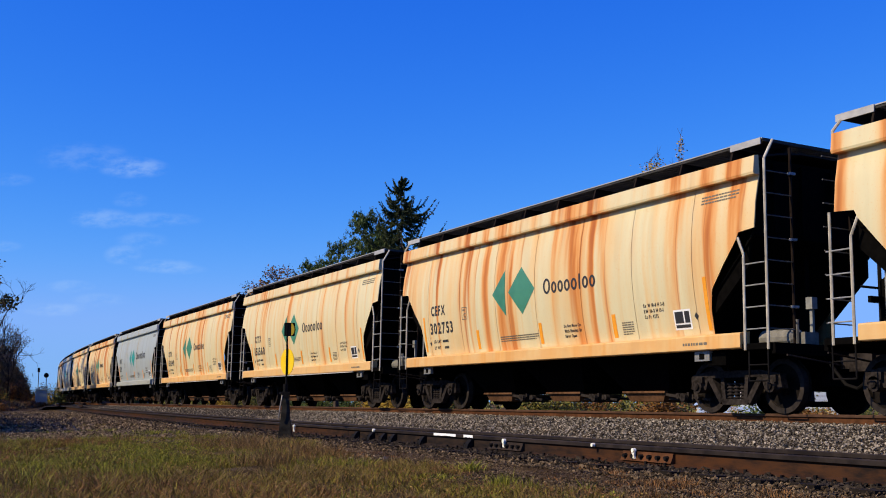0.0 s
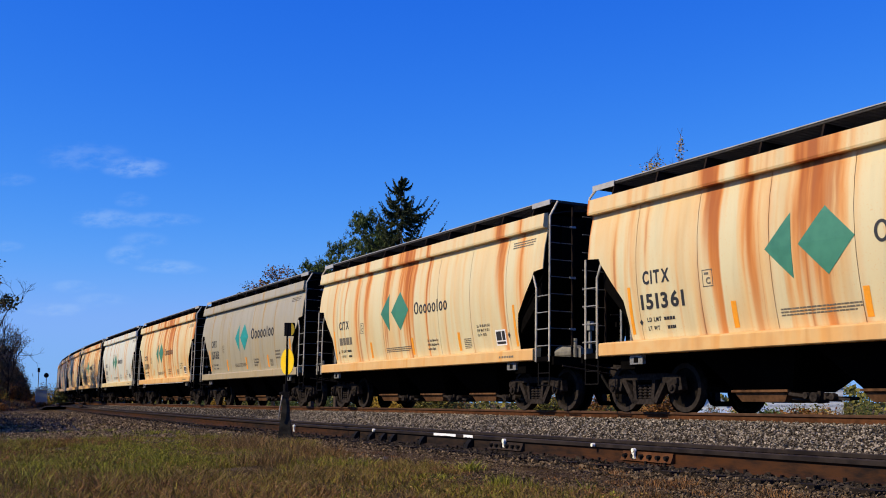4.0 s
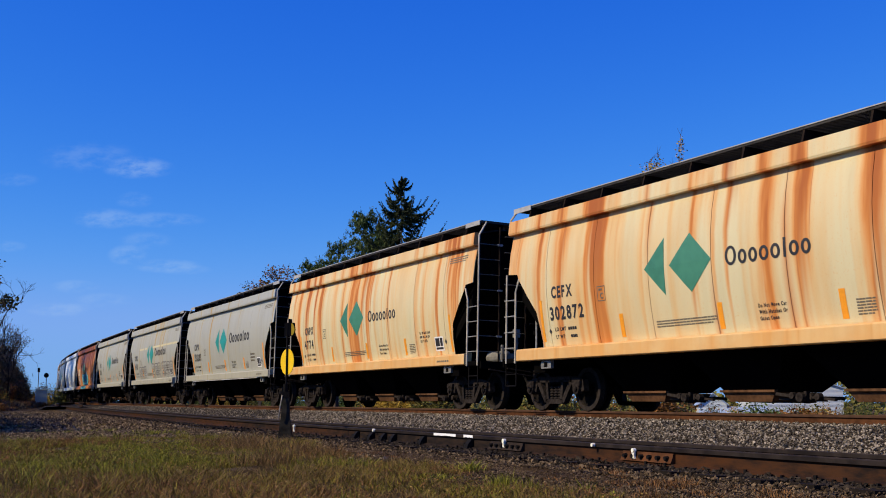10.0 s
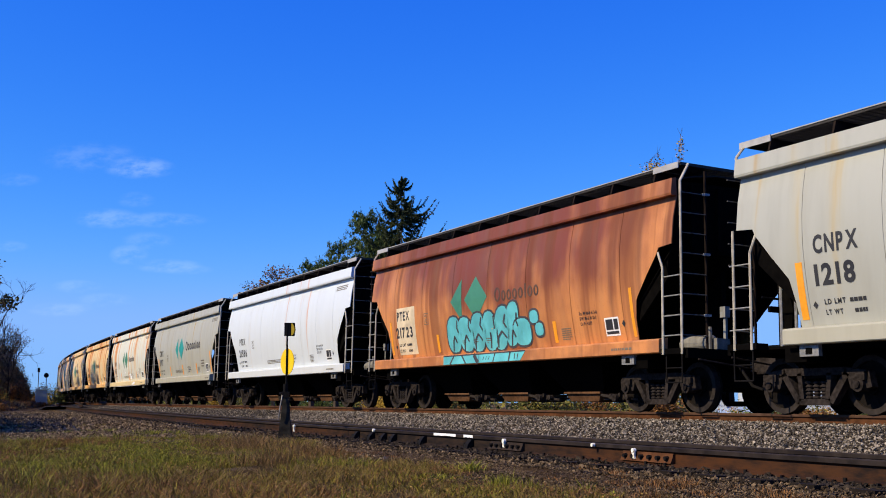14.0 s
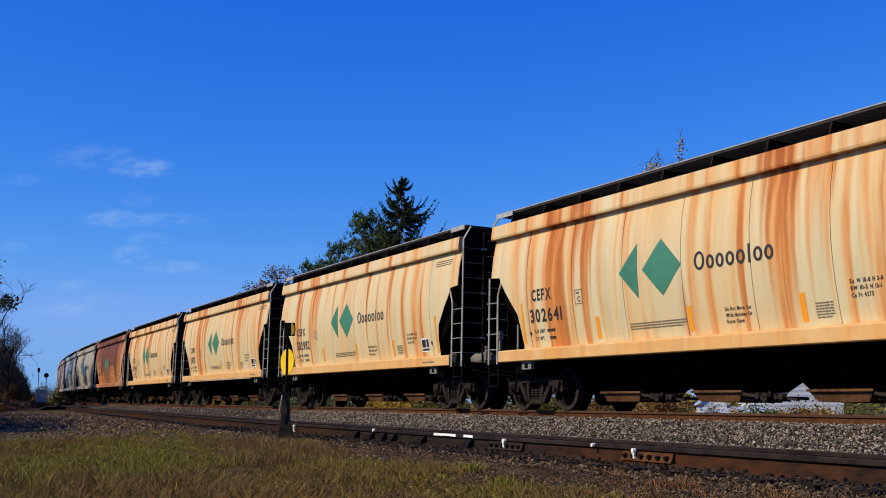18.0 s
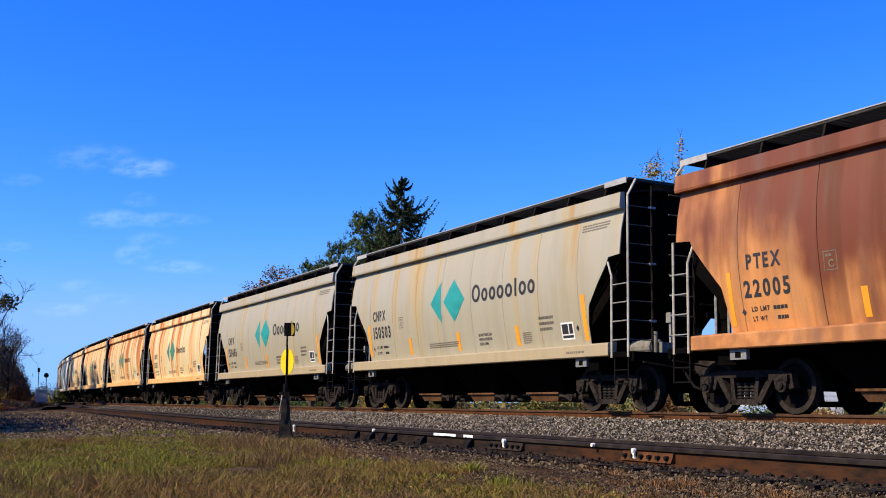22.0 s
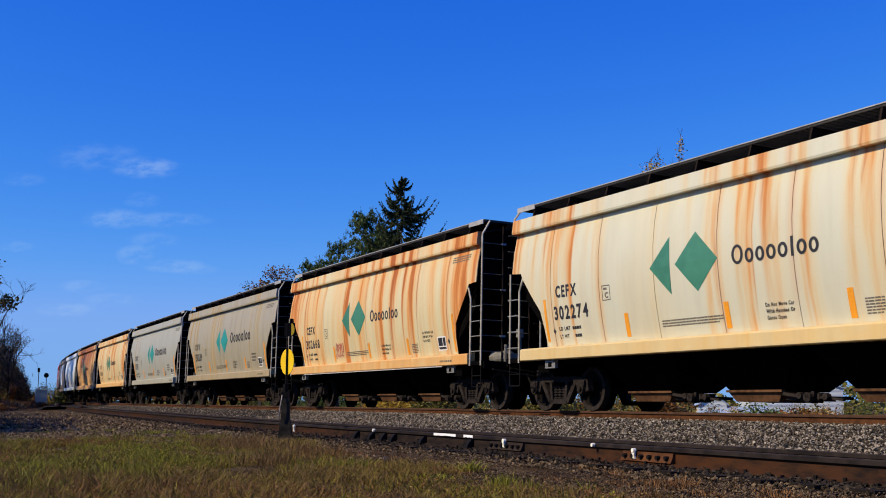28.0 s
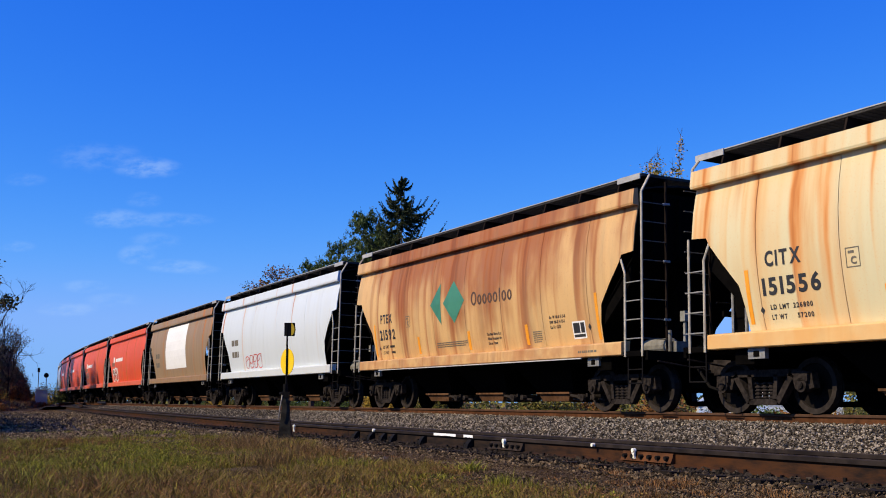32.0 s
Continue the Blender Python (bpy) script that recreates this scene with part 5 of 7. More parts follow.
# plates, spikes and anchors along the near rail
plate = Build().box(-0.13, 0.13, -0.10, 0.10, -0.190, -0.183).box(-0.115, -0.085, -0.070, -0.052, -0.185, -0.165).box(-0.115, -0.085, 0.052, 0.070, -0.185, -0.165).mesh("tie_plate", "iron")
anchor = Build().box(-0.085, 0.0, -0.010, 0.010, -0.20, -0.170).box(-0.085, -0.065, -0.014, 0.014, -0.175, -0.145).mesh("rail_anchor", "iron")
y, i = 7.6, 0
while y < 26:
    x, th = siding(y)
    for dy, me, name in ((0, plate, "tie_plate"), (-0.15, anchor, "rail_anchor"), (0.15, anchor, "rail_anchor")):
        if name == "rail_anchor" and i % 2:
            continue
        p = on_siding(y + dy * math.cos(th))
        part(name, me, RAILS[2], "", pose(p[0], p[1], p[2], 0, math.degrees(SIDE_TILT), math.degrees(th)))
    y += 0.49
    i += 1


def at_rail(y, lat=0.0, z=0.0):
    x, th = siding(y)
    p = on_siding(y, lat, z)
    return pose(p[0], p[1], p[2], 0, math.degrees(SIDE_TILT), math.degrees(th))


def joint(y):
    """A bolted joint: bar, bolts, and the gap between two rails."""
    bar = part("joint_bar", Build().add([(x, yy, z) for yy in (-0.40, 0.40) for x, z in ((-0.036, -0.058), (-0.044, -0.10), (-0.070, -0.150), (-0.012, -0.150), (-0.012, -0.058))],
               [(0, 1, 2, 3, 4), (9, 8, 7, 6, 5)] + [(i, 5 + i, 5 + (i + 1) % 5, (i + 1) % 5) for i in range(5)]).mesh("joint_bar", "rail_web" if y < 12 else "old_joint"), RAILS[2], "rusty bolted joint bar", at_rail(y))
    for k in range(6):
        part("bolt", shared("joint_bolt", "iron", lambda: Build().rod((-0.04, 0, -0.105), (-0.085, 0, -0.105), 0.022, 6)), bar, at=pose(0, -0.33 + 0.132 * k, 0))


joint(10.70)
joint(13.21)
# terminals coloured as bright as sun glints, and white strips, on the siding rail
def bond(y, cap, stem, z0):
    """A terminal in glint colour: a domed cap over a short ragged stem."""
    b = Build().disc((0.0, z0), 0.0, cap, -0.085, -0.050, 9)
    ob = part("bond_terminal", b.mesh("bond_terminal", "glint"), RAILS[2], "small steel terminal with the sun's glint in its colour", at_rail(y) @ pose(0, 0, 0, 0, 0, -90))
    if stem:
        s = Build().add([(u * stem, -0.078 + 0.02 * (i > 4), z0 - cap * 0.6 - d * stem) for i, (u, d) in enumerate(((-0.35, 0), (0.4, 0.05), (0.3, 0.7), (0.5, 1.1), (-0.3, 1.0), (-0.35, 0), (0.4, 0.05), (0.3, 0.7), (0.5, 1.1), (-0.3, 1.0)))],
                        [(0, 1, 2, 3, 4), (9, 8, 7, 6, 5)] + [(i, 5 + i, 5 + (i + 1) % 5, (i + 1) % 5) for i in range(5)])
        part("terminal_stem", s.mesh("terminal_stem", "glint"), ob)


for row in ((10.86, 0.022, 0.060, -0.050), (13.21, 0.028, 0.055, -0.046), (16.99, 0.024, 0.0, -0.022), (20.74, 0.030, 0.075, -0.050), (11.50, 0.020, 0.0, -0.022)):
    bond(*row)
for y0, y1 in ((14.40, 15.08), (13.98, 14.24)):
    b = Build()
    n = 9
    r = random.Random(int(y0 * 10))
    vs = [(lx, (y1 - y0) * (i / (n - 1) - 0.5), (-0.036 + r.uniform(-0.004, 0.006)) if lo else -0.002) for lx in (-0.0405, -0.0425) for i in range(n) for lo in (1, 0)]
    fs = [(2 * n + 2 * i, 2 * n + 2 * i + 1, 2 * n + 2 * i + 3, 2 * n + 2 * i + 2) for i in range(n - 1)] + [(2 * i, 2 * i + 2, 2 * i + 3, 2 * i + 1) for i in range(n - 1)]
    part("paint_mark", b.add(vs, fs).mesh("paint_mark", "strip_white"), RAILS[2], "white strip on the rail head", at_rail((y0 + y1) / 2))
# rail braces by the switch
for y in (14.05, 15.35, 16.3, 16.65, 17.1, 17.7):
    part("rail_brace", shared("rail_brace", "iron", lambda: Build().prism([(-0.012, -0.058), (-0.05, -0.058), (-0.10, -0.12), (-0.12, -0.185), (-0.012, -0.185)], -0.05, 0.05).box(-0.16, 0.0, -0.10, 0.10, -0.195, -0.184).box(-0.10, -0.05, 0.05, 0.09, -0.18, -0.10)), RAILS[2], "black iron rail brace", at_rail(y))


# ---------------------------------------------------------------- loose stone
def stones(name, pts, size, material, words):
    """Many small angular stones at the points given, as one mesh."""
    n = len(pts)
    base = np.array([(1, 0, 0), (-1, 0, 0), (0, 1, 0), (0, -1, 0), (0, 0, 1), (0, 0, -1)], float)
    faces = np.array([(0, 2, 4), (2, 1, 4), (1, 3, 4), (3, 0, 4), (2, 0, 5), (1, 2, 5), (3, 1, 5), (0, 3, 5)])
    v = base[None] * NP.uniform(0.45, 1.3, (n, 6, 1)) + NP.uniform(-0.38, 0.38, (n, 6, 3))
    v *= (size * (0.5 + 1.1 * NP.uniform(0, 1, n) ** 1.6))[:, None, None]
    a = NP.uniform(0, 2 * np.pi, n)
    b = NP.uniform(-0.9, 0.9, n)
    y, z = v[..., 1] * np.cos(b)[:, None] - v[..., 2] * np.sin(b)[:, None], v[..., 1] * np.sin(b)[:, None] + v[..., 2] * np.cos(b)[:, None]
    x = v[..., 0] * np.cos(a)[:, None] - y * np.sin(a)[:, None]
    y = v[..., 0] * np.sin(a)[:, None] + y * np.cos(a)[:, None]
    v = np.stack([x, y, z * 0.85], -1) + pts[:, None, :]
    f = faces[None] + (np.arange(n) * 6)[:, None, None]
    return thing(name, mesh_np(name, v.reshape(-1, 3), f.reshape(-1, 3), material), words, "gravel", kind="stuff")


def bed_height(lat, prof):
    return np.interp(lat, [p[0] for p in prof], [p[1] for p in prof])


SS = np.array([TRACK[i] for i in range(-400, 301)])


def track_points(n, s0, s1, l0, l1):
    s, l = NP.uniform(s0, s1, n), NP.uniform(l0, l1, n)
    x, y, th = (np.interp(s, np.arange(-400, 301), SS[:, j]) for j in range(3))
    z = bed_height(l, bed) - l * math.sin(radians(CANT)) + NP.uniform(-0.02, 0.034, n)
    return np.stack([x + l * np.cos(th), y + l * np.sin(th), np.maximum(z, -0.41 + NP.uniform(0, 0.02, n))], -1)


shoulder = np.concatenate([track_points(62000, -34, -4, -3.6, -0.85), track_points(14000, -75, -34, -3.6, -0.85), track_points(4000, -30, -4, -0.7, 0.7)])
stones("ballast", shoulder, 0.0195, "stone", "pale crushed ballast on the shoulder of the main track")


def plain_points(n, x0, x1, y0, y1, keep):
    x, y = NP.uniform(x0, x1, n), NP.uniform(y0, y1, n)
    k = keep(x, y)
    x, y = x[k], y[k]
    return np.stack([x, y, np.full(len(x), -0.415) + NP.uniform(-0.012, 0.016, len(x))], -1)


def rail_x(y):
    return np.where(y <= 30, -6.9 + 0.43 * (30 - y) + 0.0017 * (30 - y) ** 2, -6.9 - 0.43 * (y - 30))


def sid_points(n, y0, y1, l0, l1):
    y, l = NP.uniform(y0, y1, n), NP.uniform(l0, l1, n)
    x = rail_x(y)
    th = np.arctan(np.where(y <= 30, 0.43 + 0.0034 * (30 - y), 0.43))
    z = SIDE_Z0 + np.interp(l, (-1.5, -0.75, 0.0, 1.5, 2.5, 3.6), (-0.58, -0.225, -0.195, -0.195, -0.225, -0.58)) - l * math.sin(SIDE_TILT) + NP.uniform(-0.018, 0.024, n)
    return np.stack([x + l * np.cos(th), y + l * np.sin(th), np.maximum(z, -0.41)], -1)


between = np.concatenate([sid_points(36000, 5, 26, 0.1, 5.5), sid_points(9000, 26, 70, 0.1, 5.0)])
stones("ballast_between_tracks", between, 0.0205, "stone", "crushed ballast between the two tracks")
near = np.concatenate([sid_points(7500, 5.5, 22, -0.95, -0.40), sid_points(6000, 22, 60, -2.2, -0.1)])
stones("siding_stone", near, 0.016, "stone_dark", "dirty grey stone along the siding")
# dark both for oil and for the shadow line at the rail's foot
M["stone_rail_dark"] = stone_mat("oily_shaded_stone", (0.006, 0.005, 0.004), (0.06, 0.045, 0.032))
stones("oily_shade_stone", sid_points(6500, 5.5, 22, -0.50, -0.06), 0.022, "stone_rail_dark", "stone against the siding rail, blackened for oil and the rail's shadow")


def edge_far(x, y):
    """How far out turf grows, by direction from the camera's stand."""
    a = x / np.maximum(y, 0.1)
    return np.interp(a, (-0.42, -0.255, -0.18, -0.14, -0.10, -0.045, 0.01, 0.11, 0.17, 0.42), (18.6, 18.0, 17.2, 16.2, 13.6, 10.9, 9.4, 7.7, 6.8, 4.5))


def open_ground(x, y):
    gap = rail_x(y) - x
    bare = (gap > 0.75) & (gap < 1.75) & (y > 9.3) & (y < 18)
    return (gap > 0.3) & (y > edge_far(x, y) * 0.93) & (np.abs(x) < y * 0.46 + 1) & ~(bare & (NP.uniform(0, 1, len(x)) < 0.9))


stones("far_gravel", plain_points(26000, -26, -6, 23, 58, lambda x, y: (x < rail_x(y) - 0.3) & (np.abs(x) < y * 0.43)), 0.030, "stone_loose", "brown-grey gravel beside the far siding")
loose = np.concatenate([plain_points(60000, -14, 4, 12, 24, open_ground), plain_points(3000, -26, -6, 22, 55, lambda x, y: (x < rail_x(y) - 0.3) & (np.abs(x) < y * 0.45))])
stones("fine_gravel", plain_points(60000, -1.5, 4.6, 5.2, 12.5, open_ground), 0.0095, "stone_dark", "fine grey gravel and cinders beside the siding")
stones("loose_gravel", loose, 0.017, "stone_loose", "loose grey gravel and cinders beside the siding")


def leaves(name, pts, size, material, flat=0.5, long=1.6):
    """Small leaf-shaped quads, turned every way, as one mesh."""
    pts = np.asarray(pts)
    n = len(pts)
    d = NP.normal(0, 1, (n, 3))
    d[:, 2] *= flat
    d /= np.linalg.norm(d, axis=1)[:, None]
    e = np.cross(d, NP.normal(0, 1, (n, 3)))
    e /= np.linalg.norm(e, axis=1)[:, None]
    s = (size * NP.uniform(0.6, 1.4, n))[:, None]
    v = np.stack([pts - d * s * long / 2, pts + e * s * 0.4, pts + d * s * long / 2, pts - e * s * 0.4], 1)
    f = np.array([(0, 1, 2), (0, 2, 3)])[None] + (np.arange(n) * 4)[:, None, None]
    return mesh_np(name, v.reshape(-1, 3), f.reshape(-1, 3), material)


# ---------------------------------------------------------------- grass and weeds
LATTICE = NP.uniform(0, 1, (64, 64))


def field(x, y, scale, off=0.0):
    """Smooth patches of growth over the ground, 0 to 1, in two sizes."""
    total = 0.0
    for k, (s, w) in enumerate(((scale, 0.65), (scale * 2.7, 0.35))):
        u, v = x * s + off * 7.3 + 20 * k + 200, y * s * 0.6 + off * 3.1 + 9 * k + 200
        i, j = np.floor(u).astype(int), np.floor(v).astype(int)
        f, g = u - i, v - j
        f, g = f * f * (3 - 2 * f), g * g * (3 - 2 * g)
        a = LATTICE[i % 64, j % 64] * (1 - f) + LATTICE[(i + 1) % 64, j % 64] * f
        b = LATTICE[i % 64, (j + 1) % 64] * (1 - f) + LATTICE[(i + 1) % 64, (j + 1) % 64] * f
        total = total + w * (a * (1 - g) + b * g)
    return total


def blades(name, pts, height, width, material, words, lean=0.35, away=None):
    """Narrow pointed blades, two triangles each, as one mesh."""
    n = len(pts)
    a = NP.uniform(0, 2 * np.pi, n)
    h = height * NP.uniform(0.4, 1.25, n)
    out = np.stack([np.cos(a), np.sin(a), np.zeros(n)], -1) * (h * lean * NP.uniform(0.1, 1.0, n))[:, None]
    if away is not None:
        out += away * h[:, None]
    b = NP.uniform(0, 2 * np.pi, n)
    side = np.stack([-np.sin(b), np.cos(b), np.zeros(n)], -1) * (width * NP.uniform(0.6, 1.4, n))[:, None]
    up = np.array([0, 0, 1.0])[None] * h[:, None]
    mid = pts + out * 0.35 + up * 0.5
    tip = pts + out * 1.25 + up * NP.uniform(0.7, 1.0, n)[:, None]
    v = np.stack([pts, mid - side, mid + side, tip], 1)
    f = np.array([(0, 2, 1), (1, 2, 3)])[None] + (np.arange(n) * 4)[:, None, None]
    return thing(name, mesh_np(name, v.reshape(-1, 3), f.reshape(-1, 3), material), words, "grass", kind="stuff")


def tussocks(name, centres, per, radius, height, width, material, words, lean=0.5, spread=0.8):
    """Tufts that each lean out from their own middle, of uneven height."""
    n = len(centres)
    size = NP.uniform(0.55, 1.45, n) * (0.25 + 1.5 * field(centres[:, 0], centres[:, 1], 0.9, 13.0))
    q = np.abs(NP.normal(0, 1, (n, per))) * radius * size[:, None]
    a = NP.uniform(0, 2 * np.pi, (n, per))
    dx, dy = q * np.cos(a), q * np.sin(a)
    pts = np.stack([centres[:, None, 0] + dx, centres[:, None, 1] + dy, np.full((n, per), -0.43)], -1).reshape(-1, 3)
    away = np.stack([dx, dy, np.zeros((n, per))], -1).reshape(-1, 3) / radius * 0.35 * spread
    tall = (height * size[:, None] * np.ones((1, per))).ravel()
    return blades(name, pts, tall, width, material, words, lean, away)


def spots(n, keep, cut=1.0):
    x, y = NP.uniform(-11, 5, n), NP.uniform(5.0, 23, n)
    k = (np.abs(x) < y * 0.44 + 0.5) & (y < edge_far(x, y) * cut + 4.5 * (field(x, y, 0.55, 21.0) - 0.5) * (y / 18) + NP.normal(0, 0.3, n)) & (x < rail_x(y) - 0.5)
    x, y = x[k], y[k]
    k = (keep(x, y) + NP.normal(0, 0.06, len(x)) > 0.5) & (field(x, y, 1.2, 17.0) + NP.normal(0, 0.05, len(x)) > 0.30)
    return np.stack([x[k], y[k]], -1)


def red_ground(x, y):
    near = np.exp(-((x + 3.5) / 0.9) ** 2 - ((y - 9.4) / 1.3) ** 2) + np.exp(-((x + 1.3) / 0.5) ** 2 - ((y - 7.4) / 0.5) ** 2) + np.exp(-((x + 4.9) / 1.1) ** 2 - ((y - 11.5) / 1.6) ** 2) + np.exp(-((x + 2.5) / 0.55) ** 2 - ((y - 7.9) / 0.8) ** 2) + 0.7 * np.exp(-((x + 4.0) / 0.8) ** 2 - ((y - 15.5) / 1.0) ** 2)
    return 0.06 + 0.62 * field(x, y, 0.4, 5.0) + 0.38 * near


def rough_ground(x, y):
    return 0.22 + 0.42 * field(x, y, 0.6, 2.0) + 0.5 * np.exp(-((x + 3.1) / 0.55) ** 2 - ((y - 15.6) / 1.3) ** 2) + 0.45 * np.exp(-((x + 1.5) / 0.5) ** 2 - ((y - 12.6) / 2.6) ** 2) + 0.35 * np.exp(-((x - 0.95) / 0.45) ** 2 - ((y - 7.3) / 1.2) ** 2)


# thatch on the soil
n = 300000
x, y = NP.uniform(-11, 5, n), NP.uniform(5.0, 23, n)
k = (np.abs(x) < y * 0.44 + 0.5) & (x < rail_x(y) - 0.45) & (y < edge_far(x, y) * 1.03 + NP.normal(0, 0.5, n)) & (field(x, y, 2.0, 9.0) > 0.22)
blades("thatch", np.stack([x[k], y[k], np.full(k.sum(), -0.425)], -1), 0.022, 0.0025, "thatch", "matted dead grass on the soil", 3.0)
tussocks("turf", spots(52000, lambda x, y: 0.02 + 1.0 * field(x, y, 0.42, 1.0)), 26, 0.050, 0.058, 0.0026, "grass_green", "short olive turf in uneven tufts", 0.7)
tussocks("fresh_grass", spots(22000, lambda x, y: -0.27 + 1.3 * field(x, y, 0.36, 3.0)), 28, 0.045, 0.062, 0.0026, "grass_fresh", "fresh yellow-green tufts of grass", 0.6)
tussocks("dry_grass", spots(26000, lambda x, y: -0.14 + 1.25 * field(x, y, 0.36, 4.0)), 26, 0.06, 0.062, 0.0017, "grass_dry", "dry straw-coloured grass", 0.8)
tussocks("red_weeds", spots(42000, red_ground), 24, 0.055, 0.065, 0.0020, "weed_red", "reddish-brown dried weeds", 0.6)
tussocks("brown_weeds", spots(26000, rough_ground), 20, 0.05, 0.075, 0.0019, "weed_brown", "tall brown and olive weeds", 0.35, 0.6)
tussocks("tall_grass", spots(10000, lambda x, y: rough_ground(x, y) - 0.02), 18, 0.05, 0.085, 0.0019, "grass_green", "tufts of taller olive grass", 0.4, 0.6)

# separate taller tufts that stand out of the turf
tussocks("tall_tufts", spots(7000, lambda x, y: -0.12 + 1.15 * field(x, y, 0.5, 3.0))[:1300], 44, 0.05, 0.095, 0.0022, "grass_fresh", "taller yellow-green tufts standing out of the turf", 0.45, 0.9)
tussocks("straw_tufts", spots(5000, lambda x, y: -0.10 + 1.15 * field(x, y, 0.5, 4.0))[:1100], 40, 0.05, 0.080, 0.0014, "grass_dry", "pale straw tufts standing out of the turf", 0.5, 0.9)
tussocks("rust_tufts", spots(9000, red_ground)[:700], 44, 0.05, 0.075, 0.0016, "weed_red", "rust-brown weed clumps standing out of the turf", 0.5, 0.9)
tussocks("dark_tufts", spots(7000, rough_ground)[:800], 44, 0.055, 0.085, 0.0017, "weed_brown", "dark brown weed clumps standing out of the turf", 0.45, 0.8)


def forbs(name, centres, per, radius, top, size, material, words):
    """Small broad-leaved weeds: clouds of little leaves close to the ground."""
    n = len(centres)
    q = np.abs(NP.normal(0, 1, (n, per))) * radius
    a = NP.uniform(0, 2 * np.pi, (n, per))
    z = -0.42 + top * NP.uniform(0.2, 1.3, (n, 1)) * NP.uniform(0.1, 1.0, (n, per))
    pts = np.stack([centres[:, None, 0] + q * np.cos(a), centres[:, None, 1] + q * np.sin(a), z], -1).reshape(-1, 3)
    return thing(name, leaves(name, pts, size, material, 0.7, 1.5), words, "weeds", kind="stuff")


forbs("clover", spots(22000, lambda x, y: -0.20 + 1.3 * field(x, y, 0.36, 3.0)), 16, 0.06, 0.075, 0.0105, "grass_fresh", "low broad-leaved green weeds in the turf")
forbs("dead_forbs", spots(13000, lambda x, y: 0.5 * red_ground(x, y) + 0.5 * rough_ground(x, y) + 0.10), 16, 0.06, 0.095, 0.010, "weed_red", "withered reddish-brown weeds in the turf")
forbs("seed_heads", spots(9000, lambda x, y: -0.05 + 0.95 * field(x, y, 0.9, 11.0)), 9, 0.06, 0.115, 0.010, "grass_dry", "pale dry seed heads over the turf")

# thin growth on the gravel
n = 60000
x, y = NP.uniform(-3, 4.2, n), NP.uniform(5.2, 14, n)
k = (x < rail_x(y) - 0.5) & (np.abs(x) < y * 0.45) & (y > edge_far(x, y) * 0.9) & (field(x, y, 2.2, 6.0) > 0.60)
tussocks("sparse_weeds", np.stack([x[k], y[k]], -1)[:1500], 14, 0.035, 0.042, 0.0030, "weed_red", "sparse brown weeds on the gravel", 0.8)
k = (x < rail_x(y) - 0.55) & (np.abs(x) < y * 0.45) & (y > edge_far(x, y) * 0.97) & (field(x, y, 1.6, 8.0) > 0.42)
blades("litter", np.stack([x[k], y[k], np.full(k.sum(), -0.415)], -1), 0.016, 0.006, "litter", "dark brown leaf litter on bare ground", 3.0)


def clump(cx, cy, r, n):
    a, q = NP.uniform(0, 2 * np.pi, n), r * np.sqrt(NP.uniform(0, 1, n))
    return np.stack([cx + q * np.cos(a), cy + q * np.sin(a) * 1.4], -1)


tussocks("weed_tufts", np.concatenate([clump(0.24, 10.2, 0.10, 16), clump(-0.1, 9.2, 0.2, 10), clump(-1.0, 10.6, 0.3, 10), clump(-5.6, 21.5, 0.7, 40), clump(-7.8, 23.0, 0.9, 50), clump(-3.0, 17.0, 0.3, 14)]), 16, 0.05, 0.075, 0.005, "grass_fresh", "green weed tufts on the gravel", 0.8)
tussocks("yellow_tuft", clump(0.42, 8.4, 0.12, 14), 26, 0.05, 0.130, 0.0022, "grass_fresh", "tall yellow tuft of grass", 0.35)
tussocks("stem_weeds", np.concatenate([clump(-2.9, 15.4, 0.45, 110), clump(-3.3, 16.4, 0.45, 80), clump(-2.55, 14.6, 0.3, 50), clump(-1.6, 13.2, 0.45, 60), clump(-1.75, 11.0, 0.3, 30)]), 18, 0.05, 0.19, 0.0022, "weed_brown", "upright brown weed stems", 0.55, 0.6)
tussocks("low_weeds", np.concatenate([clump(1.75, 8.5, 0.25, 26), clump(2.3, 7.6, 0.2, 22), clump(1.2, 7.4, 0.3, 30)]), 16, 0.05, 0.085, 0.0026, "weed_red", "low reddish weeds on the gravel", 0.6)
# low green strip by the far gravel
n = 30000
x, y = NP.uniform(-14, -3, n), NP.uniform(18, 30, n)
k = (field(x, y, 0.55, 3.3) > 0.60) & (x < rail_x(y) - 1.2) & (np.abs(x) < y * 0.45)
tussocks("far_turf", np.stack([x[k], y[k]], -1)[:700], 12, 0.09, 0.035, 0.005, "grass_green", "thin green growth on the gravel", 0.9)


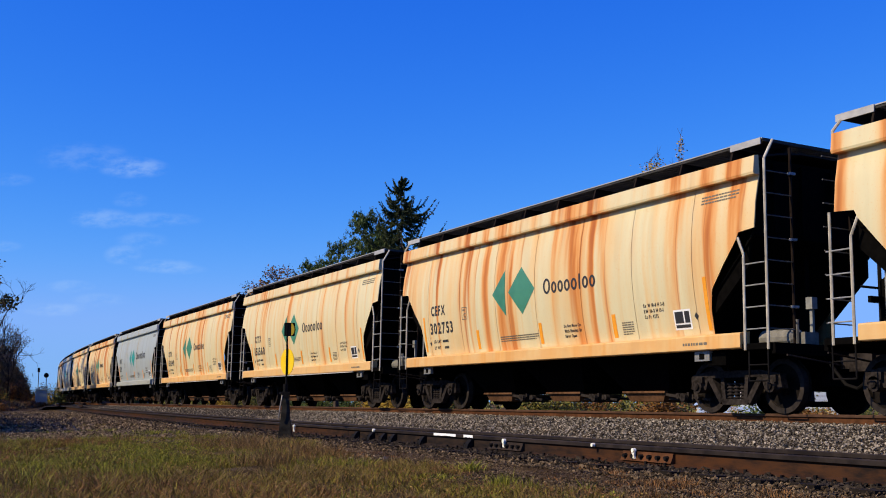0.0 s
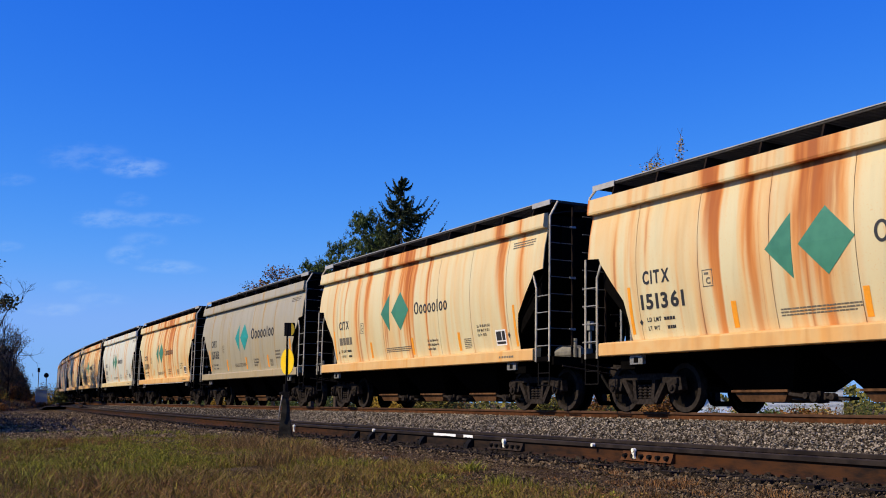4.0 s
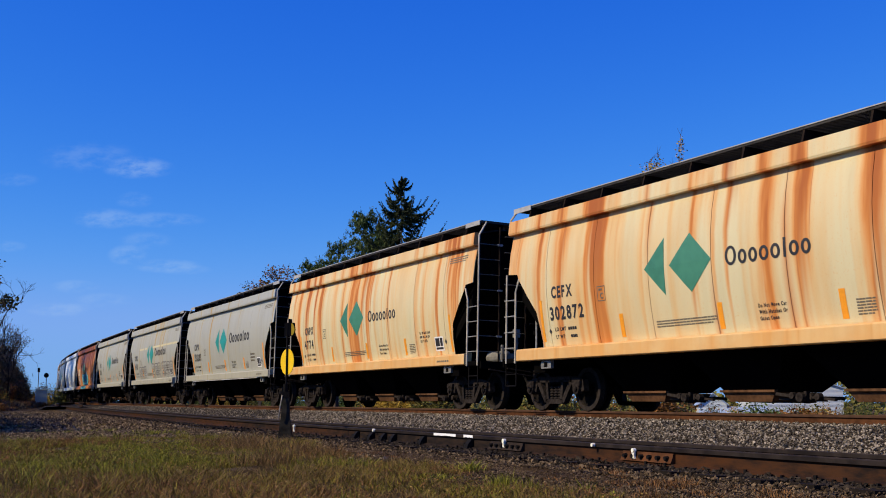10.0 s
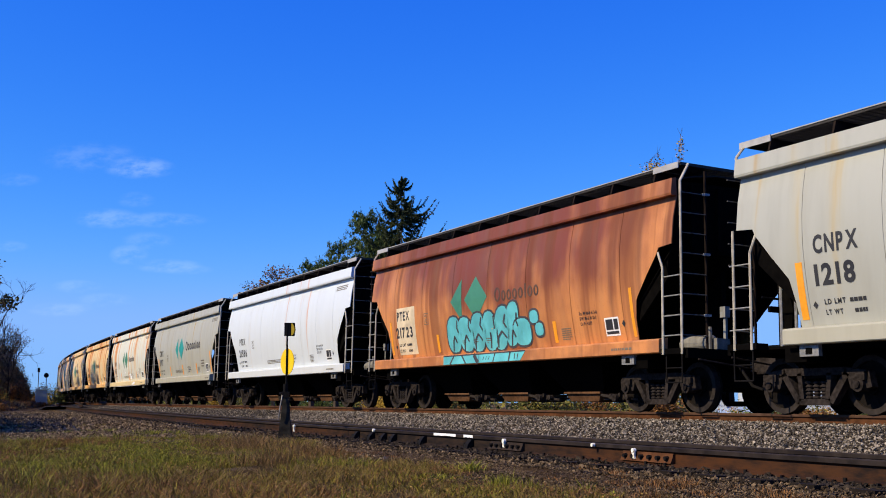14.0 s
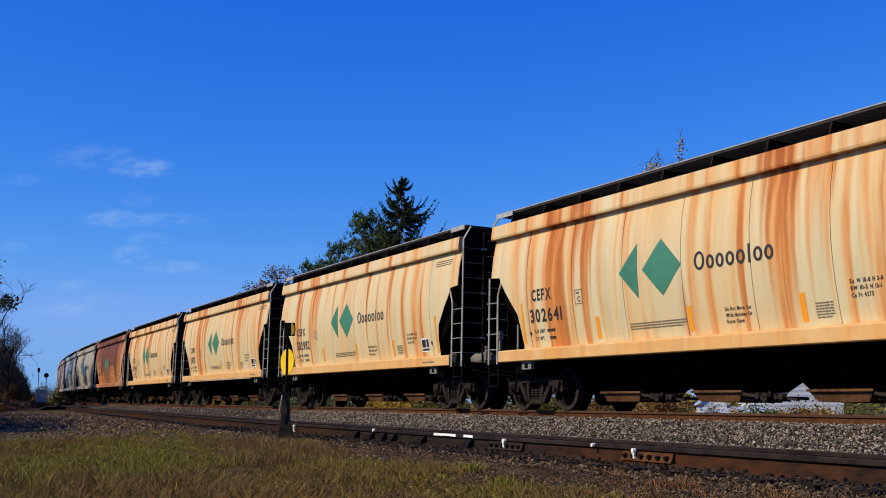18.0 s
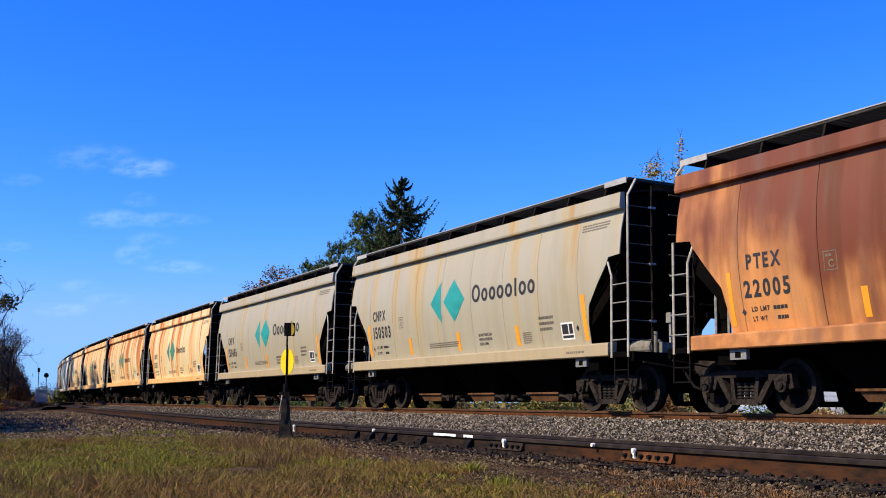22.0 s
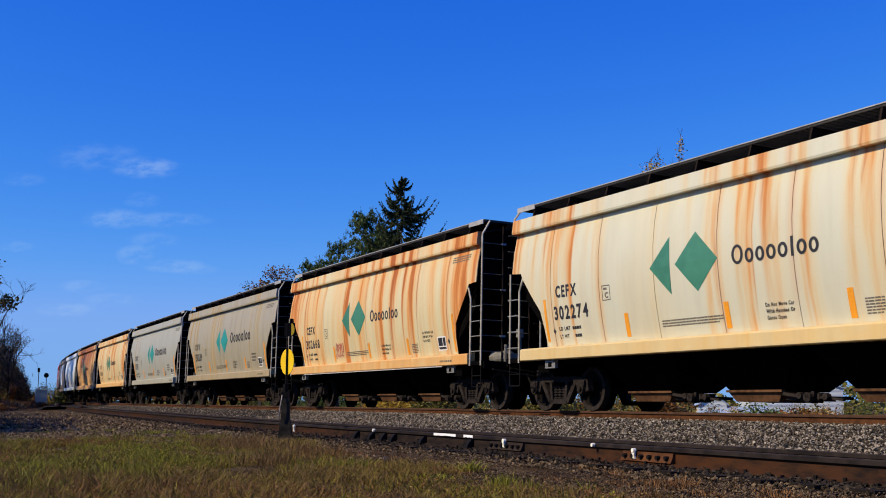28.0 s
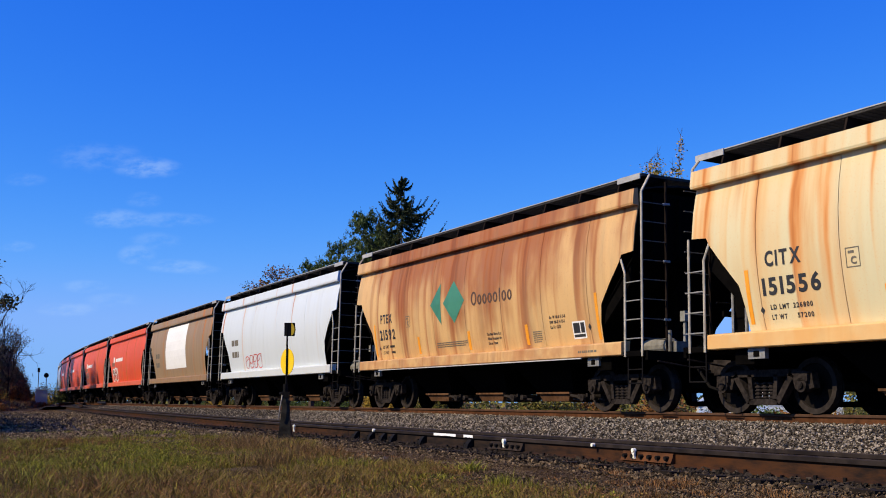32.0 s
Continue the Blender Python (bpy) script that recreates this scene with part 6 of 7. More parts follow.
# ---------------------------------------------------------------- switch stand
def switch_stand(x, y):
    o = tagged(new("switch_stand"), "black iron switch stand with a yellow round target", "switch stand")
    o.matrix_basis = pose(x, y, -0.42)
    b = Build()
    n = 4
    rings = [(0.00, 0.135, 0.12), (0.05, 0.11, 0.10), (0.40, 0.070, 0.065), (0.72, 0.048, 0.045)]
    vs = [(sx * a, sy * c, z) for z, a, c in rings for sx, sy in ((-1, -1), (1, -1), (1, 1), (-1, 1))]
    fs = [(4 * i + j, 4 * i + (j + 1) % 4, 4 * i + 4 + (j + 1) % 4, 4 * i + 4 + j) for i in range(3) for j in range(4)] + [(0, 3, 2, 1), (12, 13, 14, 15)]
    part("base", b.add(vs, fs).mesh("base", "stand_iron"), o, "weathered tapered iron base")
    part("head", Build().box(-0.075, 0.05, -0.055, 0.055, 0.70, 0.80).rod((-0.01, 0, 0.80), (-0.01, 0, 0.93), 0.042, 8).rod((-0.075, 0, 0.76), (-0.11, 0, 0.76), 0.03, 8).mesh("head", "iron"), o)
    part("mast", Build().rod((0, 0, 0.70), (0, 0, 1.92), 0.018, 8, 0.014).mesh("mast", "iron"), o, "thin black mast")
    part("lever", Build().path([(-0.05, -0.08, 0.74), (-0.06, -0.10, 0.66), (-0.085, -0.12, 0.48), (-0.095, -0.12, 0.38)], 0.012, 7).mesh("lever", "tread"), o, "bare steel throw lever")
    n = 30
    disc = Build()
    vs = [(0, 0, 0)]
    for yy in (-0.004, 0.004):
        for i in range(n):
            a = 2 * math.pi * i / n
            vs.append((0.215 * math.cos(a), yy, 0.215 * math.sin(a)))
    disc.add(vs[1:], [tuple(range(n)), tuple(range(2 * n - 1, n - 1, -1))] + [(i, n + i, n + (i + 1) % n, (i + 1) % n) for i in range(n)])
    part("target", disc.mesh("target", "yellow"), o, "round yellow target", pose(0.005, 0.03, 1.29, 0, 0, -52))
    part("upper_target", Build().prism([(-0.085, -0.11), (0.085, -0.11), (0.10, 0.0), (0.085, 0.11), (-0.085, 0.11)], -0.004, 0.004).mesh("upper_target", "iron"), o, "black upper target", pose(0.035, 0, 1.82, 0, 0, 8))
    half = [(0.085 * math.cos(a), 0.10 * math.sin(a)) for a in [math.pi * (i / 10 - 0.5) for i in range(11)]]
    part("upper_mark", Build().prism([(0.03 + u * 0.6, z) for u, z in half], -0.012, -0.007).mesh("upper_mark", "yellow"), o, "yellow half moon", pose(0.035, 0, 1.82, 0, 0, 8))
    return o


M["stand_iron"] = plain("weathered_stand_iron", (0.022, 0.020, 0.016), 0.8, 0.0, 0.8, 7, 0.3, gloss=0.08)
switch_stand(-2.57, 17.75)
for dy, name in ((-0.28, "head_block"), (0.30, "head_block")):
    p = on_siding(18.75 + dy)
    thing("head_block", shared("head_block", "tie", lambda: Build().box(-1.75, 2.2, -0.13, 0.13, -0.40, -0.20)), "long black timber under the switch stand", "timber", "switch timbers", at=pose(p[0], p[1], p[2], 0, 0, math.degrees(siding(18.75)[1])))
p = on_siding(18.75)
thing("switch_rod", Build().rod((-0.95, 0, -0.22), (1.6, 0, -0.22), 0.02, 6).mesh("switch_rod", "iron"), "thin iron rod from the stand to the points", "switch rod", at=pose(p[0], p[1], p[2] + 0.04, 0, 0, math.degrees(siding(18.75)[1])))


# ---------------------------------------------------------------- trees
def limb_mesh(name, segs, material, n=5):
    b = Build()
    for a, c, r0, r1 in segs:
        b.rod(a, c, r0, n, r1, False)
    return b.mesh(name, material)


def spruce(x, y, height, width, seed, words, mat="needle", dense=1.0):
    """Whorls of boughs that sag and turn up at the tip, hung with drooping twigs; open towards the trunk."""
    r = random.Random(seed)
    z0 = ground_z(x, y)
    o = tagged(new("spruce_tree"), words, "tree", "trees behind the train")
    o.matrix_basis = pose(x, y, z0)
    segs = [((0, 0, i * height / 10), (0, 0, (i + 1) * height / 10), 0.20 * (1 - i / 10.2), 0.20 * (1 - (i + 1) / 10.2)) for i in range(10)]
    pts = []

    def needles(a, b, count, sd):
        for _ in range(count):
            c = a.lerp(b, r.random())
            pts.append((c.x + r.gauss(0, sd), c.y + r.gauss(0, sd), c.z + r.gauss(0, sd)))

    z = height * 0.2
    while z < height - 0.25:
        depth = height - z
        full = width * (1 - math.exp(-depth / 2.3)) + 0.04 * depth
        for i in range(r.randint(6, 9)):
            a = r.uniform(0, 2 * math.pi)
            q = full * r.choice((0.4, 0.6, 0.8, 1.0, 1.15)) * r.uniform(0.9, 1.1)
            lift = 0.5 * math.exp(-depth / 0.7) + r.uniform(-0.08, 0.08)
            prev = Vector((0, 0, z + r.uniform(-0.06, 0.06)))
            for j in range(1, 11):
                g = j / 10
                pt = Vector((math.cos(a) * q * g, math.sin(a) * q * g, z + q * (lift * g - 0.30 * math.sin(2.4 * g) * (1 - lift) + 0.42 * g ** 3)))
                segs.append((prev, pt, 0.024 * (1.1 - g), 0.024 * (1.0 - g) + 0.003))
                if g > 0.25:
                    needles(prev, pt, int(dense * (10 + 26 * q * (1.1 - g))), 0.018 + 0.03 * (1 - g))
                    if g < 0.85:
                        for side in (-1, 1):
                            ln = min(0.55, q * 0.34) * r.uniform(0.5, 1.1) * (1.15 - g)
                            e = pt + Vector((math.cos(a + side * 0.9) * ln * 0.8, math.sin(a + side * 0.9) * ln * 0.8, -ln * r.uniform(0.1, 1.1)))
                            segs.append((pt, e, 0.006, 0.002))
                            needles(pt, e, int(50 * dense * ln + 4), 0.022)
                prev = pt
        z += r.uniform(0.26, 0.44) if depth > 1 else 0.2
    needles(Vector((0, 0, height * 0.97)), Vector((0, 0, height)), 50, 0.025)
    part("trunk", limb_mesh("trunk", segs, "bark", 4), o)
    part("crown", leaves("crown", pts, 0.042, mat, 0.9, 2.6), o, "dark needled boughs")
    return o


def branching(o_seed, height, spread, levels, start, ratio=0.68, up=0.35):
    """Limbs of a broadleaf tree: a list of tapered segments and the twig ends."""
    r = random.Random(o_seed)
    segs, ends = [], []

    def grow(p, d, length, rad, level):
        q = p
        for i in range(3):
            d = (d + Vector((r.gauss(0, 0.12), r.gauss(0, 0.12), r.gauss(0.03, 0.08)))).normalized()
            e = q + d * length / 3
            segs.append((q, e, rad * (1 - i * 0.14), rad * (1 - (i + 1) * 0.14)))
            q = e
        if level == 0:
            ends.append(q)
            return
        for _ in range(r.choice((2, 3, 3))):
            n = Vector((r.gauss(0, 1), r.gauss(0, 1), r.gauss(0, 0.6))).normalized()
            nd = (d * 0.8 + n * spread + Vector((0, 0, up * 0.4))).normalized()
            grow(q, nd, length * ratio * r.uniform(0.75, 1.15), rad * 0.60, level - 1)
        ends.append(q)

    grow(Vector((0, 0, 0)), Vector((0, 0, 1)), start, height * 0.016, levels)
    top = max(e.z for e in ends)
    k = height / top
    segs = [(a * k, c * k, s * 1.0, t * 1.0) for a, c, s, t in segs]
    return segs, [e * k for e in ends]


def broadleaf(name, x, y, height, seed, words, leaf="", count=0, size=0.12, levels=5, spread=0.6, group="", z0=None, bark="twig"):
    segs, ends = branching(seed, height, spread, levels, height * 0.26)
    high = [e for e in ends if e.z > height * 0.7]
    mx, my = sum(e.x for e in high) / len(high) / height, sum(e.y for e in high) / len(high) / height

    def upright(p):
        return Vector((p.x - mx * p.z, p.y - my * p.z, p.z))

    segs, ends = [(upright(a), upright(c), s, t) for a, c, s, t in segs], [upright(e) for e in ends]
    r = random.Random(seed + 1)
    o = tagged(new(name), words, "tree", group)
    o.matrix_basis = pose(x, y, ground_z(x, y) if z0 is None else z0)
    part("trunk", limb_mesh("trunk", segs, bark, 4), o, "grey-brown limbs and twigs")
    if leaf:
        pts = []
        for _ in range(count):
            e = r.choice(ends)
            pts.append((e.x + r.gauss(0, 0.22), e.y + r.gauss(0, 0.22), e.z + r.gauss(0, 0.2)))
        part("crown", leaves("crown", pts, size, leaf), o, "thin autumn leaves")
    return o


def pine(x, y, height, width, seed, words):
    r = random.Random(seed)
    o = tagged(new("pine_tree"), words, "tree", "trees behind the train")
    o.matrix_basis = pose(x, y, ground_z(x, y))
    segs = [((0, 0, i * height / 8), (0, 0, (i + 1) * height / 8), 0.2 * (1 - i / 8.5), 0.2 * (1 - (i + 1) / 8.5)) for i in range(8)]
    pts = []
    for i in range(85):
        z = height * r.uniform(0.3, 0.97)
        f = 1 - z / height
        a = r.uniform(0, 2 * math.pi)
        q = width * min(1, f * 1.5 + 0.18) * r.uniform(0.5, 1.1)
        prev = Vector((0, 0, z))
        for j in range(1, 5):
            g = j / 4
            pt = Vector((math.cos(a) * q * g, math.sin(a) * q * g, z + 0.55 * q * g * g * r.uniform(0.7, 1.2)))
            segs.append((prev, pt, 0.03 * (1.2 - g), 0.03 * (1.0 - g) + 0.004))
            prev = pt
            if j > 1:
                for tuft in range(3):
                    c = (pt.x + r.gauss(0, 0.20), pt.y + r.gauss(0, 0.20), pt.z + r.gauss(0.06, 0.12))
                    for _ in range(26):
                        pts.append((c[0] + r.gauss(0, 0.06), c[1] + r.gauss(0, 0.06), c[2] + abs(r.gauss(0, 0.13))))
    part("trunk", limb_mesh("trunk", segs, "bark"), o)
    part("crown", leaves("crown", pts, 0.05, "pine", 2.4, 3.6), o, "mid-green needle tufts")
    return o


spruce(-2.35, 60, 12.85 - ground_z(-2.35, 60), 2.75, 11, "tall dark spruce with ragged drooping boughs", dense=1.6)
spruce(0.15, 72, 11.7 - ground_z(0.15, 72), 1.1, 12, "slim dark spruce standing behind the train", dense=0.7)
pine(-4.6, 63, 11.1 - ground_z(-4.6, 63), 3.3, 21, "broad green pine beside the spruce")
pine(-3.7, 62, 10.7 - ground_z(-3.7, 62), 2.3, 24, "broad green pine close to the spruce")
pine(-6.4, 65, 9.8 - ground_z(-6.6, 65), 2.9, 22, "broad green pine with an uneven crown")
pine(-8.0, 66, 8.6 - ground_z(-8.2, 66), 2.4, 23, "small green pine with an uneven crown")
broadleaf("autumn_tree", -11.7, 75, 9.5 - ground_z(-11.7, 75), 31, "half-bare autumn tree with thin brown leaves", "leaf_rust", 2600, 0.11, group="trees behind the train")
broadleaf("autumn_tree", -13.6, 80, 8.9 - ground_z(-13.6, 80), 32, "half-bare autumn tree with olive leaves", "leaf_olive", 2200, 0.11, group="trees behind the train")


def slender_tree(x, y, words):
    """Two thin leaning stems with a few yellow leaves at the top."""
    r = random.Random(35)
    z0 = ground_z(x, y)
    o = tagged(new("autumn_tree"), words, "tree", "trees behind the train")
    o.matrix_basis = pose(x, y, z0)
    segs, pts = [], []
    for lean, top, low, count, wide in ((0.72, 11.5, 9.7, 150, 0.10), (-0.62, 10.45, 9.6, 260, 0.26), (-0.30, 10.7, 9.6, 60, 0.15), (0.30, 10.2, 9.4, 120, 0.22)):
        prev = Vector((0, 0, 0))
        for i in range(1, 13):
            g = i / 12
            pt = Vector((lean * g ** 2.2 + r.gauss(0, 0.02), r.gauss(0, 0.03), (top - z0) * g))
            segs.append((prev, pt, 0.09 * (1.08 - g), 0.09 * (1.0 - g) + 0.006))
            if pt.z > low - z0 - 1.0:
                for _ in range(3):
                    e = pt + Vector((r.gauss(0, wide), r.gauss(0, wide), r.uniform(0.1, 0.4)))
                    segs.append((pt, e, 0.008, 0.003))
            prev = pt
        for _ in range(count):
            z = r.uniform(low, top - 0.25) - z0
            f = (z / (top - z0)) ** 2.2
            pts.append((lean * f + r.gauss(0, wide), r.gauss(0, wide), z + r.gauss(0, 0.08)))
        for _ in range(14):
            pts.append((lean + r.gauss(0, 0.05), r.gauss(0, 0.05), top - z0 - r.uniform(0, 0.3)))
    part("trunk", limb_mesh("trunk", segs, "twig", 4), o, "grey-brown stems and twigs")
    part("crown", leaves("crown", pts, 0.075, "leaf_yellow"), o, "thin yellow leaves")
    return o


slender_tree(9.52, 45, "slender two-stemmed tree with a few yellow leaves")


def bush(x, y, w, h, seed, leaf, words, z0=None, size=0.10, count=70, name="bush", long=1.6):
    r = random.Random(seed)
    o = tagged(new(name), words, "bush", "bushes")
    o.matrix_basis = pose(x, y, ground_z(x, y) - 0.05 if z0 is None else z0)
    segs, pts = [], []
    for i in range(22):
        a, t = r.uniform(0, 2 * math.pi), r.uniform(0.1, 1.0)
        e = Vector((math.cos(a) * w * t * 0.5, math.sin(a) * w * t * 0.5, h * (1 - 0.55 * t * t) * r.uniform(0.75, 1.1)))
        segs.append((Vector((0, 0, 0)), e * 0.55 + Vector((0, 0, 0.1 * h)), 0.03, 0.018))
        segs.append((e * 0.55 + Vector((0, 0, 0.1 * h)), e, 0.018, 0.006))
        for _ in range(count):
            g = r.uniform(0.1, 1.0)
            pts.append((e.x * g + r.gauss(0, 0.10 * w), e.y * g + r.gauss(0, 0.10 * w), max(0.05, e.z * g + r.gauss(0, 0.10 * h))))
    part("stem", limb_mesh("stem", segs, "twig_dark", 4), o)
    part("foliage", leaves("foliage", pts, size, leaf, 1.6 if long > 3 else 0.5, long), o)
    return o


# thicket by the far bend: bare trees over dense brush
M["twig_dark"] = plain("dark_twigs", (0.030, 0.024, 0.020), 0.9, 0.0, 0.4, 9, gloss=0.08)
M["brush"] = leaf_mat("dark_brush", (0.026, 0.019, 0.012), (0.15, 0.115, 0.07))
M["leaf_orange"] = leaf_mat("orange_leaves", (0.10, 0.04, 0.008), (0.34, 0.15, 0.028))
rt = random.Random(15)
for i, (ratio, y, h, leaf) in enumerate(((-0.415, 88, 7.2, ""), (-0.408, 92, 6.6, "leaf_rust"), (-0.403, 86, 5.8, ""), (-0.400, 95, 5.6, "leaf_olive"), (-0.405, 99, 5.2, "leaf_rust"), (-0.412, 97, 7.4, ""), (-0.418, 84, 6.4, "leaf_olive"))):
    broadleaf("bare_tree", ratio * y, y, h + 0.4, 600 + i, "grey leafless tree in dense scrub" if not leaf else "nearly bare tree with a few brown leaves", leaf, 260, 0.09, 6, 0.34, "trees by the far bend", bark="twig_dark")
for i, (ratio, y, w, h, leaf) in enumerate(((-0.414, 86, 2.6, 5.2, "brush"), (-0.405, 90, 2.6, 4.9, "brush"), (-0.398, 93, 2.2, 4.0, "brush"), (-0.392, 95, 2.0, 3.1, "brush"), (-0.410, 95, 3.0, 5.4, "brush"), (-0.401, 97, 2.4, 4.4, "brush"), (-0.395, 98, 2.0, 3.4, "brush"), (-0.387, 99, 1.4, 2.2, "brush"), (-0.420, 90, 2.6, 5.6, "brush"))):
    bush(ratio * y, y, w, h, 700 + i, leaf, "dense leafless brush by the far bend", size=0.05, count=190, name="brush_thicket", long=9.0)
for i, (ratio, y, w, h, leaf) in enumerate(((-0.391, 91, 1.8, 2.7, "leaf_orange"), (-0.398, 88, 1.7, 2.1, "leaf_orange"), (-0.386, 97, 1.2, 1.9, "leaf_orange"), (-0.405, 84, 1.8, 1.5, "leaf_olive"), (-0.410, 82, 1.8, 1.2, "leaf_yellow"), (-0.413, 80, 1.4, 1.6, "leaf_orange"), (-0.384, 100, 0.9, 1.2, "leaf_rust"))):
    bush(ratio * y, y, w, h, 300 + i, leaf, "orange-leaved autumn bush in brown scrub" if leaf == "leaf_orange" else "low autumn scrub by the far bend", size=0.07)
for i, (x, y) in enumerate(((-39.6, 113), (-41.6, 116), (-43.6, 118), (-45.5, 120), (-42.4, 122))):
    bush(x, y, 3.0, 1.7 + 0.3 * (i % 3), 760 + i, ("leaf_olive", "leaf_yellow", "leaf_orange")[i % 3], "yellow and olive scrub beyond the bend", size=0.12)
# dark brush added where the ground only lies in the thicket's shadow
rd = random.Random(91)
for i in range(26):
    y = 62 + i * 1.5
    f = (y - 62) / 39
    x = y * (-0.418 + f * 0.052 * rd.uniform(0.2, 1.0))
    bush(x, y, rd.uniform(1.8, 3.0), rd.uniform(0.4, 0.7), 920 + i, "brush" if i % 4 else "leaf_rust", "low dark brush added for the shadow band at the edge of the gravel", size=0.05, count=60, name="shadow_brush", long=5.0)
# tall growth beside the track that shades the cars and the ground
for i, (x, y, h) in enumerate(((-37.6, 75.4, 13.0), (-39.6, 82.0, 12.4), (-42.4, 87.5, 12.4))):
    broadleaf("shade_tree", x, y, h, 640 + i, "tall tree with thinning olive leaves", "leaf_olive", 3600, 0.16, 6, 0.36, "trees by the far bend")
# unseen scrub, added to throw shade on the gravel at the left
for i, (x, y, w, h) in enumerate(((-12.9, 21.6, 3.2, 3.9), (-13.8, 24.0, 3.2, 4.0), (-14.8, 26.4, 3.2, 4.1), (-15.8, 29.0, 3.2, 4.2), (-17.0, 32.0, 3.2, 4.4), (-18.4, 35.0, 3.2, 4.6), (-31.2, 70.5, 3.6, 4.4), (-33.2, 77, 3.0, 4.4), (-29.0, 65.5, 3.4, 4.0))):
    bush(x, y, w, h, 400 + i, ("leaf_olive", "pine")[i % 2], "dense scrub beside the track, added out of view for its shade", size=0.30, count=230)
for i in range(2, 10):
    cx, cy, _, th = on_track(-93.0 - 5.0 * i, -1.6)
    broadleaf("shade_tree", cx - 10.6 + 0.5 * math.sin(i * 2.3), cy - 4.2, 14.9 + 0.8 * math.sin(i * 1.7), 660 + i, "tall tree with thinning autumn leaves", ("leaf_olive", "leaf_rust")[i % 2], 2300, 0.28, 5, 0.36, "trees by the far bend")
# a further row of unseen scrub, there only for its shadow
for i in range(10):
    y = 37 + 5.0 * i
    bush(-0.457 * y - 3.6, y, 3.6, 5.4 + 0.5 * (i % 3), 430 + i, ("leaf_olive", "leaf_rust")[i % 2], "dense scrub beside the track, added out of view for its shade", size=0.30, count=150)
broadleaf("bare_tree", -25.6, 60.0, 7.9, 73, "grey leafless tree at the edge of the scrub", "", 0, 0.1, 6, 0.6, "trees by the far bend", bark="twig_dark")
broadleaf("bare_tree", -15.1, 32.0, 5.1, 71, "grey leafless tree close to the track", "", 0, 0.1, 6, 0.8, "trees by the far bend")


rb = random.Random(77)
for i in range(46):
    s = -14 - i * 1.9 + rb.uniform(-0.8, 0.8)
    x, y, _, th = on_track(s, rb.uniform(8.0, 15.0))
    gz = ground_z(x, y)
    top = 0.05 if x / y > 0.20 else 0.75
    bush(x, y, rb.uniform(2.2, 3.4), top + rb.uniform(-0.15, 0.25) - gz, 200 + i, rb.choice(("leaf_olive", "leaf_yellow", "leaf_olive", "leaf_rust", "pine")), "low autumn bush on the bank behind the train", size=0.075, count=150)
for i, (x, y, h) in enumerate(((36.5, 118, 3.6), (39.0, 120, 3.2), (31.5, 117, 4.2), (44.5, 121, 3.4), (47.0, 121, 3.1), (41.4, 118, 4.1), (46.2, 119, 4.2), (29.0, 116, 4.4), (34.0, 119, 3.3), (42.3, 130, 4.5), (38.2, 130, 4.0), (35.0, 131, 4.4), (48.8, 131, 4.7), (50.6, 130, 4.9), (45.6, 131, 4.1))):
    bush(x, y, 3.4, h, 880 + i, ("leaf_olive", "pine", "leaf_yellow")[i % 3], "rounded autumn shrub in front of the houses", size=0.085, count=190)

# distant woods on the skyline
pts = []
rw = random.Random(5)
for i in range(36000):
    a = rw.uniform(-60, 60)
    rr = rw.uniform(230, 330)
    x, y = rr * math.sin(radians(a)), rr * math.cos(radians(a))
    h = rw.uniform(0, 1) ** 0.6 * (6.5 + 2.5 * math.sin(a * 0.7) + 1.5 * math.sin(a * 2.3))
    pts.append((x, y, -4.8 + h))
thing("far_woods", leaves("far_woods", pts, 0.95, "leaf_olive", 0.8, 1.2), "distant autumn woods along the skyline", "woods", kind="stuff")


# ---------------------------------------------------------------- house and trackside fixtures
def gable_house(x, y, ridge, w, l, eave, turn, words, wing=True):
    o = tagged(new("house"), words, "house", "houses behind the track")
    z0 = ground_z(x, y)
    o.matrix_basis = pose(x, y, z0, 0, 0, turn)
    ez, rz = eave - z0, ridge - z0
    part("wall", Build().prism([(-w / 2, 0), (w / 2, 0), (w / 2, ez), (0, rz), (-w / 2, ez)], 0.06, l).mesh("wall", "clapboard"), o, "white wall")
    z = 0.4
    while z < rz - 0.1:
        hw = w / 2 if z < ez else (w / 2) * (rz - z) / (rz - ez)
        part("clapboard", Build().add([(u, yy, zz) for u in (-hw, hw) for yy, zz in ((0.06, z), (0.0, z), (0.045, z + 0.15), (0.06, z + 0.15))], [(0, 1, 2, 3), (7, 6, 5, 4), (0, 4, 5, 1), (1, 5, 6, 2), (2, 6, 7, 3), (3, 7, 4, 0)]).mesh("clapboard", "clapboard"), o)
        z += 0.16
    for s in (-1, 1):
        part("roof", Build().add([(s * a, yy, zz + dz) for yy in (-0.25, l + 0.25) for a, zz, dz in ((0, rz, 0.02), (w / 2 + 0.3, ez - 0.3 * (rz - ez) / (w / 2), 0.02), (w / 2 + 0.3, ez - 0.3 * (rz - ez) / (w / 2), 0.14), (0, rz, 0.14))],
             [(0, 1, 2, 3), (7, 6, 5, 4), (0, 4, 5, 1), (1, 5, 6, 2), (2, 6, 7, 3), (3, 7, 4, 0)]).mesh("roof", "shingle"), o, "pale roof slope")
    return o


gable_house(45.6, 140, 3.6, 11.8, 9.0, 1.7, -6, "white clapboard house with a gabled front")
gable_house(41.0, 138, -0.75, 4.2, 8.0, -1.9, 76, "low white clapboard shed with a pale blue roof")
gable_house(34.6, 139, 1.0, 3.4, 8.0, -0.3, -10, "small white clapboard house half hidden by scrub")

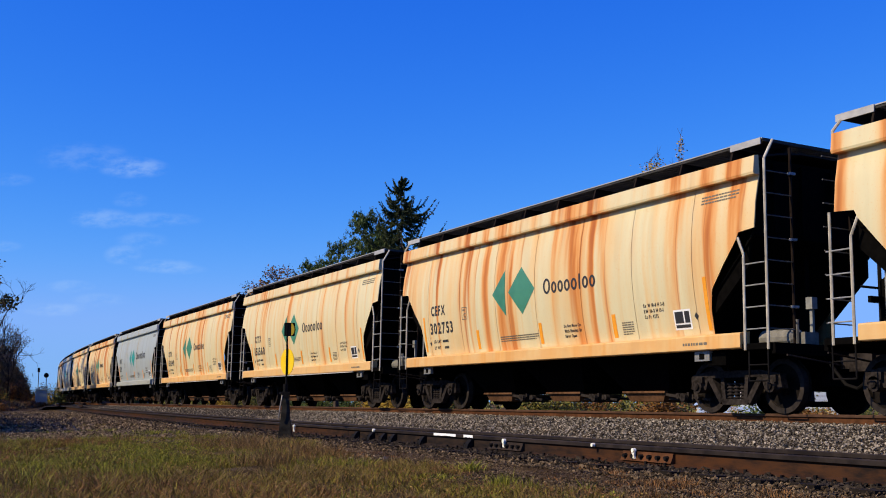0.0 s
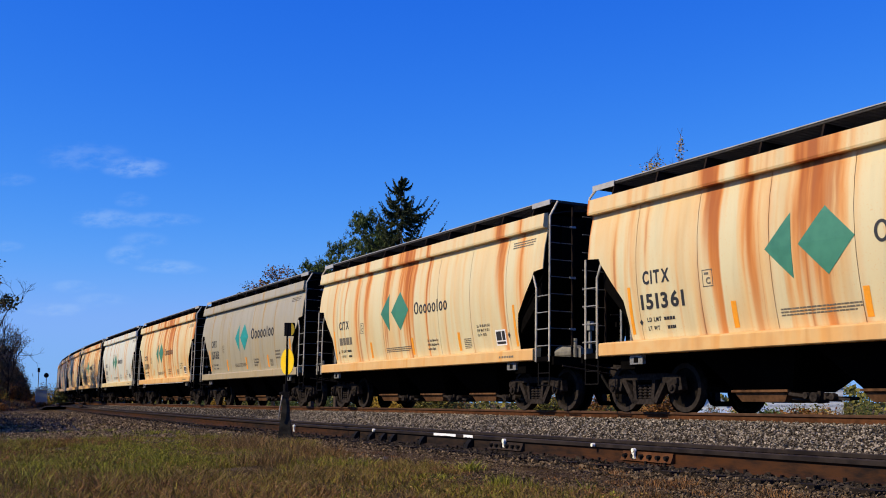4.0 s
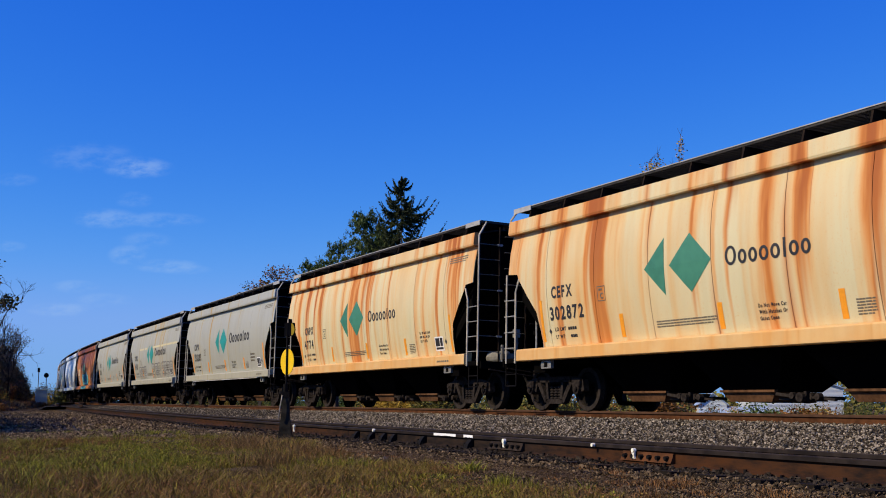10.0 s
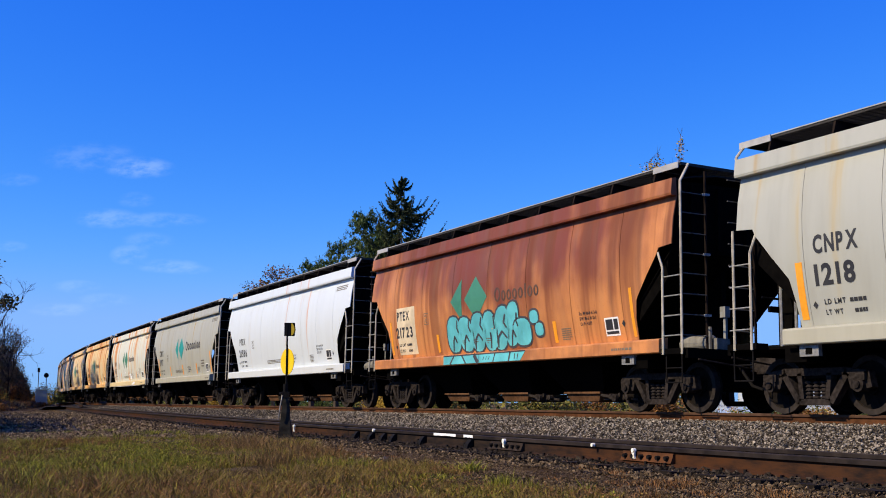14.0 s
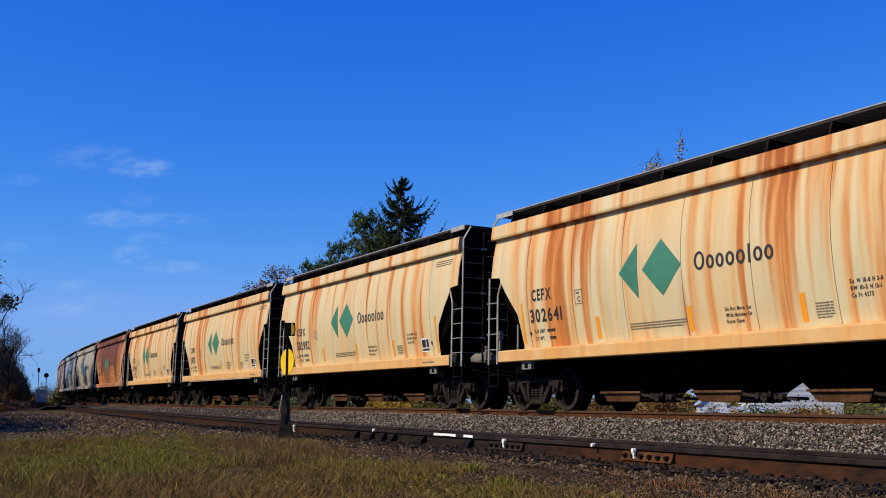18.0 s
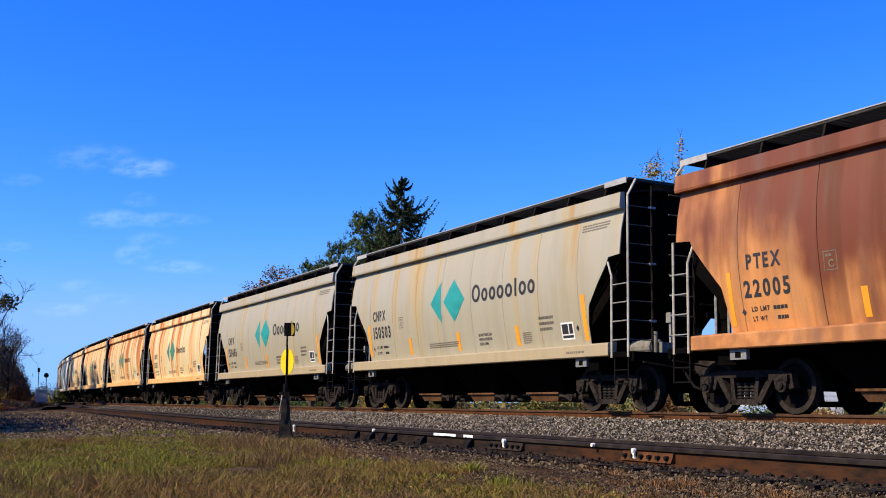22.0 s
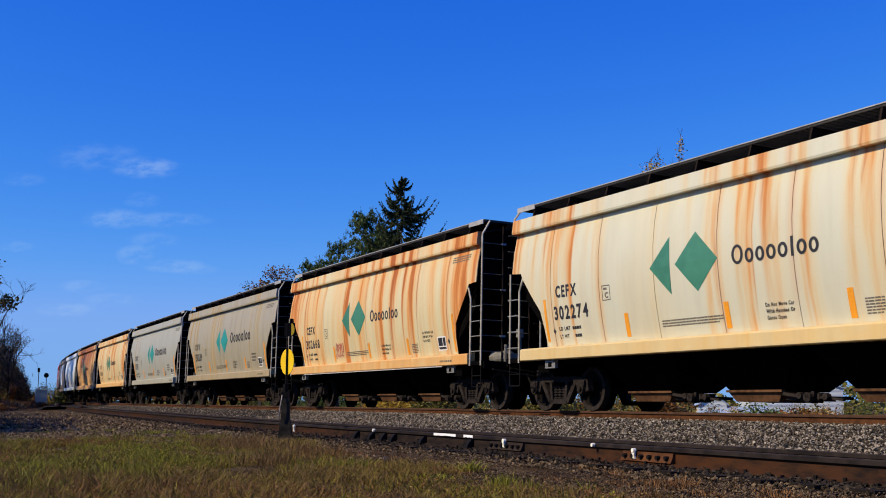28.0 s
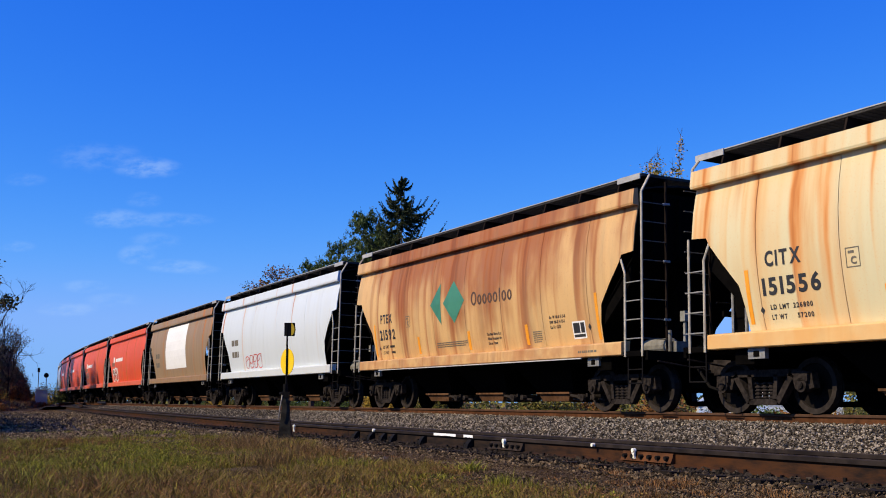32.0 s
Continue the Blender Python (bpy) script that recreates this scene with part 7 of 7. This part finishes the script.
c = tagged(new("relay_cabinet", Build().box(-0.50, 0.50, -0.3, 0.3, 0.12, 1.55).mesh("relay_cabinet", "cabinet")), "pale grey relay cabinet on a low footing", "cabinet")
c.matrix_basis = Matrix.Translation((-37.05, 100, -0.42)) @ pose(0, 0, 0, 0, 0, 15)
part("cabinet_roof", Build().box(-0.58, 0.58, -0.36, 0.36, 1.55, 1.64).mesh("cabinet_roof", "cabinet"), c)
part("footing", Build().box(-0.56, 0.56, -0.34, 0.34, 0.0, 0.12).mesh("footing", "cabinet"), c)
part("door", Build().box(-0.38, 0.38, -0.312, -0.30, 0.25, 1.45).mesh("door", "cabinet"), c, "closed cabinet door")

for x, y, h, kind in ((-37.4, 102, 3.05, "round"), (-38.15, 102, 3.5, "blade")):
    m = tagged(new("signal_mast"), "small trackside signal on a thin mast", "signal", "signals")
    m.matrix_basis = pose(x, y, -0.42)
    part("mast", Build().rod((0, 0, 0), (0, 0, h), 0.04, 7).mesh("mast", "galv"), m)
    if kind == "round":
        part("head", Build().disc((0, h - 0.1), 0.0, 0.23, -0.08, -0.05, 18).mesh("head", "iron"), m, "round dark signal head", pose(0, 0, 0))
        part("hood", Build().disc((0, h - 0.1), 0.05, 0.09, -0.2, -0.08, 12).mesh("hood", "iron"), m)
    else:
        part("head", Build().box(-0.09, 0.09, -0.08, 0.08, h - 0.25, h + 0.15).mesh("head", "iron"), m, "upright dark signal head")


# ---------------------------------------------------------------- clouds
def cloud_mat():
    m = bpy.data.materials.new("thin_cloud")
    m.use_nodes = True
    t = m.node_tree
    t.nodes.clear()
    n = Nodes("cloud_scratch")
    bpy.data.materials.remove(n.m)
    n.m, n.t = m, t
    out = t.nodes.new("ShaderNodeOutputMaterial")
    glow = t.nodes.new("ShaderNodeEmission")
    glow.inputs["Color"].default_value, glow.inputs["Strength"].default_value = (0.66, 0.84, 1.0, 1.0), 0.95
    clear = t.nodes.new("ShaderNodeBsdfTransparent")
    mix = t.nodes.new("ShaderNodeMixShader")
    v = n.coord("Generated")
    x, y, z = n.xyz(v)
    dx = n.math("MULTIPLY", n.math("SUBTRACT", x, 0.5), 2.0)
    dz = n.math("MULTIPLY", n.math("SUBTRACT", z, 0.5), 2.0)
    rr = n.math("ADD", n.math("MULTIPLY", dx, dx), n.math("MULTIPLY", dz, dz))
    ov = n.coord("Object")
    ox, oy, oz = n.xyz(ov)
    rnd = n.math("MULTIPLY", n.info("Random"), 50.0)
    w = n.noise(n.vec(n.math("ADD", n.math("MULTIPLY", ox, 0.45), rnd), 0.0, oz), 0.06, 5, 0.6)
    a = n.math("MULTIPLY", n.ramp(rr, 1.0, 0.0), n.ramp(w, 0.36, 0.68))
    a = n.math("MULTIPLY", a, n.math("MULTIPLY", n.xyz(n.info("Color"))[0], 0.33), True)
    n.put(mix.inputs[0], a)
    t.links.new(clear.outputs[0], mix.inputs[1])
    t.links.new(glow.outputs[0], mix.inputs[2])
    t.links.new(mix.outputs[0], out.inputs[0])
    return m


M["cloud"] = cloud_mat()
CLOUDS = []
for px, py, w, h, a in ((236, 297, 64, 18, 0.75), (150, 278, 92, 26, 0.30), (229, 354, 34, 14, 0.28), (180, 387, 62, 17, 0.55), (265, 389, 95, 13, 0.40), (250, 426, 50, 15, 0.30), (216, 451, 36, 17, 0.50), (288, 471, 62, 12, 0.50), (318, 477, 50, 9, 0.25),
                        (123, 507, 46, 11, 0.35), (175, 531, 55, 12, 0.28), (96, 548, 62, 12, 0.45), (20, 318, 40, 12, 0.25), (5, 436, 34, 10, 0.3)):
    d = 1500.0
    ax, az = (px - 784) / 1900.7, -(py - 441) / 1900.7
    t0 = radians(7.99)
    ey, ez = math.cos(t0) - az * math.sin(t0), math.sin(t0) + az * math.cos(t0)
    wm, hm = w * 1.1 * d / 1900.7, h * 1.25 * d / 1900.7
    b = Build()
    n = 8
    vs, fs = [], []
    for i in range(n + 1):
        for j in range(3):
            u = -1 + 2 * i / n
            vs.append((wm * u, 6.0 * u * u, hm * (j - 1)))
    for i in range(n):
        for j in range(2):
            fs.append((3 * i + j, 3 * i + 3 + j, 3 * i + 4 + j, 3 * i + 1 + j))
    c = thing("cloud", b.add(vs, fs).mesh("cloud", "cloud"), "thin white wisp of cloud", "cloud", "clouds")
    c.color = (a, 0, 0, 1)
    CLOUDS.append((c, ax * d / ey * ey, d * ey, 0.25 + d * ez))


def motions():
    times = [i * 0.5 for i in range(65)]
    for car, k, first in CARS_MADE:
        walk(car, [(t, car_pose(k, t)) for t in times])
        # wheels turn while the car is near; far off they rest
        s0 = -25.9413461 + 6.33 - PITCH * k
        near = [i / 30 for i in range(0, 961) if -62 < s0 + run(i / 30) < 2]
        if not near:
            continue
        ts = ([0.0] if near[0] > 0 else []) + near + ([32.0] if near[-1] < 32 else [])
        for w, a in WHEELS[first:first + 4]:
            walk(w, [(t, pose(a, 0, 0.457, 0, math.degrees((run(min(max(t, near[0]), near[-1])) - run(near[0])) / 0.457), 0)) for t in ts])
    for c, x, y, z in CLOUDS:
        walk(c, [(0.0, pose(x, y, z)), (32.0, pose(x + 19.0, y, z))])


motions()
